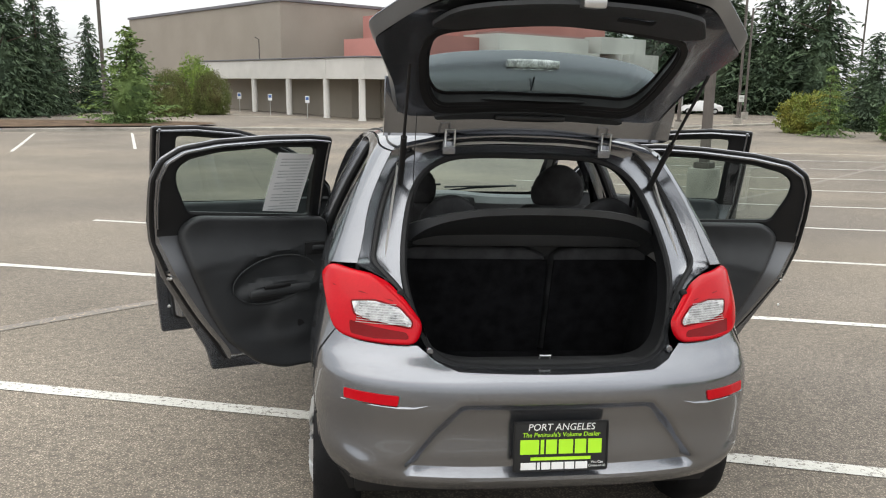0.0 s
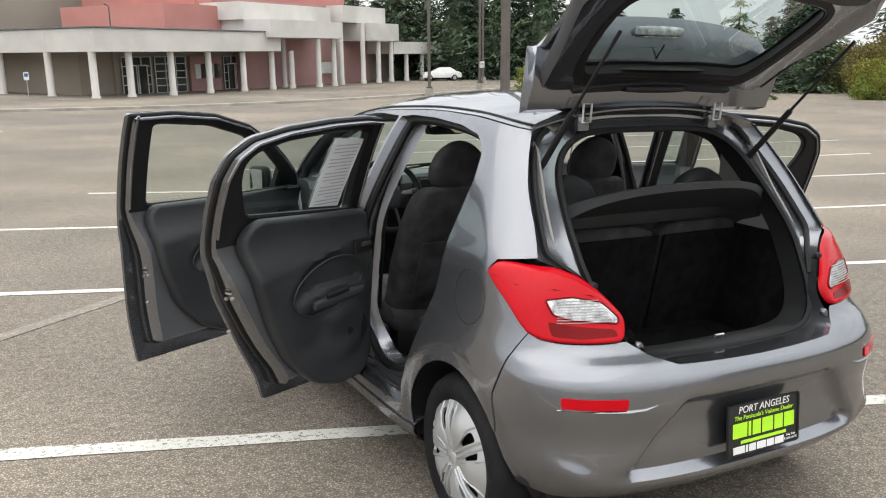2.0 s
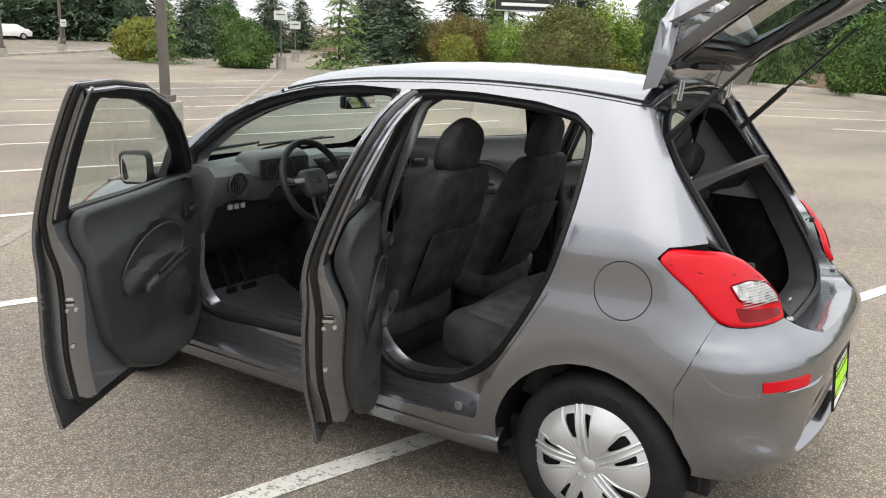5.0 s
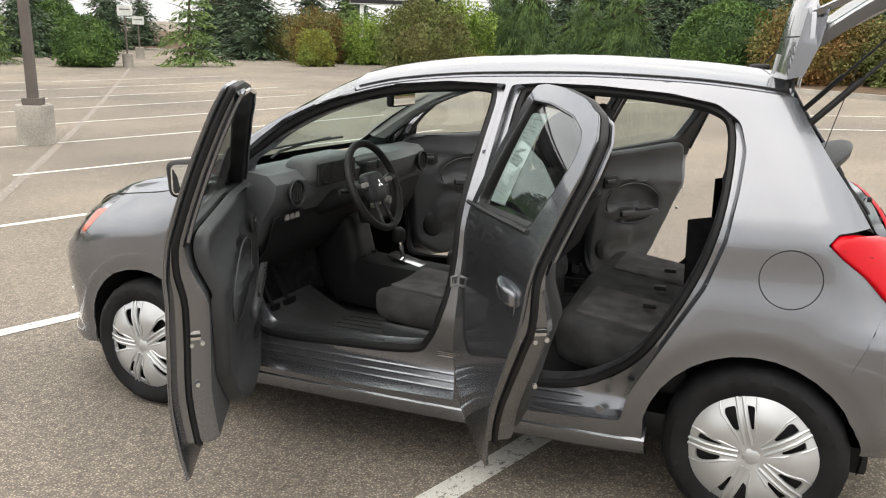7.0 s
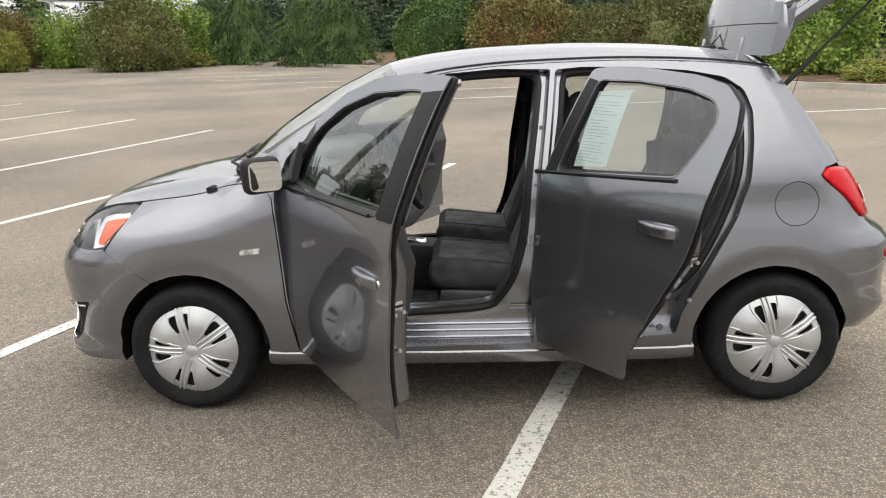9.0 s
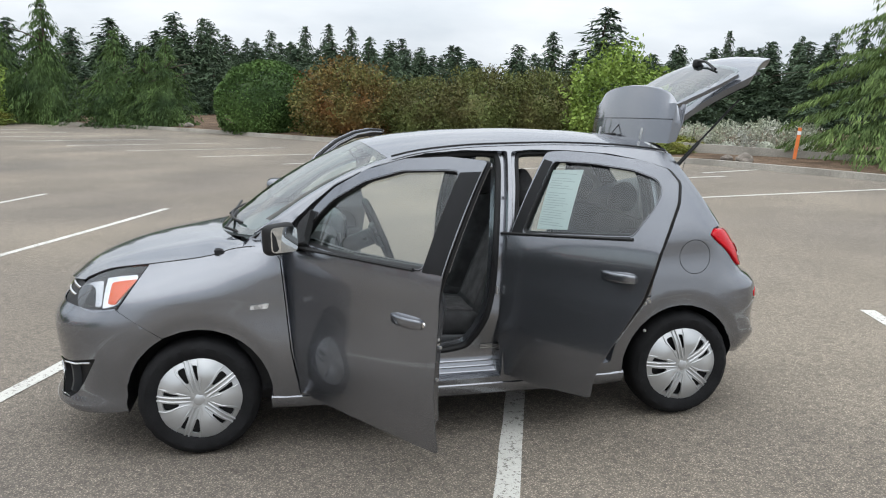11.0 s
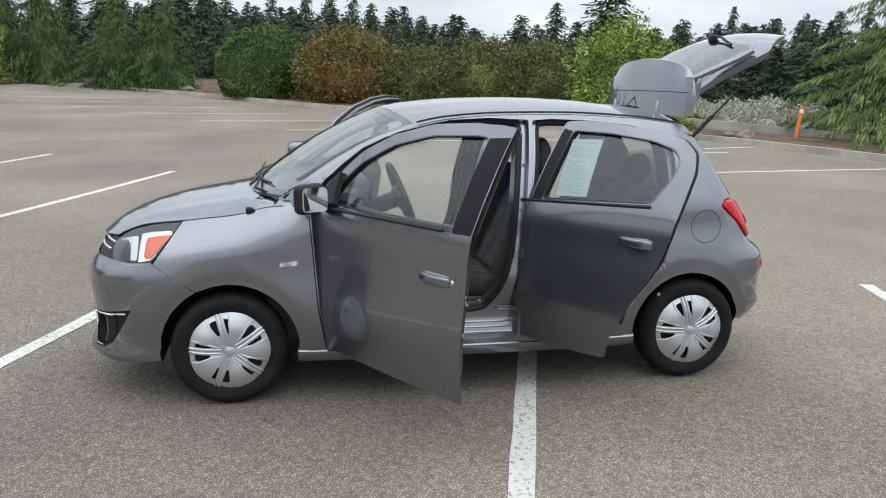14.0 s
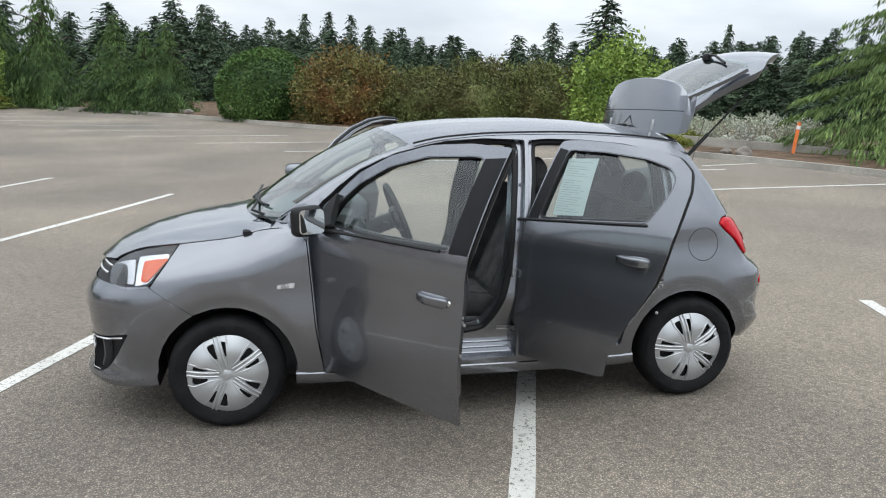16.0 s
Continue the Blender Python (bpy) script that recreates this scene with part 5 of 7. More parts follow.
# ---- inside the car ----
def seat(x0):
    """A front seat with cushion, backrest and headrest."""
    st = part("front_seat", block(0.50, 0.50, 0.15, 0.06, 8, lambda p: (p.x, p.y, p.z + 0.12 * p.y + 0.018 * (abs(p.x) / 0.25) ** 3 - 0.02 * (1 - (p.x / 0.2) ** 2) * (1 if p.z > 0 else 0)), (x0, 1.19, 0.505)), FABRIC, CAR, "black fabric front seat")
    tilt = lambda p: (p.x, p.y + 0.022 * (1 if p.y > 0 else -0.3) * (abs(p.x) / 0.24) ** 3 - 0.40 * (p.z + 0.30), p.z - 0.02 * (abs(p.x) / 0.24) ** 4 * (1 if p.z > 0 else 0))
    b = part("backrest", block(0.48, 0.13, 0.62, 0.06, 8, lambda p: tilt(Vector((p.x * (1 - 0.22 * max(0, p.z / 0.31) ** 2), p.y, p.z))), (x0, 1.03, 0.80)), FABRIC, st)
    part("headrest", block(0.255, 0.095, 0.215, 0.045, 7, lambda p: (p.x * (1 - 0.30 * abs(p.z / 0.108) ** 3 - 0.04 * p.z / 0.1), p.y * (1 - 0.25 * max(0, p.z / 0.1) ** 2) - 0.2 * p.z, p.z - 0.035 * (p.x / 0.128) ** 2 * (1 if p.z > 0 else 0)), (x0, 0.785, 1.195)), FABRIC, st)
    for dx in (-0.055, 0.055):
        part("headrest_post", tube([(x0 + dx, 0.80, 1.11), (x0 + dx, 0.825, 1.02)], 0.006, 8), CHROME, st)
    part("seat_insert", block(0.31, 0.40, 0.02, 0.008, 5, lambda p: (p.x, p.y, p.z + 0.10 * p.y - 0.012 * (1 - (p.x / 0.16) ** 2)), (x0, 1.20, 0.583)), FABRIC2, st, "dark grey woven seat centre")
    part("back_insert", block(0.28, 0.02, 0.42, 0.008, 5, lambda p: (p.x * (1 - 0.15 * p.z / 0.2), p.y - 0.40 * (p.z + 0.30), p.z), (x0, 1.098, 0.81)), FABRIC2, st)
    part("seat_base", block(0.44, 0.46, 0.14, 0.03, 3, None, (x0, 1.18, 0.375)), BLACK, st)
    sd = -1 if x0 < 0 else 1
    part("side_cover", block(0.025, 0.40, 0.09, 0.012, 4, lambda p: (p.x, p.y, p.z + 0.05 * p.y), (x0 + sd * 0.245, 1.19, 0.425)), TRIM, st)
    part("recline_lever", block(0.022, 0.13, 0.025, 0.008, 3, None, (x0 + sd * 0.262, 1.13, 0.445)), BLACK, st)
    for dx in (-0.19, 0.19):
        part("seat_rail", block(0.04, 0.62, 0.035, 0.006, 2, None, (x0 + dx, 1.30, 0.300)), BLACK, st)
    part("back_pocket", block(0.34, 0.012, 0.26, 0.006, 4, lambda p: (p.x, p.y - 0.40 * (p.z + 0.30), p.z), (x0, 0.955, 0.74)), FABRIC, st)
    return st


seat(-0.36)
seat(0.36)
# rear bench: cushion with three places, split back, two headrests
bench = part("rear_bench", block(1.22, 0.50, 0.20, 0.07, 10, lambda p: (p.x, p.y + 0.02 * (1 - (p.x / 0.6) ** 2), p.z + 0.16 * p.y - 0.02 * math.exp(-((abs(p.x) - 0.33) / 0.16) ** 2)), (0, 0.46, 0.475)), FABRIC, CAR, "black fabric rear bench")
for x0, w0 in ((-0.34, 0.36), (0.34, 0.36)):
    part("bench_insert", block(w0, 0.36, 0.02, 0.008, 5, lambda p: (p.x, p.y, p.z + 0.16 * p.y), (x0, 0.46, 0.566)), FABRIC2, bench)
for x0, w0, hx in ((-0.245, 0.74, -0.26), (0.375, 0.49, 0.38)):
    bk = part("bench_back", block(w0, 0.13, 0.56, 0.05, 8, lambda p: (p.x, p.y - 0.22 * (p.z + 0.28), p.z - 0.03 * (abs(p.x) / (w0 / 2)) ** 4 * (1 if p.z > 0 else 0)), (x0, 0.235, 0.74)), FABRIC, bench)
    part("back_carpet", block(w0 - 0.02, 0.012, 0.50, 0.004, 2, lambda p: (p.x, p.y - 0.22 * (p.z + 0.28), p.z), (x0, 0.160, 0.72)), CARPET, bk)
    part("bench_headrest", block(0.25, 0.085, 0.16, 0.04, 6, lambda p: (p.x * (1 - 0.30 * max(0, p.z / 0.08) ** 3), p.y - 0.2 * p.z, p.z - 0.04 * (p.x / 0.125) ** 2 * (1 if p.z > 0 else 0)), (hx, 0.135, 1.130)), FABRIC, bk)
    part("top_tether", block(0.03, 0.012, 0.018, 0.003, 1, None, (x0, 0.198, 0.575)), STEEL, bk)
for x0 in (-0.50, -0.12, 0.30):
    part("buckle", block(0.028, 0.05, 0.018, 0.004, 2, None, (x0 * 0.7, 0.40, 0.60)), BLACK, bench)
    part("tether_badge", tube(rounded([(x0 - 0.018, 0.172, 0.605), (x0 + 0.018, 0.172, 0.605), (x0 + 0.018, 0.172, 0.582), (x0 - 0.018, 0.172, 0.582)], 0.004), 0.0022, 4, True), GREYTRIM, bench)
# parcel shelf, its rear edge lifted
secs = []
for x in np.linspace(-0.47, 0.53, 25):
    u = (x - 0.03) / 0.50
    L = 0.21 + 0.185 * (1 - abs(u) ** 3)
    dk = 0.055 * u ** 8
    c_, s_ = math.cos(0.46), math.sin(0.46)
    fy, fz = 0.125, 1.030 - 0.01 * u * u
    secs.append([(x, fy, fz), (x, fy - 0.5 * L * c_, fz + 0.5 * L * s_ + 0.010), (x, fy - (L - 0.02) * c_, fz + (L - 0.02) * s_ + 0.004), (x, fy - L * c_, fz + L * s_ - 0.006), (x, fy - L * c_ + 0.004, fz + L * s_ - 0.030 - dk),
                 (x, fy - (L - 0.025) * c_, fz + (L - 0.025) * s_ - 0.026 - dk), (x, fy - 0.5 * L * c_, fz + 0.5 * L * s_ - 0.012 - dk), (x, fy, fz - 0.020 - dk)])
shf = part("parcel_shelf", loft(secs, True, True), TRIM, CAR, "black parcel shelf with its rear edge raised", angle=30)
part("shelf_skirt", block(0.95, 0.02, 0.075, 0.008, 4, None, (0.03, 0.125, 0.985)), BLACK, shf)
part("shelf_stiffener", block(0.90, 0.016, 0.05, 0.006, 3, None, (0.03, 0.02, 1.05)), BLACK, shf)
for sx in (-0.46, 0.50):
    part("shelf_peg", tube([(sx, 0.06, 1.062), (sx * 1.06, 0.06, 1.062)], 0.010, 8), BLACK, shf)
# boot
part("boot_floor", block(0.94, 0.66, 0.02, 0.005, 3, None, (0, -0.06, 0.565)), CARPET, CAR)
for s in (-1, 1):
    q = [(-0.40, 0.56), (0.27, 0.56), (0.27, 0.97), (0.20, 0.985), (-0.23, 0.985), (-0.33, 0.87), (-0.40, 0.76)]
    part("boot_side_lining", sheet(q, lambda y, z: (s * (0.465 + 0.05 * max(0, (z - 0.6) / 0.4) + 0.02 * math.sin(y * 9)), y, z), [], 0.05, flip=s > 0), CARPET, CAR, thick=0.01)
    q = [(-0.270, 0.930), (-0.06, 0.945), (0.12, 0.985), (0.16, 1.10), (0.12, 1.30), (0.02, 1.345), (-0.02, 1.33), (-0.12, 1.15)]
    part("quarter_trim", sheet(rounded(q, 0.03), lambda y, z: (s * min(half(y, z) - 0.035, 0.53 - 0.17 * max(0, z - 1.05)), y, z), [], 0.04, flip=s > 0), GREYTRIM, CAR, thick=0.008)
    # lining of the pillars and rails round the doors
    for y0, y1, z0, z1, mt in ((0.968, 0.905, 0.45, 1.38, GREYTRIM),):
        part("b_pillar_trim", loft([[(s * (half(y0 + (y1 - y0) * k, z0 + (z1 - z0) * k) - o), y0 + (y1 - y0) * k + d, z0 + (z1 - z0) * k) for o, d in ((0.075, 0.055 - 0.025 * k), (0.095, 0.03), (0.095, -0.03), (0.075, -0.055 + 0.02 * k))] for k in np.linspace(0, 1, 12)], False, False), BLACK, CAR)
    part("a_pillar_trim", loft([[(s * (half(2.06 - 0.56 * k, GUT(2.06 - 0.56 * k)) - o), 2.06 - 0.56 * k + d, GUT(2.06 - 0.56 * k) - h) for o, d, h in ((0.05, -0.05, 0.03), (0.075, 0.0, 0.02), (0.06, 0.06, 0.0))] for k in np.linspace(0, 1, 10)], False, False), GREYTRIM, CAR)
    part("kick_panel", sheet([(1.93, 0.30), (2.25, 0.30), (2.25, 0.75), (1.95, 0.75)], lambda y, z: (s * 0.68, y, z), [], 0.1), BLACK, CAR)
    bt = [(s * 0.655, 0.97, 0.55), (s * 0.63, 0.965, 0.90), (s * 0.575, 0.95, 1.24)]
    part("seat_belt", tube(bt, 0.022, 6, flat=0.1), RUBBER, CAR)
    part("belt_anchor", block(0.03, 0.04, 0.06, 0.01, 2, None, (s * 0.575, 0.95, 1.24)), BLACK, CAR)
# headliner below the roof
part("headliner", loft([[(roof_pt(u * 0.96, 0.03 + (roof_front(u) - 0.10) * v)[0], 0.03 + (roof_front(u) - 0.10) * v, roof_pt(u * 0.96, 0.03 + (roof_front(u) - 0.10) * v)[2] - 0.03) for u in np.linspace(-1, 1, 17)] for v in np.linspace(0, 1, 14)], False, False), LINER, CAR, thick=0.01)
# floor, tunnel, mats
part("floor_carpet", block(1.36, 1.75, 0.06, 0.02, 3, None, (0, 1.42, 0.285)), FLOORING, CAR)
part("firewall", block(1.36, 0.06, 0.70, 0.02, 2, lambda p: (p.x, p.y + 0.2 * p.z, p.z), (0, 2.27, 0.62)), FLOORING, CAR)
for x0 in (-0.36, 0.36):
    fm = part("floor_mat", block(0.46, 0.62, 0.014, 0.006, 5, lambda p: (p.x, p.y, p.z + max(0, (p.y - 0.12)) * 0.55), (x0, 1.72, 0.325)), FLOORMAT, CAR, "black ribbed rubber floor mat")
    for k in range(7):
        part("mat_rib", block(0.012, 0.30, 0.006, 0.002, 1, None, (x0 - 0.15 + 0.05 * k, 1.62, 0.335)), FLOORMAT, fm)
con = part("centre_console", block(0.20, 0.85, 0.24, 0.03, 5, lambda p: (p.x, p.y, p.z + 0.03 * p.y / 0.4), (0, 1.50, 0.44)), BLACK, CAR)
part("selector_plate", block(0.095, 0.19, 0.012, 0.005, 2, lambda p: (p.x, p.y, p.z + 0.25 * p.y), (0, 1.56, 0.573)), CHROME, con, "bright selector plate")
sel = part("selector_stalk", tube([(0, 1.59, 0.575), (0, 1.61, 0.67)], 0.010, 8), CHROME, con)
part("selector_knob", block(0.055, 0.06, 0.075, 0.025, 5, None, (0, 1.615, 0.690)), BLACK, sel)
part("console_front", block(0.20, 0.26, 0.40, 0.05, 5, lambda p: (p.x, p.y + 0.25 * p.z, p.z), (0, 1.90, 0.58)), BLACK, CAR)
for dx in (-0.05, 0.05):
    part("cup_holder", lathe([(0.036, 0.0), (0.040, 0.004), (0.040, -0.03), (0.0005, -0.03)], 20, 2, None, (dx, 1.80, 0.590)), BLACK, con)
for dx, w in ((-0.47, 0.06), (-0.36, 0.09)):
    pe = part("pedal_arm", tube([(dx, 2.10, 0.62), (dx, 2.0, 0.42)], 0.008, 6), BLACK, CAR)
    part("pedal_pad", block(w, 0.02, 0.055, 0.008, 2, None, (dx, 1.99, 0.41)), RUBBER, pe)
# dashboard
def dash_ring(x):
    u = abs(x) / 0.70
    f = 0.05 * (1 - u * u) + (0.035 * math.exp(-((x + 0.36) / 0.20) ** 2))
    h = 0.03 * math.exp(-((x + 0.36) / 0.17) ** 2) + 0.02 * math.exp(-(x / 0.18) ** 2)
    return [(x, 2.20 - 0.12 * u * u, 0.945), (x, 2.02, 0.985 + h * 0.4), (x, 1.86 - f * 0.5, 1.010 + h), (x, 1.765 - f, 1.000 + h), (x, 1.725 - f, 0.965 + h * 0.5), (x, 1.735 - f, 0.91), (x, 1.765 - f, 0.865), (x, 1.805 - f * 0.6, 0.80), (x, 1.830 - f * 0.4, 0.72), (x, 1.90, 0.63), (x, 2.02, 0.585), (x, 2.12, 0.60)]


dash = part("dashboard", loft([dash_ring(x) for x in np.linspace(-0.70, 0.70, 41)], True, True), DASH, CAR, "dark grey grained dashboard", angle=25)
dash.location = (0, 0.075, 0.040)
for x0 in (-0.60, 0.60):
    vt = part("air_vent", lathe([(0.052, 0.0), (0.056, -0.012), (0.046, -0.016), (0.042, 0.0), (0.0005, 0.004)], 28, 1), BLACK, dash)
    vt.matrix_basis = pose(x0, 1.705, 0.925)
    for k in range(5):
        part("vent_slat", block(0.005, 0.006, 0.075, 0.002, 1, None, (-0.028 + 0.014 * k, -0.010, 0)), TRIM, vt)
    part("vent_bezel", tube([(0.052 * math.cos(a), -0.014, 0.052 * math.sin(a)) for a in np.linspace(0, 2 * math.pi, 28, endpoint=False)], 0.004, 6, True), TRIM, vt)
hoodp = part("cluster_hood", block(0.36, 0.16, 0.13, 0.05, 7, lambda p: (p.x, p.y - 0.1 * p.z, p.z), (-0.36, 1.735, 0.995)), DASH, dash)
part("cluster_face", block(0.30, 0.012, 0.095, 0.03, 5, None, (-0.36, 1.652, 0.985)), BLACK, dash)
for dx, r in ((-0.09, 0.036), (0.0, 0.046), (0.09, 0.036)):
    part("gauge_ring", tube([(-0.36 + dx + r * math.cos(a), 1.645, 0.985 + r * math.sin(a)) for a in np.linspace(0, 2 * math.pi, 24, endpoint=False)], 0.002, 5, True), TRIM, dash)
stack = part("centre_console_face", block(0.27, 0.05, 0.30, 0.025, 6, lambda p: (p.x * (1 + 0.25 * p.z), p.y + 0.10 * p.z, p.z), (0, 1.675, 0.86)), BLACK, dash)
for dx in (-0.055, 0.055):
    part("stack_vent", block(0.085, 0.012, 0.042, 0.006, 2, None, (dx, 1.652, 0.975)), TRIM, stack)
    for k in range(4):
        part("vent_slat", block(0.078, 0.006, 0.003, 0.001, 0, None, (dx, 1.645, 0.961 + 0.009 * k)), BLACK, stack)
part("radio", block(0.20, 0.012, 0.075, 0.006, 2, None, (0, 1.645, 0.895)), TRIM, stack)
part("radio_display", block(0.11, 0.006, 0.03, 0.003, 1, None, (0, 1.638, 0.908)), BLACK, stack)
for dx in (-0.07, 0.0, 0.07):
    part("dial", lathe([(0.0005, -0.022), (0.018, -0.022), (0.021, 0.0)], 18, 1, None, (dx, 1.642, 0.80)), GREYTRIM, stack)
for k in range(6):
    part("stack_button", block(0.022, 0.008, 0.012, 0.003, 1, None, (-0.07 + 0.028 * k, 1.638, 0.872)), GREYTRIM, stack)
part("lower_switches", block(0.15, 0.014, 0.045, 0.006, 2, lambda p: (p.x, p.y - 0.45 * p.z, p.z), (-0.575, 1.745, 0.825)), BLACK, dash)
for k in range(3):
    part("dash_switch", block(0.026, 0.010, 0.024, 0.003, 1, None, (-0.615 + 0.036 * k, 1.737, 0.825)), GREYTRIM, dash)
for k in range(4):
    part("side_louvre", tube([(-0.690, 1.80 + 0.012 * k, 0.952 + 0.006 * k), (-0.640, 1.765 + 0.012 * k, 0.975 + 0.006 * k)], 0.003, 5), BLACK, dash)
part("knee_panel", loft([[(x, y - 0.02 * math.exp(-((x + 0.36) / 0.2) ** 2), z) for x in np.linspace(-0.68, 0.68, 21)] for y, z in ((1.752, 0.835), (1.770, 0.79), (1.792, 0.72), (1.862, 0.615), (2.02, 0.565))], False, False), BLACK, dash, thick=0.006)
part("glove_box_line", tube([(0.16, 1.765, 0.80), (0.40, 1.778, 0.80), (0.62, 1.795, 0.80)], 0.004, 5), BLACK, dash)
part("dash_strip", loft([[(x, 1.722 - 0.05 * (1 - (x / 0.7) ** 2), z) for x in np.linspace(0.16, 0.66, 12)] for z in (0.855, 0.872)], False, False), BLACK, dash)
# steering wheel
sw = part("steering_wheel", tube([(0.183 * math.cos(a), 0, 0.183 * math.sin(a)) for a in np.linspace(0, 2 * math.pi, 48, endpoint=False)], 0.0155, 10, True), BLACK, CAR, "black three-spoke steering wheel")
sw.matrix_basis = pose(-0.36, 1.545, 0.978, -22, 0, 0)
part("hub", block(0.15, 0.06, 0.13, 0.035, 6, lambda p: (p.x * (1 - 0.25 * (p.z < 0) * (-p.z / 0.06)), p.y, p.z), (0, 0.01, -0.005)), TRIM, sw)
for ang in (8, 172):
    a = radians(ang)
    part("spoke", tube([(0.06 * math.cos(a), 0.01, 0.06 * math.sin(a) - 0.01), (0.175 * math.cos(a), 0.0, 0.175 * math.sin(a))], 0.020, 8, flat=0.5), TRIM, sw)
    part("spoke_insert", block(0.055, 0.012, 0.022, 0.008, 2, None, (0.105 * math.cos(a), -0.014, 0.10 * math.sin(a) - 0.004)), GREYTRIM, sw)
for dx in (-0.03, 0.03):
    part("spoke", tube([(dx, 0.01, -0.05), (dx * 1.5, 0.0, -0.178)], 0.013, 8, flat=0.6), TRIM, sw)
for a in (90, 210, 330):
    a = radians(a)
    c, n_ = Vector((0.011 * math.cos(a), -0.024, 0.011 * math.sin(a))), Vector((math.cos(a), 0, math.sin(a)))
    t_ = Vector((-n_.z, 0, n_.x))
    part("badge", mesh_from([c - n_ * 0.010, c + t_ * 0.006, c + n_ * 0.010, c - t_ * 0.006], [(0, 1, 2, 3)]), CHROME, sw, thick=0.002)
part("steering_column", tube([(-0.36, 1.58, 0.963), (-0.36, 1.84, 0.87)], 0.045, 12), BLACK, CAR)
for dx in (-1, 1):
    part("column_stalk", tube([(-0.36, 1.63, 0.948), (-0.36 + dx * 0.16, 1.62, 0.968)], 0.008, 8), BLACK, CAR)
# strikers, sill plate label, caps on the pillars
for s in (-1, 1):
    for y, z in ((1.012, 0.735), (0.168, 0.80)):
        sk = part("door_striker", tube([(s * (half(y, z) - 0.030), y - 0.006, z + 0.016), (s * (half(y, z) - 0.008), y - 0.006 + (0.012 if y > 1 else 0.012), z + 0.016), (s * (half(y, z) - 0.008), y + 0.006, z - 0.016), (s * (half(y, z) - 0.030), y - 0.006, z - 0.016)], 0.005, 8), STEEL, SIDES[s])
    part("bump_rubber", block(0.02, 0.03, 0.035, 0.008, 2, None, (s * (half(0.25, 0.70) - 0.045), 0.252, 0.70)), RUBBER, SIDES[s])
    part("sill_cap", lathe([(0.0005, -0.002), (0.014, -0.002), (0.016, 0.002)], 18, 0, None, (s * (half(0.48, 0.36) + 0.001), 0.478, 0.358)), PAINT_SHADED, SIDES[s])
lb = part("pillar_label", sheet(rounded([(0.985, 0.425), (1.105, 0.425), (1.105, 0.458), (0.985, 0.458)], 0.006), step_in(-1, -0.003), [], 0.03), PLATE, SIDES[-1], "black and silver specification label")
for k in range(3):
    part("label_print", loft([[step_in(-1, -0.0075)(y, 0.432 + 0.008 * k + h) for y in (0.995, 1.03, 1.09)] for h in (0, 0.004)], False, False), STEEL, lb)


# ---- the lot ----
ASPHALT = mat("worn_asphalt", (0.226, 0.201, 0.171), 0.92, 0, 0.10, 0.45, 55, 0.5, spec=0.25)
nt = ASPHALT.node_tree
an_, al_ = nt.nodes, nt.links
# pale chippings in the binder and dark stains
vor = an_.new("ShaderNodeTexVoronoi")
vor.inputs["Scale"].default_value = 95.0
stone = an_.new("ShaderNodeValToRGB")
stone.color_ramp.elements[0].position, stone.color_ramp.elements[0].color = 0.0, (2.9, 2.80, 2.65, 1)
stone.color_ramp.elements[1].position, stone.color_ramp.elements[1].color = 0.46, (0.50, 0.50, 0.51, 1)
rnd = an_.new("ShaderNodeMixRGB")
rnd.blend_type, rnd.inputs["Fac"].default_value = "MULTIPLY", 0.62
stain = an_.new("ShaderNodeTexNoise")
stain.inputs["Scale"].default_value, stain.inputs["Detail"].default_value = 0.16, 7.0
sramp = an_.new("ShaderNodeValToRGB")
sramp.color_ramp.elements[0].position, sramp.color_ramp.elements[0].color = 0.38, (0.80, 0.80, 0.82, 1)
sramp.color_ramp.elements[1].position, sramp.color_ramp.elements[1].color = 0.62, (1.12, 1.10, 1.06, 1)
mul = an_.new("ShaderNodeMixRGB")
mul.blend_type, mul.inputs["Fac"].default_value = "MULTIPLY", 1.0
grit = an_.new("ShaderNodeTexNoise")
grit.inputs["Scale"].default_value, grit.inputs["Detail"].default_value, grit.inputs["Roughness"].default_value = 26.0, 9.0, 0.85
gramp = an_.new("ShaderNodeValToRGB")
gramp.color_ramp.elements[0].position, gramp.color_ramp.elements[0].color = 0.36, (0.62, 0.62, 0.62, 1)
gramp.color_ramp.elements[1].position, gramp.color_ramp.elements[1].color = 0.64, (1.42, 1.40, 1.36, 1)
gmul = an_.new("ShaderNodeMixRGB")
gmul.blend_type, gmul.inputs["Fac"].default_value = "MULTIPLY", 1.0
tcx = next(q for q in an_ if q.type == "TEX_COORD")
pb = an_["Principled BSDF"]
was = pb.inputs["Base Color"].links[0].from_socket
for q in (vor, stain, grit):
    al_.new(tcx.outputs["Object"], q.inputs["Vector"])
al_.new(vor.outputs["Distance"], stone.inputs["Fac"])
al_.new(was, rnd.inputs["Color1"])
al_.new(stone.outputs["Color"], rnd.inputs["Color2"])
al_.new(stain.outputs["Fac"], sramp.inputs["Fac"])
al_.new(rnd.outputs["Color"], mul.inputs["Color1"])
al_.new(sramp.outputs["Color"], mul.inputs["Color2"])
al_.new(grit.outputs["Fac"], gramp.inputs["Fac"])
al_.new(mul.outputs["Color"], gmul.inputs["Color1"])
al_.new(gramp.outputs["Color"], gmul.inputs["Color2"])
al_.new(gmul.outputs["Color"], pb.inputs["Base Color"])

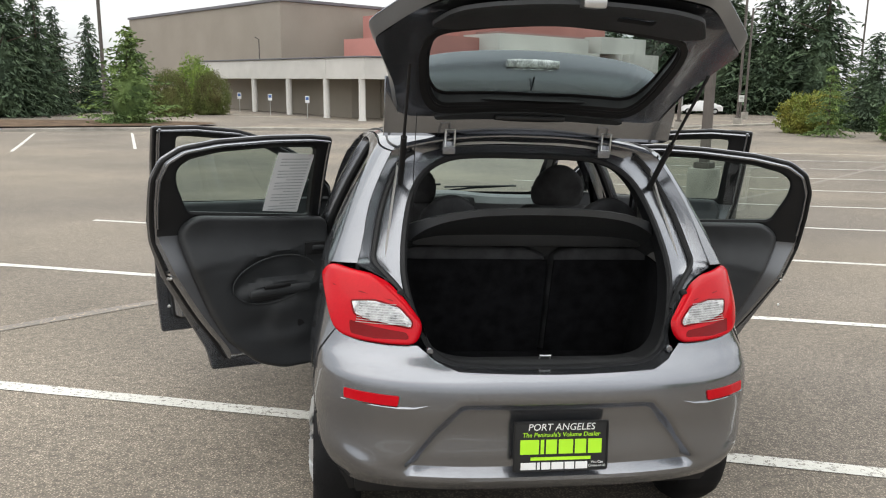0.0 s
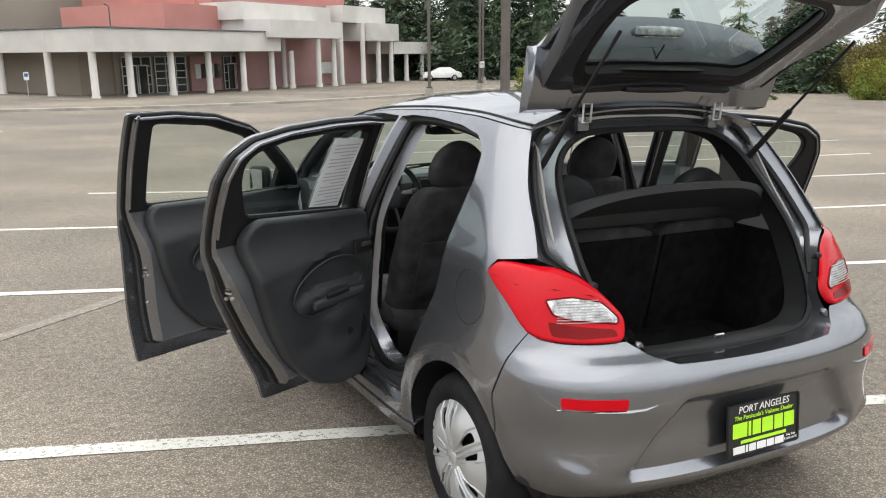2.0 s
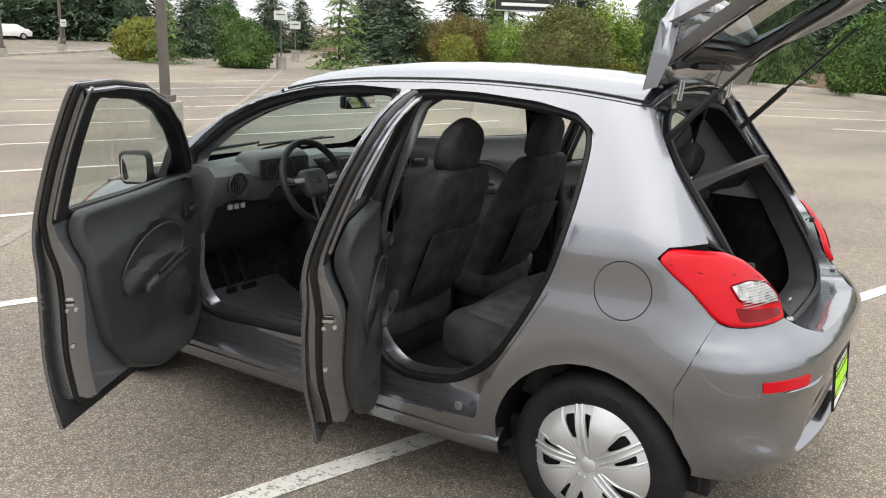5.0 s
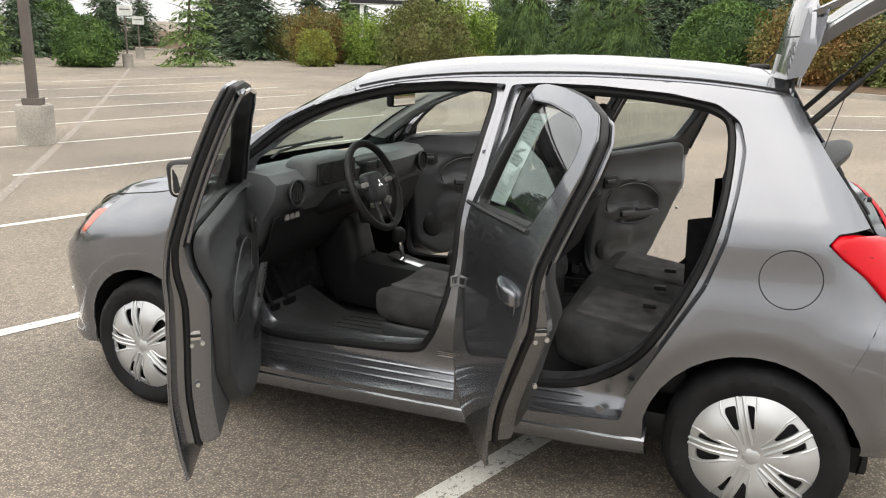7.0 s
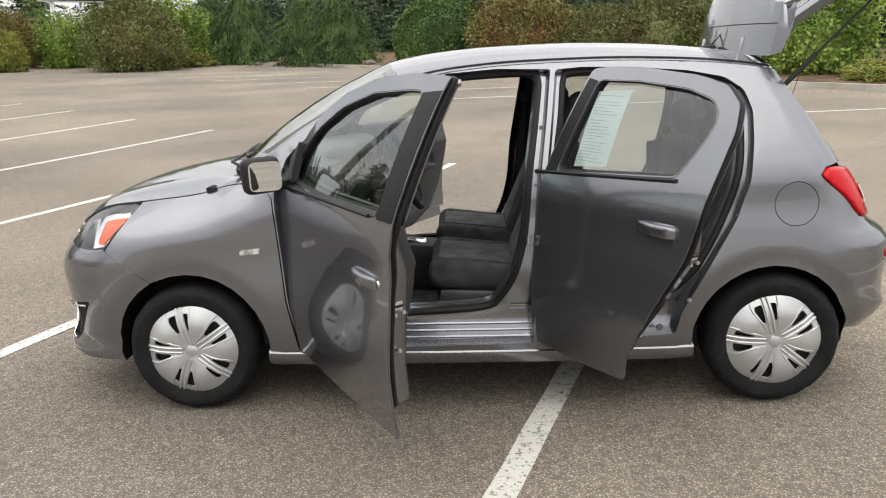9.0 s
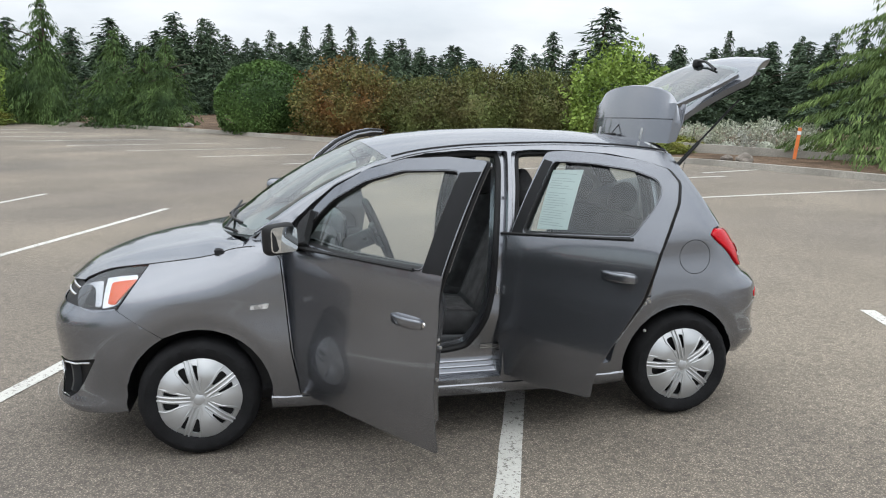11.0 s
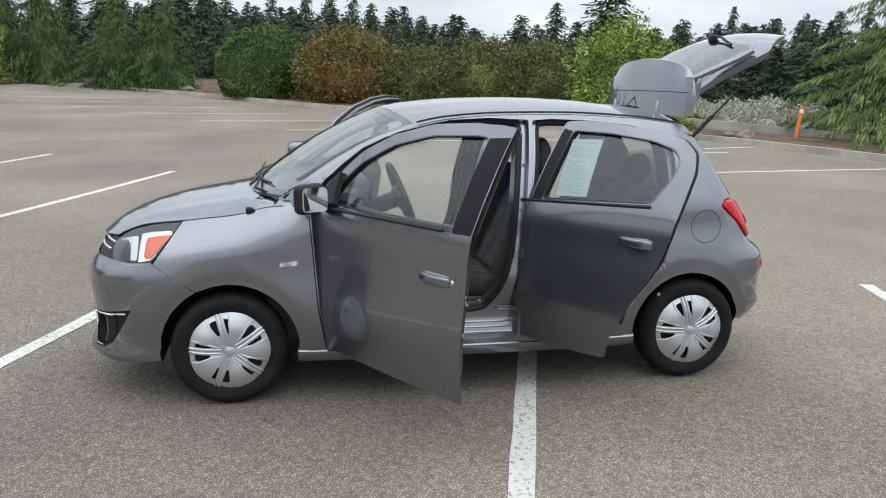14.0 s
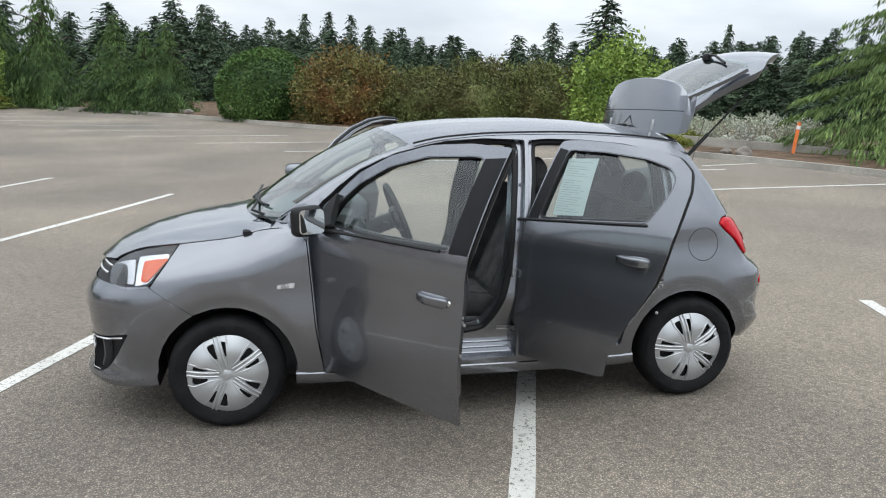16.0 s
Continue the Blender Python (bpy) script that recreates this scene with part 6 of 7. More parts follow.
ax = sorted(set(list(np.linspace(-12, 14, 53)) + list(np.linspace(-60, 70, 40)) + [-400, -250, -150, -100, 100, 150, 250, 400]))
ay = sorted(set(list(np.linspace(-12, 20, 65)) + list(np.linspace(-60, 110, 52)) + [-400, -250, -150, -100, 150, 250, 400]))
tagged(part("ground", loft([[(x, y, land(x, y)) for x in ax] for y in ay], False, False), ASPHALT), "worn grey-brown asphalt of a wide car park", "ground", kind="structure")


def worn_paint(name, color, wear):
    """Road paint through whose gaps the asphalt shows."""
    m = mat(name, color, 0.8, 0, 0.08, 2.0, 60, 0.3)
    n, l = m.node_tree.nodes, m.node_tree.links
    b, t = n["Principled BSDF"], next(q for q in n if q.type == "TEX_COORD")
    a, c, mx = n.new("ShaderNodeTexNoise"), n.new("ShaderNodeValToRGB"), n.new("ShaderNodeMixRGB")
    a.inputs["Scale"].default_value, a.inputs["Detail"].default_value, a.inputs["Roughness"].default_value = 34.0, 9.0, 0.8
    c.color_ramp.elements[0].position, c.color_ramp.elements[1].position = wear, wear + 0.05
    src = b.inputs["Base Color"].links[0].from_socket
    l.new(t.outputs["Object"], a.inputs["Vector"])
    l.new(a.outputs["Fac"], c.inputs["Fac"])
    l.new(c.outputs["Color"], mx.inputs["Fac"])
    mx.inputs["Color1"].default_value = (0.17, 0.155, 0.135, 1)
    l.new(src, mx.inputs["Color2"])
    l.new(mx.outputs["Color"], b.inputs["Base Color"])
    return m


ROADWHITE = worn_paint("worn_white_road_paint", (0.56, 0.55, 0.51), 0.415)
ROADORANGE = worn_paint("worn_orange_and_white_road_paint", (0.42, 0.32, 0.24), 0.54)


def stripe(x0, y0, x1, y1, width=0.11, m=None):
    L = math.dist((x0, y0), (x1, y1))
    k = max(2, int(L / 0.3))
    nx, ny = -(y1 - y0) / L * width / 2, (x1 - x0) / L * width / 2
    rng = random.Random(round(x0 * 31 + y0 * 17))
    rows_ = []
    for i in range(k + 1):
        x, y = x0 + (x1 - x0) * i / k, y0 + (y1 - y0) * i / k
        w1, w2 = 1 + rng.uniform(-0.06, 0.06), 1 + rng.uniform(-0.06, 0.06)
        rows_.append([(x + nx * w1, y + ny * w1, land(x + nx, y + ny) + 0.004), (x - nx * w2, y - ny * w2, land(x - nx, y - ny) + 0.004)])
    return tagged(part("parking_line", loft(rows_, False, False), m or ROADWHITE), "worn white stall line painted on the asphalt" if m is None else "worn orange and white line along the stall row", "road marking", "stall lines", "structure")


# two herringbone rows: the stalls on both sides of the worn middle line
for k in range(-2, 10):
    # foot on the middle line, from where the stalls run to both sides
    fx, fy = -3.6 + 2.42 * k + 0.02 * k * k, 1.87 + 2.2 * k + 0.06 * k * k
    L = 7.0 if k < 0 else 7.8
    stripe(fx, fy, fx + L, fy - L * 0.335)
    stripe(fx - 0.15, fy + 0.05, fx - 5.2, fy + 1.80)
stripe(-9.6, -3.4, -1.27, 4.2, 0.13, ROADORANGE)
stripe(-1.25, 4.22, 30.2, 32.6, 0.13, ROADORANGE)
for k in range(-5, 12):
    sx, sy = 17.5 + 2.9 * k, 2.0 + 2.5 * k
    stripe(sx, sy, sx + 0.75, sy - 5.2)
for x0, y0, x1, y1 in ((-10.5, 23.5, -13.6, 34.6), (-7.2, 25.2, -9.7, 35.6), (-3.0, 27.5, -5.5, 36.5), (13.3, -8.1, 13.9, -10.0)):
    stripe(x0, y0, x1, y1)

# kerbs, beds
CONCRETE = mat("weathered_concrete", (0.30, 0.28, 0.245), 0.9, 0, 0.22, 1.2, 30, 0.4)
SOIL = mat("dry_mulch_and_soil", (0.115, 0.080, 0.055), 1.0, 0, 0.4, 1.5, 18, 0.8, spec=0.1)
GRASS = mat("dull_grass", (0.10, 0.12, 0.045), 1.0, 0, 0.35, 0.8, 25, 0.8, spec=0.1)


def kerb(pts, label):
    P = spline(pts, 5, False)
    rows_ = []
    for i, p in enumerate(P):
        a, b = P[max(i - 1, 0)], P[min(i + 1, len(P) - 1)]
        L = math.dist(a, b)
        n_ = (-(b[1] - a[1]) / L, (b[0] - a[0]) / L)
        z = land(*p)
        rows_.append([(p[0] + n_[0] * o, p[1] + n_[1] * o, z + h) for o, h in ((-0.16, -0.02), (-0.14, 0.13), (-0.11, 0.15), (0.14, 0.15), (0.17, -0.02))])
    return flat("kerb", loft(rows_, False, False), CONCRETE, label, "kerb", "structure")


K1 = [(-26, 34.5), (-15.2, 36.2), (-6.2, 39.2), (3, 41.9), (14, 45.2), (23, 48.6), (36, 55.8), (44, 62)]
K2 = [(8.4, -12.6), (10.6, -11.3), (13.2, -10.4), (16.3, -8.9), (22, -4.2), (27.5, 0.2), (36, 6.0), (43, 12.2), (49, 20), (53, 30), (53, 42), (50, 54), (44, 62)]
kerb(K1, "long weathered concrete kerb of the car park")
kerb(K2, "curved weathered concrete kerb before the planting")
P = spline(K2, 5, False)
far = [(8.6, -80), (30, -80), (60, -80), (90, -75), (110, -60), (125, -40), (130, -20), (130, 0), (130, 20), (130, 40), (125, 60), (110, 85), (70, 110)]
Q = spline(far, 5, False)
flat("planting_bed", loft([[(p[0] + (q[0] - p[0]) * k + (0.3 if k == 0 else 0), p[1] + (q[1] - p[1]) * k, land(p[0] + (q[0] - p[0]) * k, p[1] + (q[1] - p[1]) * k) + 0.11 + 0.5 * min(1, k * 3)) for p, q in zip(P, Q)] for k in (0.0, 0.03, 0.08, 0.2, 0.5, 1.0)], False, False), SOIL, "brown mulch bed with leaf litter behind the kerb", "planting bed", "structure", smooth=True)
isl = [(-30, 37.5), (-16, 38.4), (-8, 41.0), (-6.6, 44.5), (-12, 46.5), (-30, 47.5)]
flat("island", sheet(rounded(isl, 1.5), lambda x, y: (x, y, land(x, y) + 0.12), [], 1.2), SOIL, "narrow planted island with dry soil", "traffic island", "structure")
flat("far_verge", sheet(rounded([(33, 54), (46, 49), (47, 56), (38, 60)], 2), lambda x, y: (x, y, land(x, y) + 0.10), [], 1.5), GRASS, "mown green verge by the exit", "verge", "structure")

# lamp posts
POST = mat("brown_grey_painted_steel", (0.11, 0.095, 0.085), 0.6, 0.2, 0.15, 3, 60, 0.1)


def lamp_post(x, y, tall, w=0.14, base=0.85, r=0.30, arm=True, label="tall brown-grey car park lamp post on a concrete footing"):
    t = thing("lamp_post", label, "lamp post", pose(x, y, land(x, y), 0, 0, 35), "car park lamp posts")
    part("footing", lathe([(r * 1.02, -0.3), (r * 1.02, base - 0.03), (r * 0.97, base), (0.0005, base)], 16, 2), CONCRETE, t, "stained round concrete footing", smooth=True)
    part("foot_plate", block(w * 2.0, w * 2.0, 0.12, 0.01, 1, None, (0, 0, base + 0.06)), POST, t)
    part("shaft", loft([[(sx * w / 2 * k, sy * w / 2 * k, z) for sx, sy in ((-1, -1), (1, -1), (1, 1), (-1, 1))] for z, k in ((base, 1), (tall, 0.8))], True, True), POST, t, smooth=False)
    if arm:
        part("arm", tube([(0, 0, tall - 0.1), (0.8, 0, tall)], 0.03, 6), POST, t)
        part("lantern", block(0.60, 0.32, 0.16, 0.04, 3, None, (1.0, 0, tall)), POST, t)
    return t


lamp_post(6.55, 11.75, 9.0, 0.15, 0.66, 0.30)
lamp_post(-13.9, 47.6, 13.0, 0.17, 0.5)
lamp_post(22.3, 47.6, 12.5, 0.16, 0.5)
lamp_post(30.0, 54.2, 13.0, 0.16, 0.5)
lamp_post(36.4, 64.9, 9.6, 0.16, 0.6)
lamp_post(70.0, 97.0, 16.0, 0.2, 0.5)
ALU = mat("pale_aluminium_frame", (0.5, 0.5, 0.49), 0.4, 0.6, 0.08, 2, 40, 0.03)
SIGN = mat("faded_sign_face", (0.55, 0.57, 0.54), 0.5, 0, 0.12, 4, 60, 0.05)


def sign_post(x, y, tall, w, h, base=0.7, face=None, label="pale blank-faced sign on a steel post with concrete footing"):
    t = thing("sign_post", label, "sign", pose(x, y, land(x, y), 0, 0, -42), "car park signs")
    if base:
        part("footing", lathe([(0.28, -0.2), (0.28, base), (0.0005, base)], 14, 2), CONCRETE, t)
    part("post", tube([(0, 0, 0), (0, 0, tall)], 0.05, 8), POST, t)
    pn = part("panel", block(w, 0.03, h, 0.01, 1, None, (0, -0.05, tall - h / 2)), face or SIGN, t)
    part("panel_print", block(w * 0.7, 0.006, h * 0.12, 0.001, 0, None, (0, -0.069, tall - h * 0.4)), POST, pn)
    return t


sign_post(30.5, 33.0, 3.2, 0.75, 0.52)
sign_post(39.0, 40.2, 2.7, 0.75, 0.52)
sign_post(15.0, -14.6, 1.9, 0.42, 0.62, 0, label="small grey sign on a post among the branches")
sign_post(30.1, 54.0, 2.2, 0.4, 0.5, 0)

def marquee(x, y, turn):
    """A dark message board high on two white posts."""
    t = thing("message_board", "dark message board with pale lettering on two white posts", "sign", pose(x, y, land(x, y), 0, 0, turn))
    for dx in (-1.35, 1.35):
        part("post", block(0.26, 0.26, 5.4, 0.03, 1, None, (dx, 0, 2.3)), WHITEPRINT, t)
    b_ = part("board", block(4.2, 0.35, 2.3, 0.04, 2, None, (0, -0.05, 4.95)), PLATE, t)
    part("board_rim", tube([(-2.1, -0.24, 3.80), (2.1, -0.24, 3.80), (2.1, -0.24, 6.10), (-2.1, -0.24, 6.10)], 0.05, 6, True), ALU, b_)
    for k, (w0, x0) in enumerate(((2.9, 0.1), (2.2, -0.3), (3.3, 0.0), (1.7, -0.4), (3.4, 0.0))):
        part("board_line", block(w0, 0.02, 0.20, 0.004, 0, None, (x0, -0.236, 5.80 - 0.40 * k)), WHITEPRINT, b_)
    return t


marquee(44.8, 25.0, -62)

# low wall, marker, rocks at the edge of the lot
flat("low_wall", block(7.6, 0.22, 1.0, 0.02, 1, None, (0, 0, 0)), CONCRETE, "pale weathered concrete retaining wall", "wall", "structure")
lw = bpy.data.objects["low_wall"]
lw.matrix_basis = pose(16.3, -11.9, land(16.3, -11.9) - 0.12, 0, 0, 37)
mk = thing("marker_post", "flat orange plastic marker post beside the wall", "marker post", pose(14.75, -11.6, land(14.75, -11.6) + 0.2, 0, -4, 30))
part("blade", block(0.10, 0.012, 0.85, 0.004, 2, None, (0, 0, 0.42)), mat("orange_plastic", (0.75, 0.20, 0.05), 0.6, 0, 0.1, 6, 60, 0.05), mk)
part("band", block(0.104, 0.016, 0.10, 0.004, 1, None, (0, 0, 0.70)), WHITEPRINT, mk)
ROCK = mat("grey_boulder_stone", (0.20, 0.175, 0.15), 0.95, 0, 0.3, 3, 25, 0.6)
rng = random.Random(4)
for x, y, r in ((38.4, 6.6, 0.25), (39.2, 7.0, 0.18), (14.9, -10.2, 0.22), (15.4, -10.0, 0.16)):
    bm = bmesh.new()
    bmesh.ops.create_icosphere(bm, subdivisions=3, radius=r)
    o = Vector((x * 3, y, 0))
    for v in bm.verts:
        v.co *= 1 + 0.35 * noise.noise(v.co / r * 0.9 + o) + 0.12 * noise.noise(v.co / r * 3 + o)
        v.co.z *= 0.7
    b_ = flat("boulder", bm, ROCK, "grey rough boulder on the bed's edge", "rock", group="boulders", smooth=True)
    b_.location = (x, y, land(x, y) + 0.12 + r * 0.3)


# ---- building ----
TAN = mat("tan_stucco", (0.30, 0.265, 0.225), 0.95, 0, 0.06, 0.25, 14, 0.2)
WHITEWALL = mat("off_white_stucco", (0.58, 0.56, 0.53), 0.9, 0, 0.07, 0.5, 14, 0.2)
PINK = mat("coral_stucco", (0.46, 0.205, 0.180), 0.9, 0, 0.06, 0.4, 14, 0.2)
MAUVE = mat("faded_pink_wall", (0.36, 0.21, 0.20), 0.9, 0, 0.08, 0.6, 14, 0.2)
WINDARK = mat("dark_shop_glass", (0.03, 0.035, 0.038), 0.08, 0.0, 0.1, 0.4, 5, 0.0)
CAP = mat("grey_parapet_cap", (0.16, 0.155, 0.17), 0.6, 0.2, 0.1, 1, 20, 0.05)
D1, D2, C0 = Vector((0.82, 0.572, 0)).normalized(), Vector((-0.572, 0.82, 0)).normalized(), Vector((2.5, 55.5, 0))
BLD = thing("theatre_building", "low tan theatre with white colonnade canopy and coral upper blocks", "building")


def slab(name, o, s0, s1, d0, d1, z0, z1, m, parent=BLD, bev=0.03):
    """A block along D1 from s0 to s1, back along D2 from d0 to d1."""
    bm = block(s1 - s0, d1 - d0, z1 - z0, bev, 1)
    bmesh.ops.transform(bm, matrix=Matrix.Translation(o + D1 * (s0 + s1) / 2 + D2 * (d0 + d1) / 2 + Vector((0, 0, (z0 + z1) / 2))) @ Matrix.Rotation(math.atan2(D1.y, D1.x), 4, "Z"), verts=bm.verts)
    return part(name, bm, m, parent, smooth=False)


Z0 = -1.5
hall = slab("hall", Vector((-5.1, 77, 0)), 0, 46, 0, 36, Z0, 9.2, TAN)
slab("parapet", Vector((-5.1, 77, 0)), -0.15, 46.1, -0.15, 36.1, 9.2, 9.5, CAP, hall)
slab("front_wall", C0, 4.0, 46, 4.0, 12, Z0, 3.2, TAN)
slab("canopy", C0, -1.2, 17.2, -0.6, 4.2, 1.90, 3.40, WHITEWALL)
slab("canopy_cap", C0, -1.3, 17.3, -0.7, 4.3, 3.40, 3.52, CAP)
slab("canopy", C0, 35.5, 46, -0.4, 4.2, 1.60, 2.85, WHITEWALL)
slab("canopy", C0, -1.2, 3.6, 4.2, 24.5, 1.90, 3.40, WHITEWALL)
slab("canopy_cap", C0, -1.3, 3.7, 4.3, 24.6, 3.40, 3.52, CAP)
slab("side_wall", C0, 1.2, 4.4, 4.2, 30, Z0, 3.0, TAN)
slab("coral_block", C0, 9.1, 15.2, 4.0, 16, 3.4, 5.6, PINK)
slab("coral_tower", C0, 14.4, 36, 6.0, 20, 5.6, 8.2, PINK)
slab("coral_wall", C0, 16.5, 36, 3.0, 9, Z0, 6.2, MAUVE)
slab("white_block", C0, 14.9, 27.4, 1.6, 6, 4.45, 5.9, WHITEWALL)
slab("white_drum", C0, 15.3, 25.2, -1.2, 5, 3.0, 4.45, WHITEWALL)
slab("white_block", C0, 28.6, 36.2, 1.0, 6, 4.6, 6.2, WHITEWALL)
slab("white_drum", C0, 31.0, 36.2, -0.6, 5, 2.9, 4.6, WHITEWALL)


def column(s, d, top, r=0.24):
    p = C0 + D1 * s + D2 * d
    return part("column", lathe([(r * 1.25, Z0), (r * 1.25, -0.95), (r, -0.85), (r, top)], 14, 2, None, (p.x, p.y, 0)), WHITEWALL, BLD)


for s_ in (-1.0, 1.9, 5.6, 9.3, 13.1, 16.6, 19.2):
    column(s_, 0.0, 1.95)
for s_, d_, t_ in ((22.0, -0.8, 3.1), (24.6, -0.6, 3.1), (26.9, 0.2, 4.5), (30.6, 0.2, 4.6), (32.8, -0.2, 3.0), (35.2, -0.2, 3.0), (38.6, 0, 1.65), (42.0, 0, 1.65), (45.2, 0, 1.65), (20.6, 2.0, 3.0), (28.6, 1.6, 4.6)):
    column(s_, d_, t_)
for d_ in (4.4, 9.6, 15.0, 20.6):
    column(-1.0, d_, 1.95)


def shopfront(s0, s1, cols, rows_, door=False):
    w = slab("shop_window", C0, s0, s1, 3.86, 3.98, -1.15, 1.55, WINDARK)
    for k in range(cols + 1):
        s_ = s0 + (s1 - s0) * k / cols
        slab("mullion", C0, s_ - 0.04, s_ + 0.04, 3.80, 3.90, -1.15, 1.58, ALU, w, 0.005)
    for k in range(rows_ + 1):
        z = -1.15 + 2.7 * k / rows_
        slab("transom", C0, s0, s1, 3.81, 3.89, z - 0.035, z + 0.035, ALU, w, 0.005)
    if door:
        c = (s0 + s1) / 2
        for a in (-0.95, 0.03):
            dl = slab("shop_door", C0, c + a, c + a + 0.92, 3.76, 3.84, -1.15, 0.95, WINDARK, w, 0.01)
            for q in (0.03, 0.85):
                slab("door_stile", C0, c + a + q - 0.03, c + a + q + 0.05, 3.72, 3.78, -1.15, 0.95, WHITEWALL, w, 0.005)
            slab("door_rail", C0, c + a, c + a + 0.92, 3.72, 3.78, 0.88, 0.98, WHITEWALL, w, 0.005)


shopfront(4.5, 7.2, 3, 4, True)
shopfront(7.6, 10.7, 3, 5)
slab("coral_panel", C0, 11.1, 14.6, 3.7, 3.95, -1.2, 1.6, MAUVE)
for k in range(4):
    slab("poster_case", C0, 11.5 + 0.75 * k, 12.1 + 0.75 * k, 3.60, 3.70, -0.2, 0.95, WINDARK if k % 2 else SIGN)
shopfront(15.0, 17.6, 3, 4, True)
shopfront(18.0, 21.0, 3, 4)
shopfront(22.6, 26.0, 3, 4, True)
slab("poster_case", C0, 27.4, 29.6, 2.85, 2.98, -0.2, 0.9, SIGN)
BLUE = mat("blue_sign_face", (0.05, 0.12, 0.35), 0.5, 0, 0.1, 4, 60, 0.05)
for k, d_ in enumerate((4.0, 9.2, 14.0, 20.5)):
    p = C0 + D1 * -3.0 + D2 * d_
    sp = thing("bay_sign", "small white and blue bay sign on a thin post", "sign", pose(p.x, p.y, land(p.x, p.y), 0, 0, 0), "bay signs")
    part("post", tube([(0, 0, 0), (0, 0, 1.5)], 0.03, 6), ALU, sp)
    part("plate", block(0.32, 0.02, 0.5, 0.01, 1, None, (0, -0.04, 1.35)), WHITEPRINT, sp)
    part("symbol", block(0.22, 0.008, 0.22, 0.01, 1, None, (0, -0.054, 1.42)), BLUE, sp)
for x0, y0, x1, y1 in ((-4.5, 54.0, -1.6, 56.2), (-7.2, 56.5, -4.2, 58.6), (-9.6, 59.2, -6.6, 61.2), (-1.6, 52.5, 0.6, 54.2)):
    stripe(x0, y0, x1, y1)
# wall lamp posts on the roofs, bollard
for s_, d_, z_ in ((4.2, 4.2, 3.5), (-1, 14, 3.5)):
    p = C0 + D1 * s_ + D2 * d_
    part("roof_flood_lamp", tube([(p.x, p.y, z_), (p.x, p.y, z_ + 1.6), (p.x - 0.3, p.y - 0.2, z_ + 1.75)], 0.05, 6), POST, BLD)

# parked white car by the trees
WCAR = mat("white_car_paint", (0.75, 0.75, 0.74), 0.25, 0, 0.04, 2, 80, 0.0, coat=1.0)


def small_car(m, paint, label):
    t = thing("parked_car", label, "car", m)
    prof = [(-2.1, 0.35), (-2.15, 0.75), (-1.9, 0.95), (-1.55, 1.02), (-0.9, 1.40), (0.3, 1.42), (1.1, 1.02), (1.9, 0.88), (2.12, 0.62), (2.1, 0.33)]
    part("body", loft([[(x, y, z * (1 if z < 0.9 else k)) for x, z in prof] for y, k in ((-0.84, 0.93), (-0.80, 1.0), (0.80, 1.0), (0.84, 0.93))], True, True), paint, t)
    for y in (-0.835, 0.835):
        part("side_glass", mesh_from([(-1.35, y, 1.03), (-0.85, y * 0.985, 1.30), (0.22, y * 0.985, 1.32), (0.85, y, 1.03)], [(0, 1, 2, 3)]), WINDARK, t, thick=0.02, smooth=False)
        for x in (-1.35, 1.35):
            w = part("wheel", lathe([(0.0005, -0.1), (0.20, -0.1), (0.31, -0.09), (0.32, 0.0), (0.31, 0.09), (0.20, 0.1), (0.0005, 0.1)], 20, 1, None, (x, y * 0.95, 0.32)), TYRE, t)
            part("hub", lathe([(0.0005, -0.115), (0.18, -0.11), (0.19, 0.11), (0.0005, 0.115)], 16, 1, None, (x, y * 0.95, 0.32)), COVER, w)
    part("windscreen", mesh_from([(1.08, -0.70, 1.05), (1.08, 0.70, 1.05), (0.36, 0.62, 1.41), (0.36, -0.62, 1.41)], [(0, 1, 2, 3)]), WINDARK, t, thick=0.02, smooth=False)
    part("rear_glass", mesh_from([(-1.52, -0.70, 1.05), (-1.52, 0.70, 1.05), (-0.96, 0.62, 1.38), (-0.96, -0.62, 1.38)], [(0, 1, 2, 3)]), WINDARK, t, thick=0.02, smooth=False)
    return t


small_car(pose(37.5, 76.0, land(37.5, 76.0), 0, 0, 165), WCAR, "white parked car in front of the dark trees")


# ---- trees and shrubs ----
BARK = mat("grey_brown_bark", (0.09, 0.07, 0.055), 0.95, 0, 0.3, 6, 40, 0.6)


def leaf_mat(name, color, tip):
    m = mat(name, color, 0.75, 0, 0.35, 0.8, 9, 0.0, per_piece=0.35, tint=tip, spec=0.25, island=True)
    return m


FIR = leaf_mat("dark_fir_needles", (0.050, 0.082, 0.050), (0.085, 0.125, 0.068))
WEEP = leaf_mat("weeping_cedar_foliage", (0.048, 0.092, 0.030), (0.092, 0.148, 0.044))
CEDAR = leaf_mat("light_conifer_foliage", (0.100, 0.165, 0.056), (0.165, 0.235, 0.072))
BOX = leaf_mat("clipped_laurel_leaves", (0.058, 0.116, 0.032), (0.102, 0.174, 0.046))
RUST = leaf_mat("rusty_maple_leaves", (0.245, 0.118, 0.038), (0.140, 0.150, 0.048))
OLIVE = leaf_mat("olive_brown_leaves", (0.152, 0.138, 0.051), (0.123, 0.152, 0.046))
LIMEL = leaf_mat("bright_green_leaves", (0.174, 0.275, 0.051), (0.246, 0.334, 0.072))
YELLOW = leaf_mat("yellow_green_leaves", (0.290, 0.275, 0.051), (0.189, 0.246, 0.058))
BLOSSOM = leaf_mat("white_blossom", (0.78, 0.78, 0.72), (0.30, 0.34, 0.20))


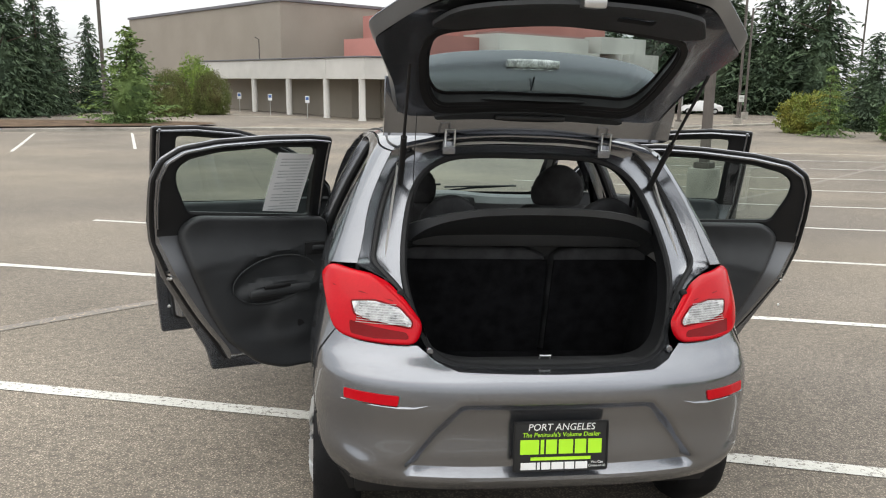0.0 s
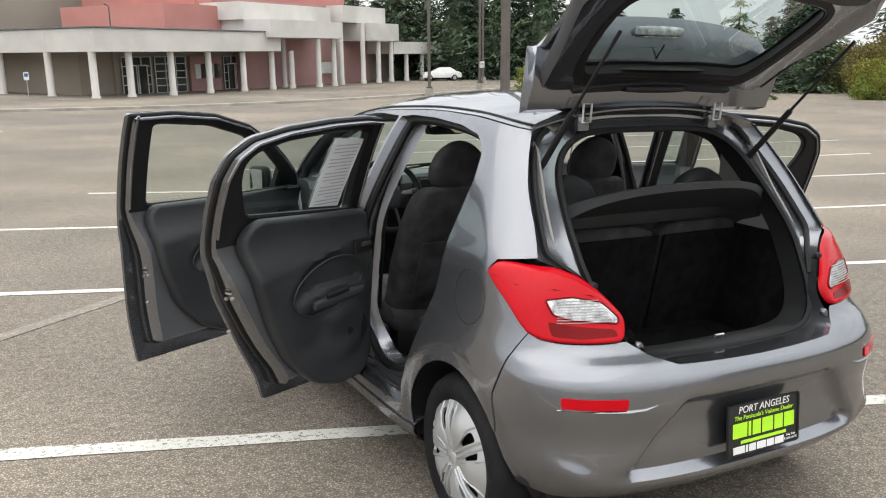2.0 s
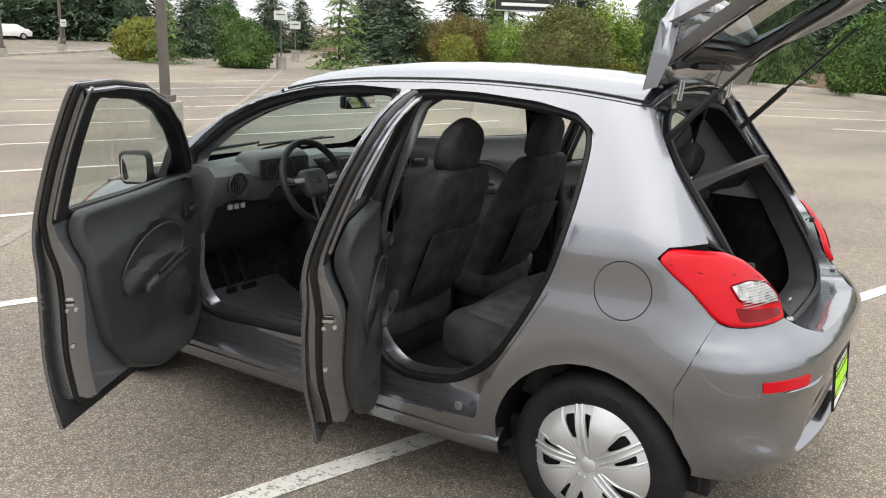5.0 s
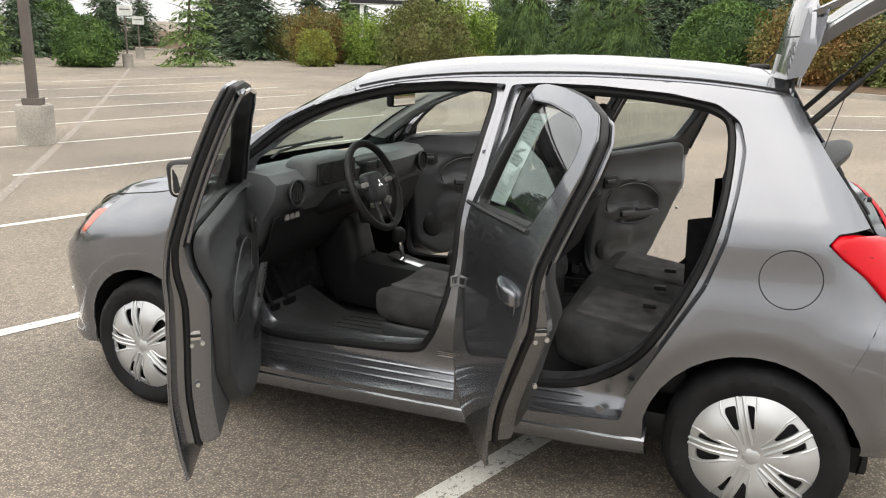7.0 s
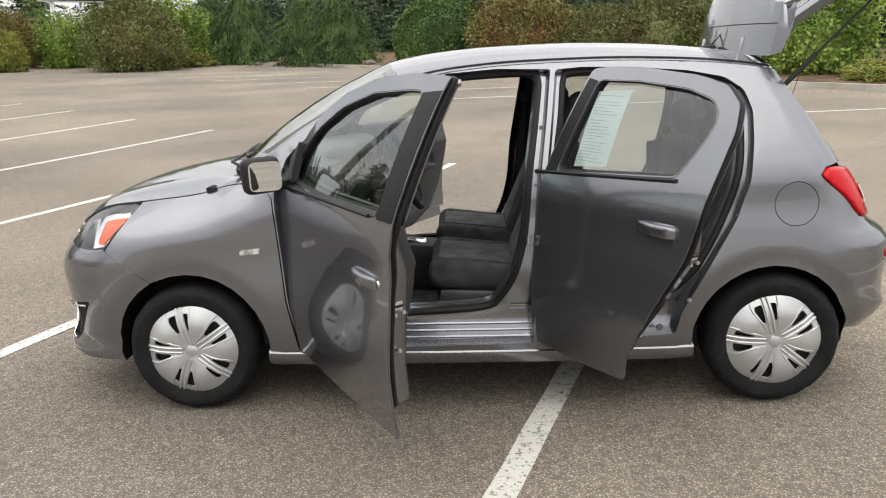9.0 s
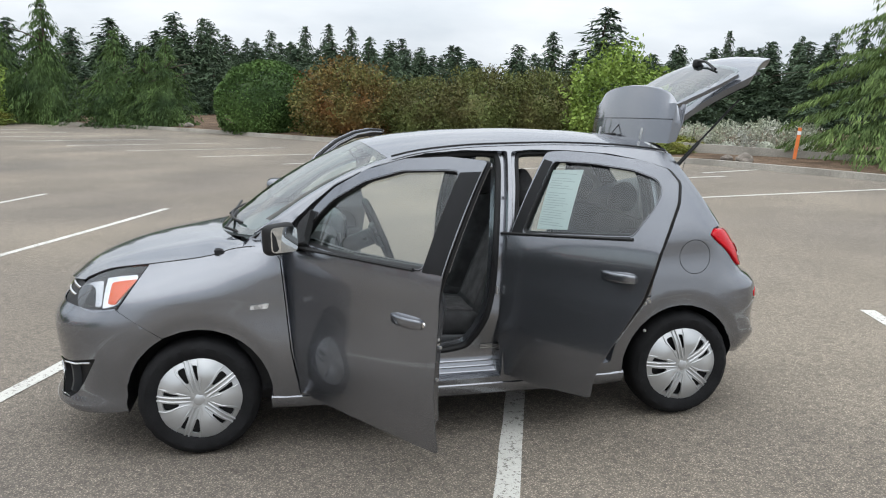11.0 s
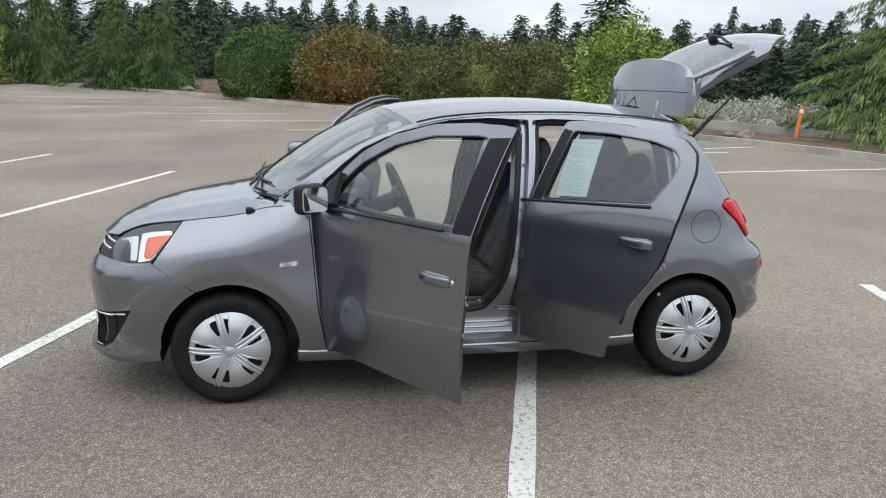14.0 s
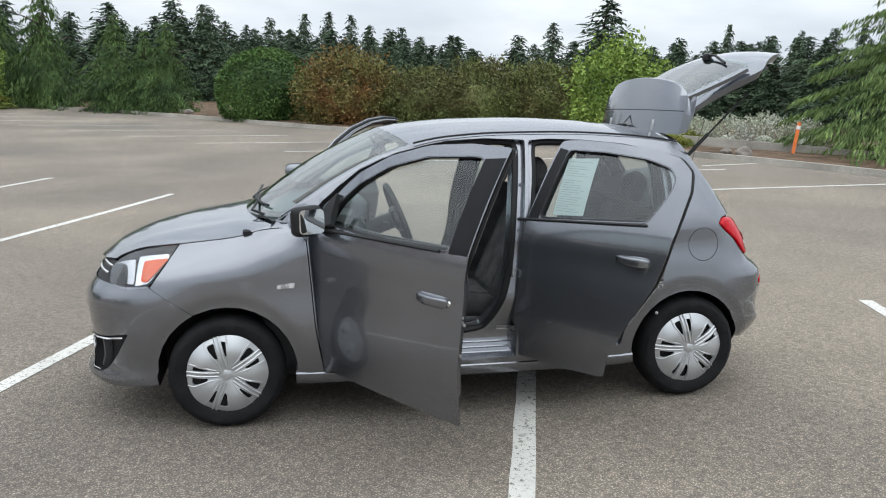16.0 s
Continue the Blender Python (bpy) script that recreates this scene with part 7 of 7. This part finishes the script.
def blades(C, A, B):
    """Small two-sided leaf shapes: centres C, half axes A (long) and B (wide), as a mesh."""
    n = len(C)
    V = np.stack([C - A, C + B - A * 0.1, C + A, C - B - A * 0.1], 1).reshape(-1, 3)
    me = bpy.data.meshes.new("crown")
    me.from_pydata(V.tolist(), [], (np.arange(n * 4).reshape(-1, 4)).tolist())
    return me


def unit(v):
    return v / np.maximum(np.linalg.norm(v, axis=-1, keepdims=True), 1e-9)


def conifer(rng, tall, wide, droop=0.25, hang=0.0, whorls=34, per=9, tufts=9, size=0.22, bare=0.06, thin=0.36, fan=0.0, taper=0.8):
    """Points of a conifer: whorls of boughs, each with tufts; hang makes the tufts weep."""
    C, A, B = [], [], []
    for w in range(whorls):
        f = (w + rng.uniform(-0.4, 0.4)) / whorls
        z = tall * (bare + (1 - bare) * max(0, f))
        reach = wide / 2 * max(0.0, 1 - f) ** taper * rng.uniform(0.75, 1.2) + 0.04 * wide
        for b in range(max(3, int(per * (1 - 0.5 * f)))):
            a = rng.uniform(0, 2 * math.pi)
            ln = reach * rng.uniform(0.45, 1.15)
            d = np.array([math.cos(a), math.sin(a), 0])
            k = max(3, int(tufts * ln / (wide / 2)) + 2)
            t = np.linspace(0.12, 1, k)
            p = np.outer(t * ln, d) + np.stack([0 * t, 0 * t, z + 0.10 * ln * t - droop * ln * t ** 2], 1)
            p += rng.normal(0, size * 0.48, p.shape)
            if fan:
                p += np.outer(rng.uniform(-1, 1, k) * fan * ln * (1.15 - t), np.array([-d[1], d[0], 0]))
            C.append(p)
            dirs = unit(np.tile(d + np.array([0, 0, -0.25 - droop]), (k, 1)) + rng.normal(0, 0.45, (k, 3)))
            if hang:
                dirs = unit(dirs * (1 - hang) + np.array([0, 0, -1.0]) * hang + rng.normal(0, 0.10, (k, 3)))
            s = size * rng.uniform(0.7, 1.4, (k, 1))
            A.append(dirs * s * (1 + 1.0 * hang))
            B.append(unit(np.cross(dirs, rng.normal(0, 1, (k, 3)))) * s * thin)
    return np.concatenate(C), np.concatenate(A), np.concatenate(B)


def shrub_pts(rng, wide, tall, n, size, rough=0.25, flatb=0.15, seed=0, fill=0.75):
    u = unit(rng.normal(0, 1, (n, 3)))
    u[:, 2] = np.maximum(u[:, 2], -0.62)
    r = np.array([1 + rough * (noise.noise(Vector(v) * 2.2 + Vector((seed, 0, 0))) + 0.6 * noise.noise(Vector(v) * 5.5 + Vector((0, seed, 0)))) for v in u])
    r *= rng.uniform(fill, 1.03, n)
    C = u * r[:, None] * np.array([wide / 2, wide / 2, tall * 0.62]) + np.array([0, 0, tall * 0.38])
    C[:, 2] = np.maximum(C[:, 2], rng.uniform(0, 0.10, n) * tall)
    A = unit(u * 0.5 + rng.normal(0, 0.6, (n, 3))) * size * rng.uniform(0.6, 1.3, (n, 1))
    B = unit(np.cross(A, rng.normal(0, 1, (n, 3)))) * size * 0.5 * rng.uniform(0.7, 1.2, (n, 1))
    return C, A, B


def plant(name, label, category, pts, leaf, tall, girth, m, group, limbs=5, core=None, seed=1):
    t = thing(name, label, category, m, group)
    rng = random.Random(seed)
    bm = tube([(0, 0, -0.2), (0.02 * tall, 0, tall * 0.35), (0, 0.015 * tall, tall * 0.65), (0, 0, tall * 0.95)], [girth, girth * 0.8, girth * 0.45, girth * 0.08], 8)
    for k in range(limbs):
        a, z = rng.uniform(0, 6.28), tall * rng.uniform(0.15, 0.7)
        L = tall * 0.22
        tube([(0, 0, z), (math.cos(a) * L * 0.6, math.sin(a) * L * 0.6, z + L * 0.25), (math.cos(a) * L, math.sin(a) * L, z + L * 0.35)], [girth * 0.35, girth * 0.2, girth * 0.06], 5, False, bm)
    part("trunk", bm, BARK, t)
    me = blades(*pts)
    me.materials.append(leaf)
    cr = new("crown", me)
    cr.parent = t
    if core:
        b2 = bmesh.new()
        bmesh.ops.create_icosphere(b2, subdivisions=3, radius=1.0)
        for v in b2.verts:
            k = 0.78 + 0.22 * noise.noise(v.co * 2 + Vector((seed, 0, 0)))
            q = core[1] * 0.36 + v.co.z * core[1] * 0.55 * k
            k *= 1 if core[1] < core[0] * 2 else max(0.05, 1.25 - 1.2 * q / core[1])
            v.co = Vector((v.co.x * core[0] / 2 * k, v.co.y * core[0] / 2 * k, max(0.02, q)))
        part("inner_foliage", b2, leaf, t)
    return t


RG = np.random.default_rng(11)


def back(places, k):
    """The same plants set k times as far from the end of the path, behind the kerb."""
    return [(-4.6 + (x + 4.6) * k, 2.2 + (y - 2.2) * k, h * k, w * k) for x, y, h, w in places]



def spot(x, y, tall, wide, base_tall, base_wide, turn, sink=0.0):
    kw, kh = wide / base_wide, tall / base_tall
    return Matrix.Translation((x, y, land(x, y) - sink)) @ Matrix.Rotation(turn, 4, "Z") @ Matrix.Diagonal((kw, kw, kh, 1))


def stand(proto, places, base_tall, base_wide, seed):
    """Copies of prototypes at (x, y, height, width)."""
    rng = random.Random(seed)
    for i, (x, y, tall, wide) in enumerate(places):
        src = proto[i % len(proto)]
        m = spot(x, y, tall, wide, base_tall, base_wide, rng.uniform(0, 6.28))
        if i < len(proto):
            src.matrix_basis = m
        else:
            copy_thing(src, m).matrix_basis = m


# tall dark firs
firs = [plant("fir_tree", "tall dark green fir in the belt behind the lot", "tree", conifer(RG, 10, 4.8, 0.34, 0.12, 58, 10, 19, 0.17, 0.02, 0.30, 0.40), FIR, 10, 0.16, None, "dark firs", 3, (2.3, 8.6), k) for k in range(4)]
FIRS = [(64.2, 15.2, 7.6, 5.0), (69.9, 11.0, 8.6, 4.8), (67.2, 7.8, 7.8, 3.8), (65.6, 18.3, 6.9, 3.4), (80.4, 5.2, 7.3, 3.0), (80.4, 2.9, 8.0, 3.2), (83.4, 0.8, 7.2, 2.8), (80.4, -0.6, 8.6, 3.1), (80.3, -3.0, 8.8, 3.2),
        (80.1, -5.3, 8.5, 3.1), (79.9, -7.2, 7.6, 3.1), (84.4, -11.2, 7.8, 3.8), (84.1, -12.9, 6.3, 3.2), (83.7, -15.6, 5.9, 3.0), (87.2, -22.5, 4.9, 2.6), (86.5, -24.8, 6.1, 3.2), (61.6, -20.7, 7.2, 3.4), (46.2, -19.0, 7.5, 6.6),
        (71.0, -36.7, 6.7, 2.6), (55.6, -33.6, 7.4, 2.6), (67.3, -32.9, 6.0, 2.8), (58.1, -38.9, 6.8, 3.4), (56.7, -41.0, 7.4, 3.4), (55.2, -43.0, 7.7, 3.8), (53.9, -44.7, 8.0, 3.4), (65.2, -36.9, 5.7, 3.2), (50.0, -36.0, 6.2, 3.6),
        (36.8, 86.0, 12.5, 9.0), (41.5, 80.0, 14.5, 9.0), (45.0, 76.5, 14.0, 9.0), (48.5, 72.7, 14.5, 8.5), (34.0, 93.0, 13.0, 8.0), (39.0, 92.0, 15.0, 9.0),
        (34.7, 45.7, 6.3, 4.2), (44.9, 35.4, 6.0, 5.8), (49.1, 53.0, 6.6, 4.6), (44.3, 53.3, 5.3, 3.9), (54.6, 54.7, 5.3, 3.8), (50.8, 44.0, 5.5, 3.6), (52.5, 42.4, 8.0, 6.6), (47.5, 58.8, 6.6, 5.4), (60.0, 50.0, 7.5, 5.0), (63.0, 42.0, 7.5, 6.0),
        (60.0, 28.0, 7.5, 6.0), (62.0, 22.0, 7.2, 5.5), (58.0, 35.0, 7.4, 6.0), (66.0, 33.0, 8.0, 6.0), (-21.7, 53.3, 9.6, 5.2), (-20.3, 56.0, 8.8, 3.8), (-20.5, 60.2, 7.6, 3.8), (-18.8, 62.6, 7.3, 3.2), (-25.4, 66.0, 8.8, 5.8),
        (-24.0, 58.0, 8.5, 5.5), (-28.0, 55.0, 9.5, 6.0), (-30.0, 64.0, 9.8, 6.5), (-16.5, 66.0, 6.2, 3.6)]
rb = random.Random(77)
for k in range(30):
    y = 24.0 - 42.0 * k / 29 + rb.uniform(-0.8, 0.8)
    FIRS.append((70.0 + rb.uniform(-7, 9), y, rb.uniform(4.2, 6.4) + (1.6 if y > 6 else 0), rb.uniform(3.4, 4.6)))
for k in range(22):
    f = k / 21
    FIRS.append((54.0 - 6.0 * f + rb.uniform(-3, 4), 15.0 - 30.0 * f + rb.uniform(-0.6, 0.6), rb.uniform(3.3, 4.6), rb.uniform(2.9, 3.7)))
for k in range(22):
    f = k / 21
    FIRS.append((40.0 - 17.0 * f + rb.uniform(-2, 4), -15.0 - 15.0 * f + rb.uniform(-1.5, 1.5), rb.uniform(3.4, 4.8), rb.uniform(2.6, 3.6)))
for k in range(24):
    y = 23.0 - 41.0 * k / 23 + rb.uniform(-0.7, 0.7)
    FIRS.append((88.0 + rb.uniform(-3, 5), y, rb.uniform(6.0, 7.6), rb.uniform(3.6, 4.8)))
for k in range(34):
    f = k / 33
    FIRS.append((74.0 - 28.0 * f + rb.uniform(-3, 8), -27.0 - 22.0 * f + rb.uniform(-3, 3), rb.uniform(4.8, 6.6) + 0.8 * f, rb.uniform(3.0, 4.2)))
for k in range(2, 8):
    FIRS.append((31.0 + 2.4 * k + rb.uniform(-1, 1), 96.0 - 2.6 * k + rb.uniform(-2, 2), rb.uniform(9, 13), rb.uniform(7, 9)))
stand(firs, [(x, y, h, w * (1.4 if x > 60 and y < 20 else 1.1)) for x, y, h, w in FIRS], 10, 4.2, 3)
# weeping cedars
weeps = [plant("weeping_cedar", "light green weeping cedar with hanging boughs", "tree", conifer(RG, 6, 4.4, 0.62, 0.55, 28, 15, 80, 0.072, 0.02, 0.24, 0.30, 1.0), WEEP, 6, 0.14, None, "weeping cedars", 4, (2.0, 5.0), 20 + k) for k in range(2)]
stand(weeps, back([(43.8, 14.8, 6.9, 6.2), (40.0, 10.4, 4.9, 5.6), (38.0, 7.6, 4.6, 4.6), (46.5, 17.8, 5.6, 5.6), (39.2, 8.8, 4.2, 4.6)], 1.05), 6, 4.4, 5)
# broad cedar beside the wall and light young conifers
deo = plant("deodar_cedar", "broad light green cedar with layered drooping boughs", "tree", conifer(RG, 5, 6.5, 0.40, 0.62, 19, 20, 300, 0.050, 0.03, 0.24, 0.20, 0.75), CEDAR, 5, 0.16, None, "", 6, None, 30)
stand([deo], [(14.3, -14.9, 5.4, 8.8)], 5, 6.5, 6)
lights = [plant("young_conifer", "light green layered young conifer", "tree", conifer(RG, 5, 3.2, 0.30, 0.1, 16, 14, 26, 0.11, 0.05, 0.28, 0.30), CEDAR, 5, 0.09, None, "young conifers", 4, None, 40)]
stand(lights, [(33.8, 31.4, 5.8, 4.0), (27.6, 39.4, 4.2, 2.8), (38.7, 53.6, 4.4, 2.6), (49.0, 30.0, 5.0, 4.0)], 5, 3.2, 7)
island_tree = plant("cypress_tree", "yellow-green bushy cypress on the island", "tree", conifer(RG, 5, 4.2, 0.05, 0.0, 34, 16, 24, 0.11, 0.0, 0.34, 0.25), CEDAR, 5, 0.12, None, "", 4, (2.2, 3.6), 50)
island_tree.matrix_basis = spot(-11.6, 43.9, 5.4, 4.9, 5, 4.2, 1.0)


def shrub(name, label, leaf, places, wide, tall, n, size, rough, seed, group, core=0.92, fill=0.80, cat="shrub"):
    p = plant(name, label, cat, shrub_pts(RG, wide, tall, n, size, rough, 0.2, seed, fill), leaf, tall * 0.7, 0.05 * wide * 0.5, None, group, 5, (wide * core, tall * core), seed)
    stand([p], places, tall, wide, seed)


shrub("clipped_bush", "large dense dark green dome-clipped laurel", BOX, back([(31.4, 2.6, 3.1, 4.3)], 1.07), 4.3, 3.1, 16000, 0.075, 0.05, 61, "", 0.95, 0.93)
shrub("maple_shrub", "spreading rusty green maple with layered leaves", RUST, back([(28.3, -0.7, 3.0, 4.6)], 1.07) + [(49.0, 22.0, 3.6, 5.0), (43.5, 29.0, 3.4, 4.4)], 4.4, 3.0, 16000, 0.072, 0.38, 62, "maples", 0.72, 0.6)
shrub("olive_shrub", "olive brown leafy shrub", OLIVE, back([(26.9, -3.5, 2.4, 3.4), (24.6, -5.4, 2.7, 4.0), (23.4, -7.4, 2.6, 3.4)], 1.07) + [(46.0, 33.5, 3.2, 3.6), (-11.7, 56.1, 3.2, 2.8), (-9.4, 59.4, 3.2, 2.8), (39.8, 19.6, 4.0, 5.4)], 4.0, 2.7, 14000, 0.065, 0.32, 63, "olive shrubs", 0.8, 0.7)
shrub("green_shrub", "bright green leafy young tree", LIMEL, [(21.9, -9.4, 3.5, 3.6), (45.0, 19.6, 4.2, 4.6), (-10.8, 61.5, 4.2, 3.0), (44.0, 25.6, 3.2, 3.4), (45.2, 23.6, 3.4, 3.4)], 3.6, 3.5, 9000, 0.09, 0.38, 64, "bright green shrubs", 0.7, 0.6)
shrub("round_shrub", "rounded dark green shrub", BOX, [(29.2, 34.6, 2.6, 3.2), (38.0, 46.5, 3.6, 3.8), (48.5, 37.0, 3.2, 3.4), (41.5, 51.5, 3.4, 2.8), (34.5, 49.5, 2.0, 2.4)], 3.8, 3.4, 9000, 0.10, 0.22, 65, "rounded shrubs", 0.88, 0.8)
shrub("yellow_shrub", "yellow-green low spreading shrub", YELLOW, [(28.6, 43.2, 2.4, 3.2), (38.0, 55.5, 2.6, 3.2), (39.2, 26.6, 2.2, 2.4), (43.5, 18.2, 0.9, 3.4), (19.4, -10.3, 0.6, 2.2), (18.2, -9.6, 0.5, 1.6), (36.0, 54.0, 2.0, 2.4)], 3.0, 2.2, 7000, 0.085, 0.30, 66, "yellow shrubs", 0.82, 0.7)
shrub("blossom_shrub", "low shrub covered in white blossom", BLOSSOM, [(18.9, -12.1, 1.1, 1.5), (18.2, -13.0, 1.2, 1.6), (17.4, -13.9, 1.1, 1.5), (19.8, -11.4, 1.0, 1.4)], 1.5, 1.1, 3200, 0.042, 0.40, 67, "blossom shrubs", 0.5, 0.55)
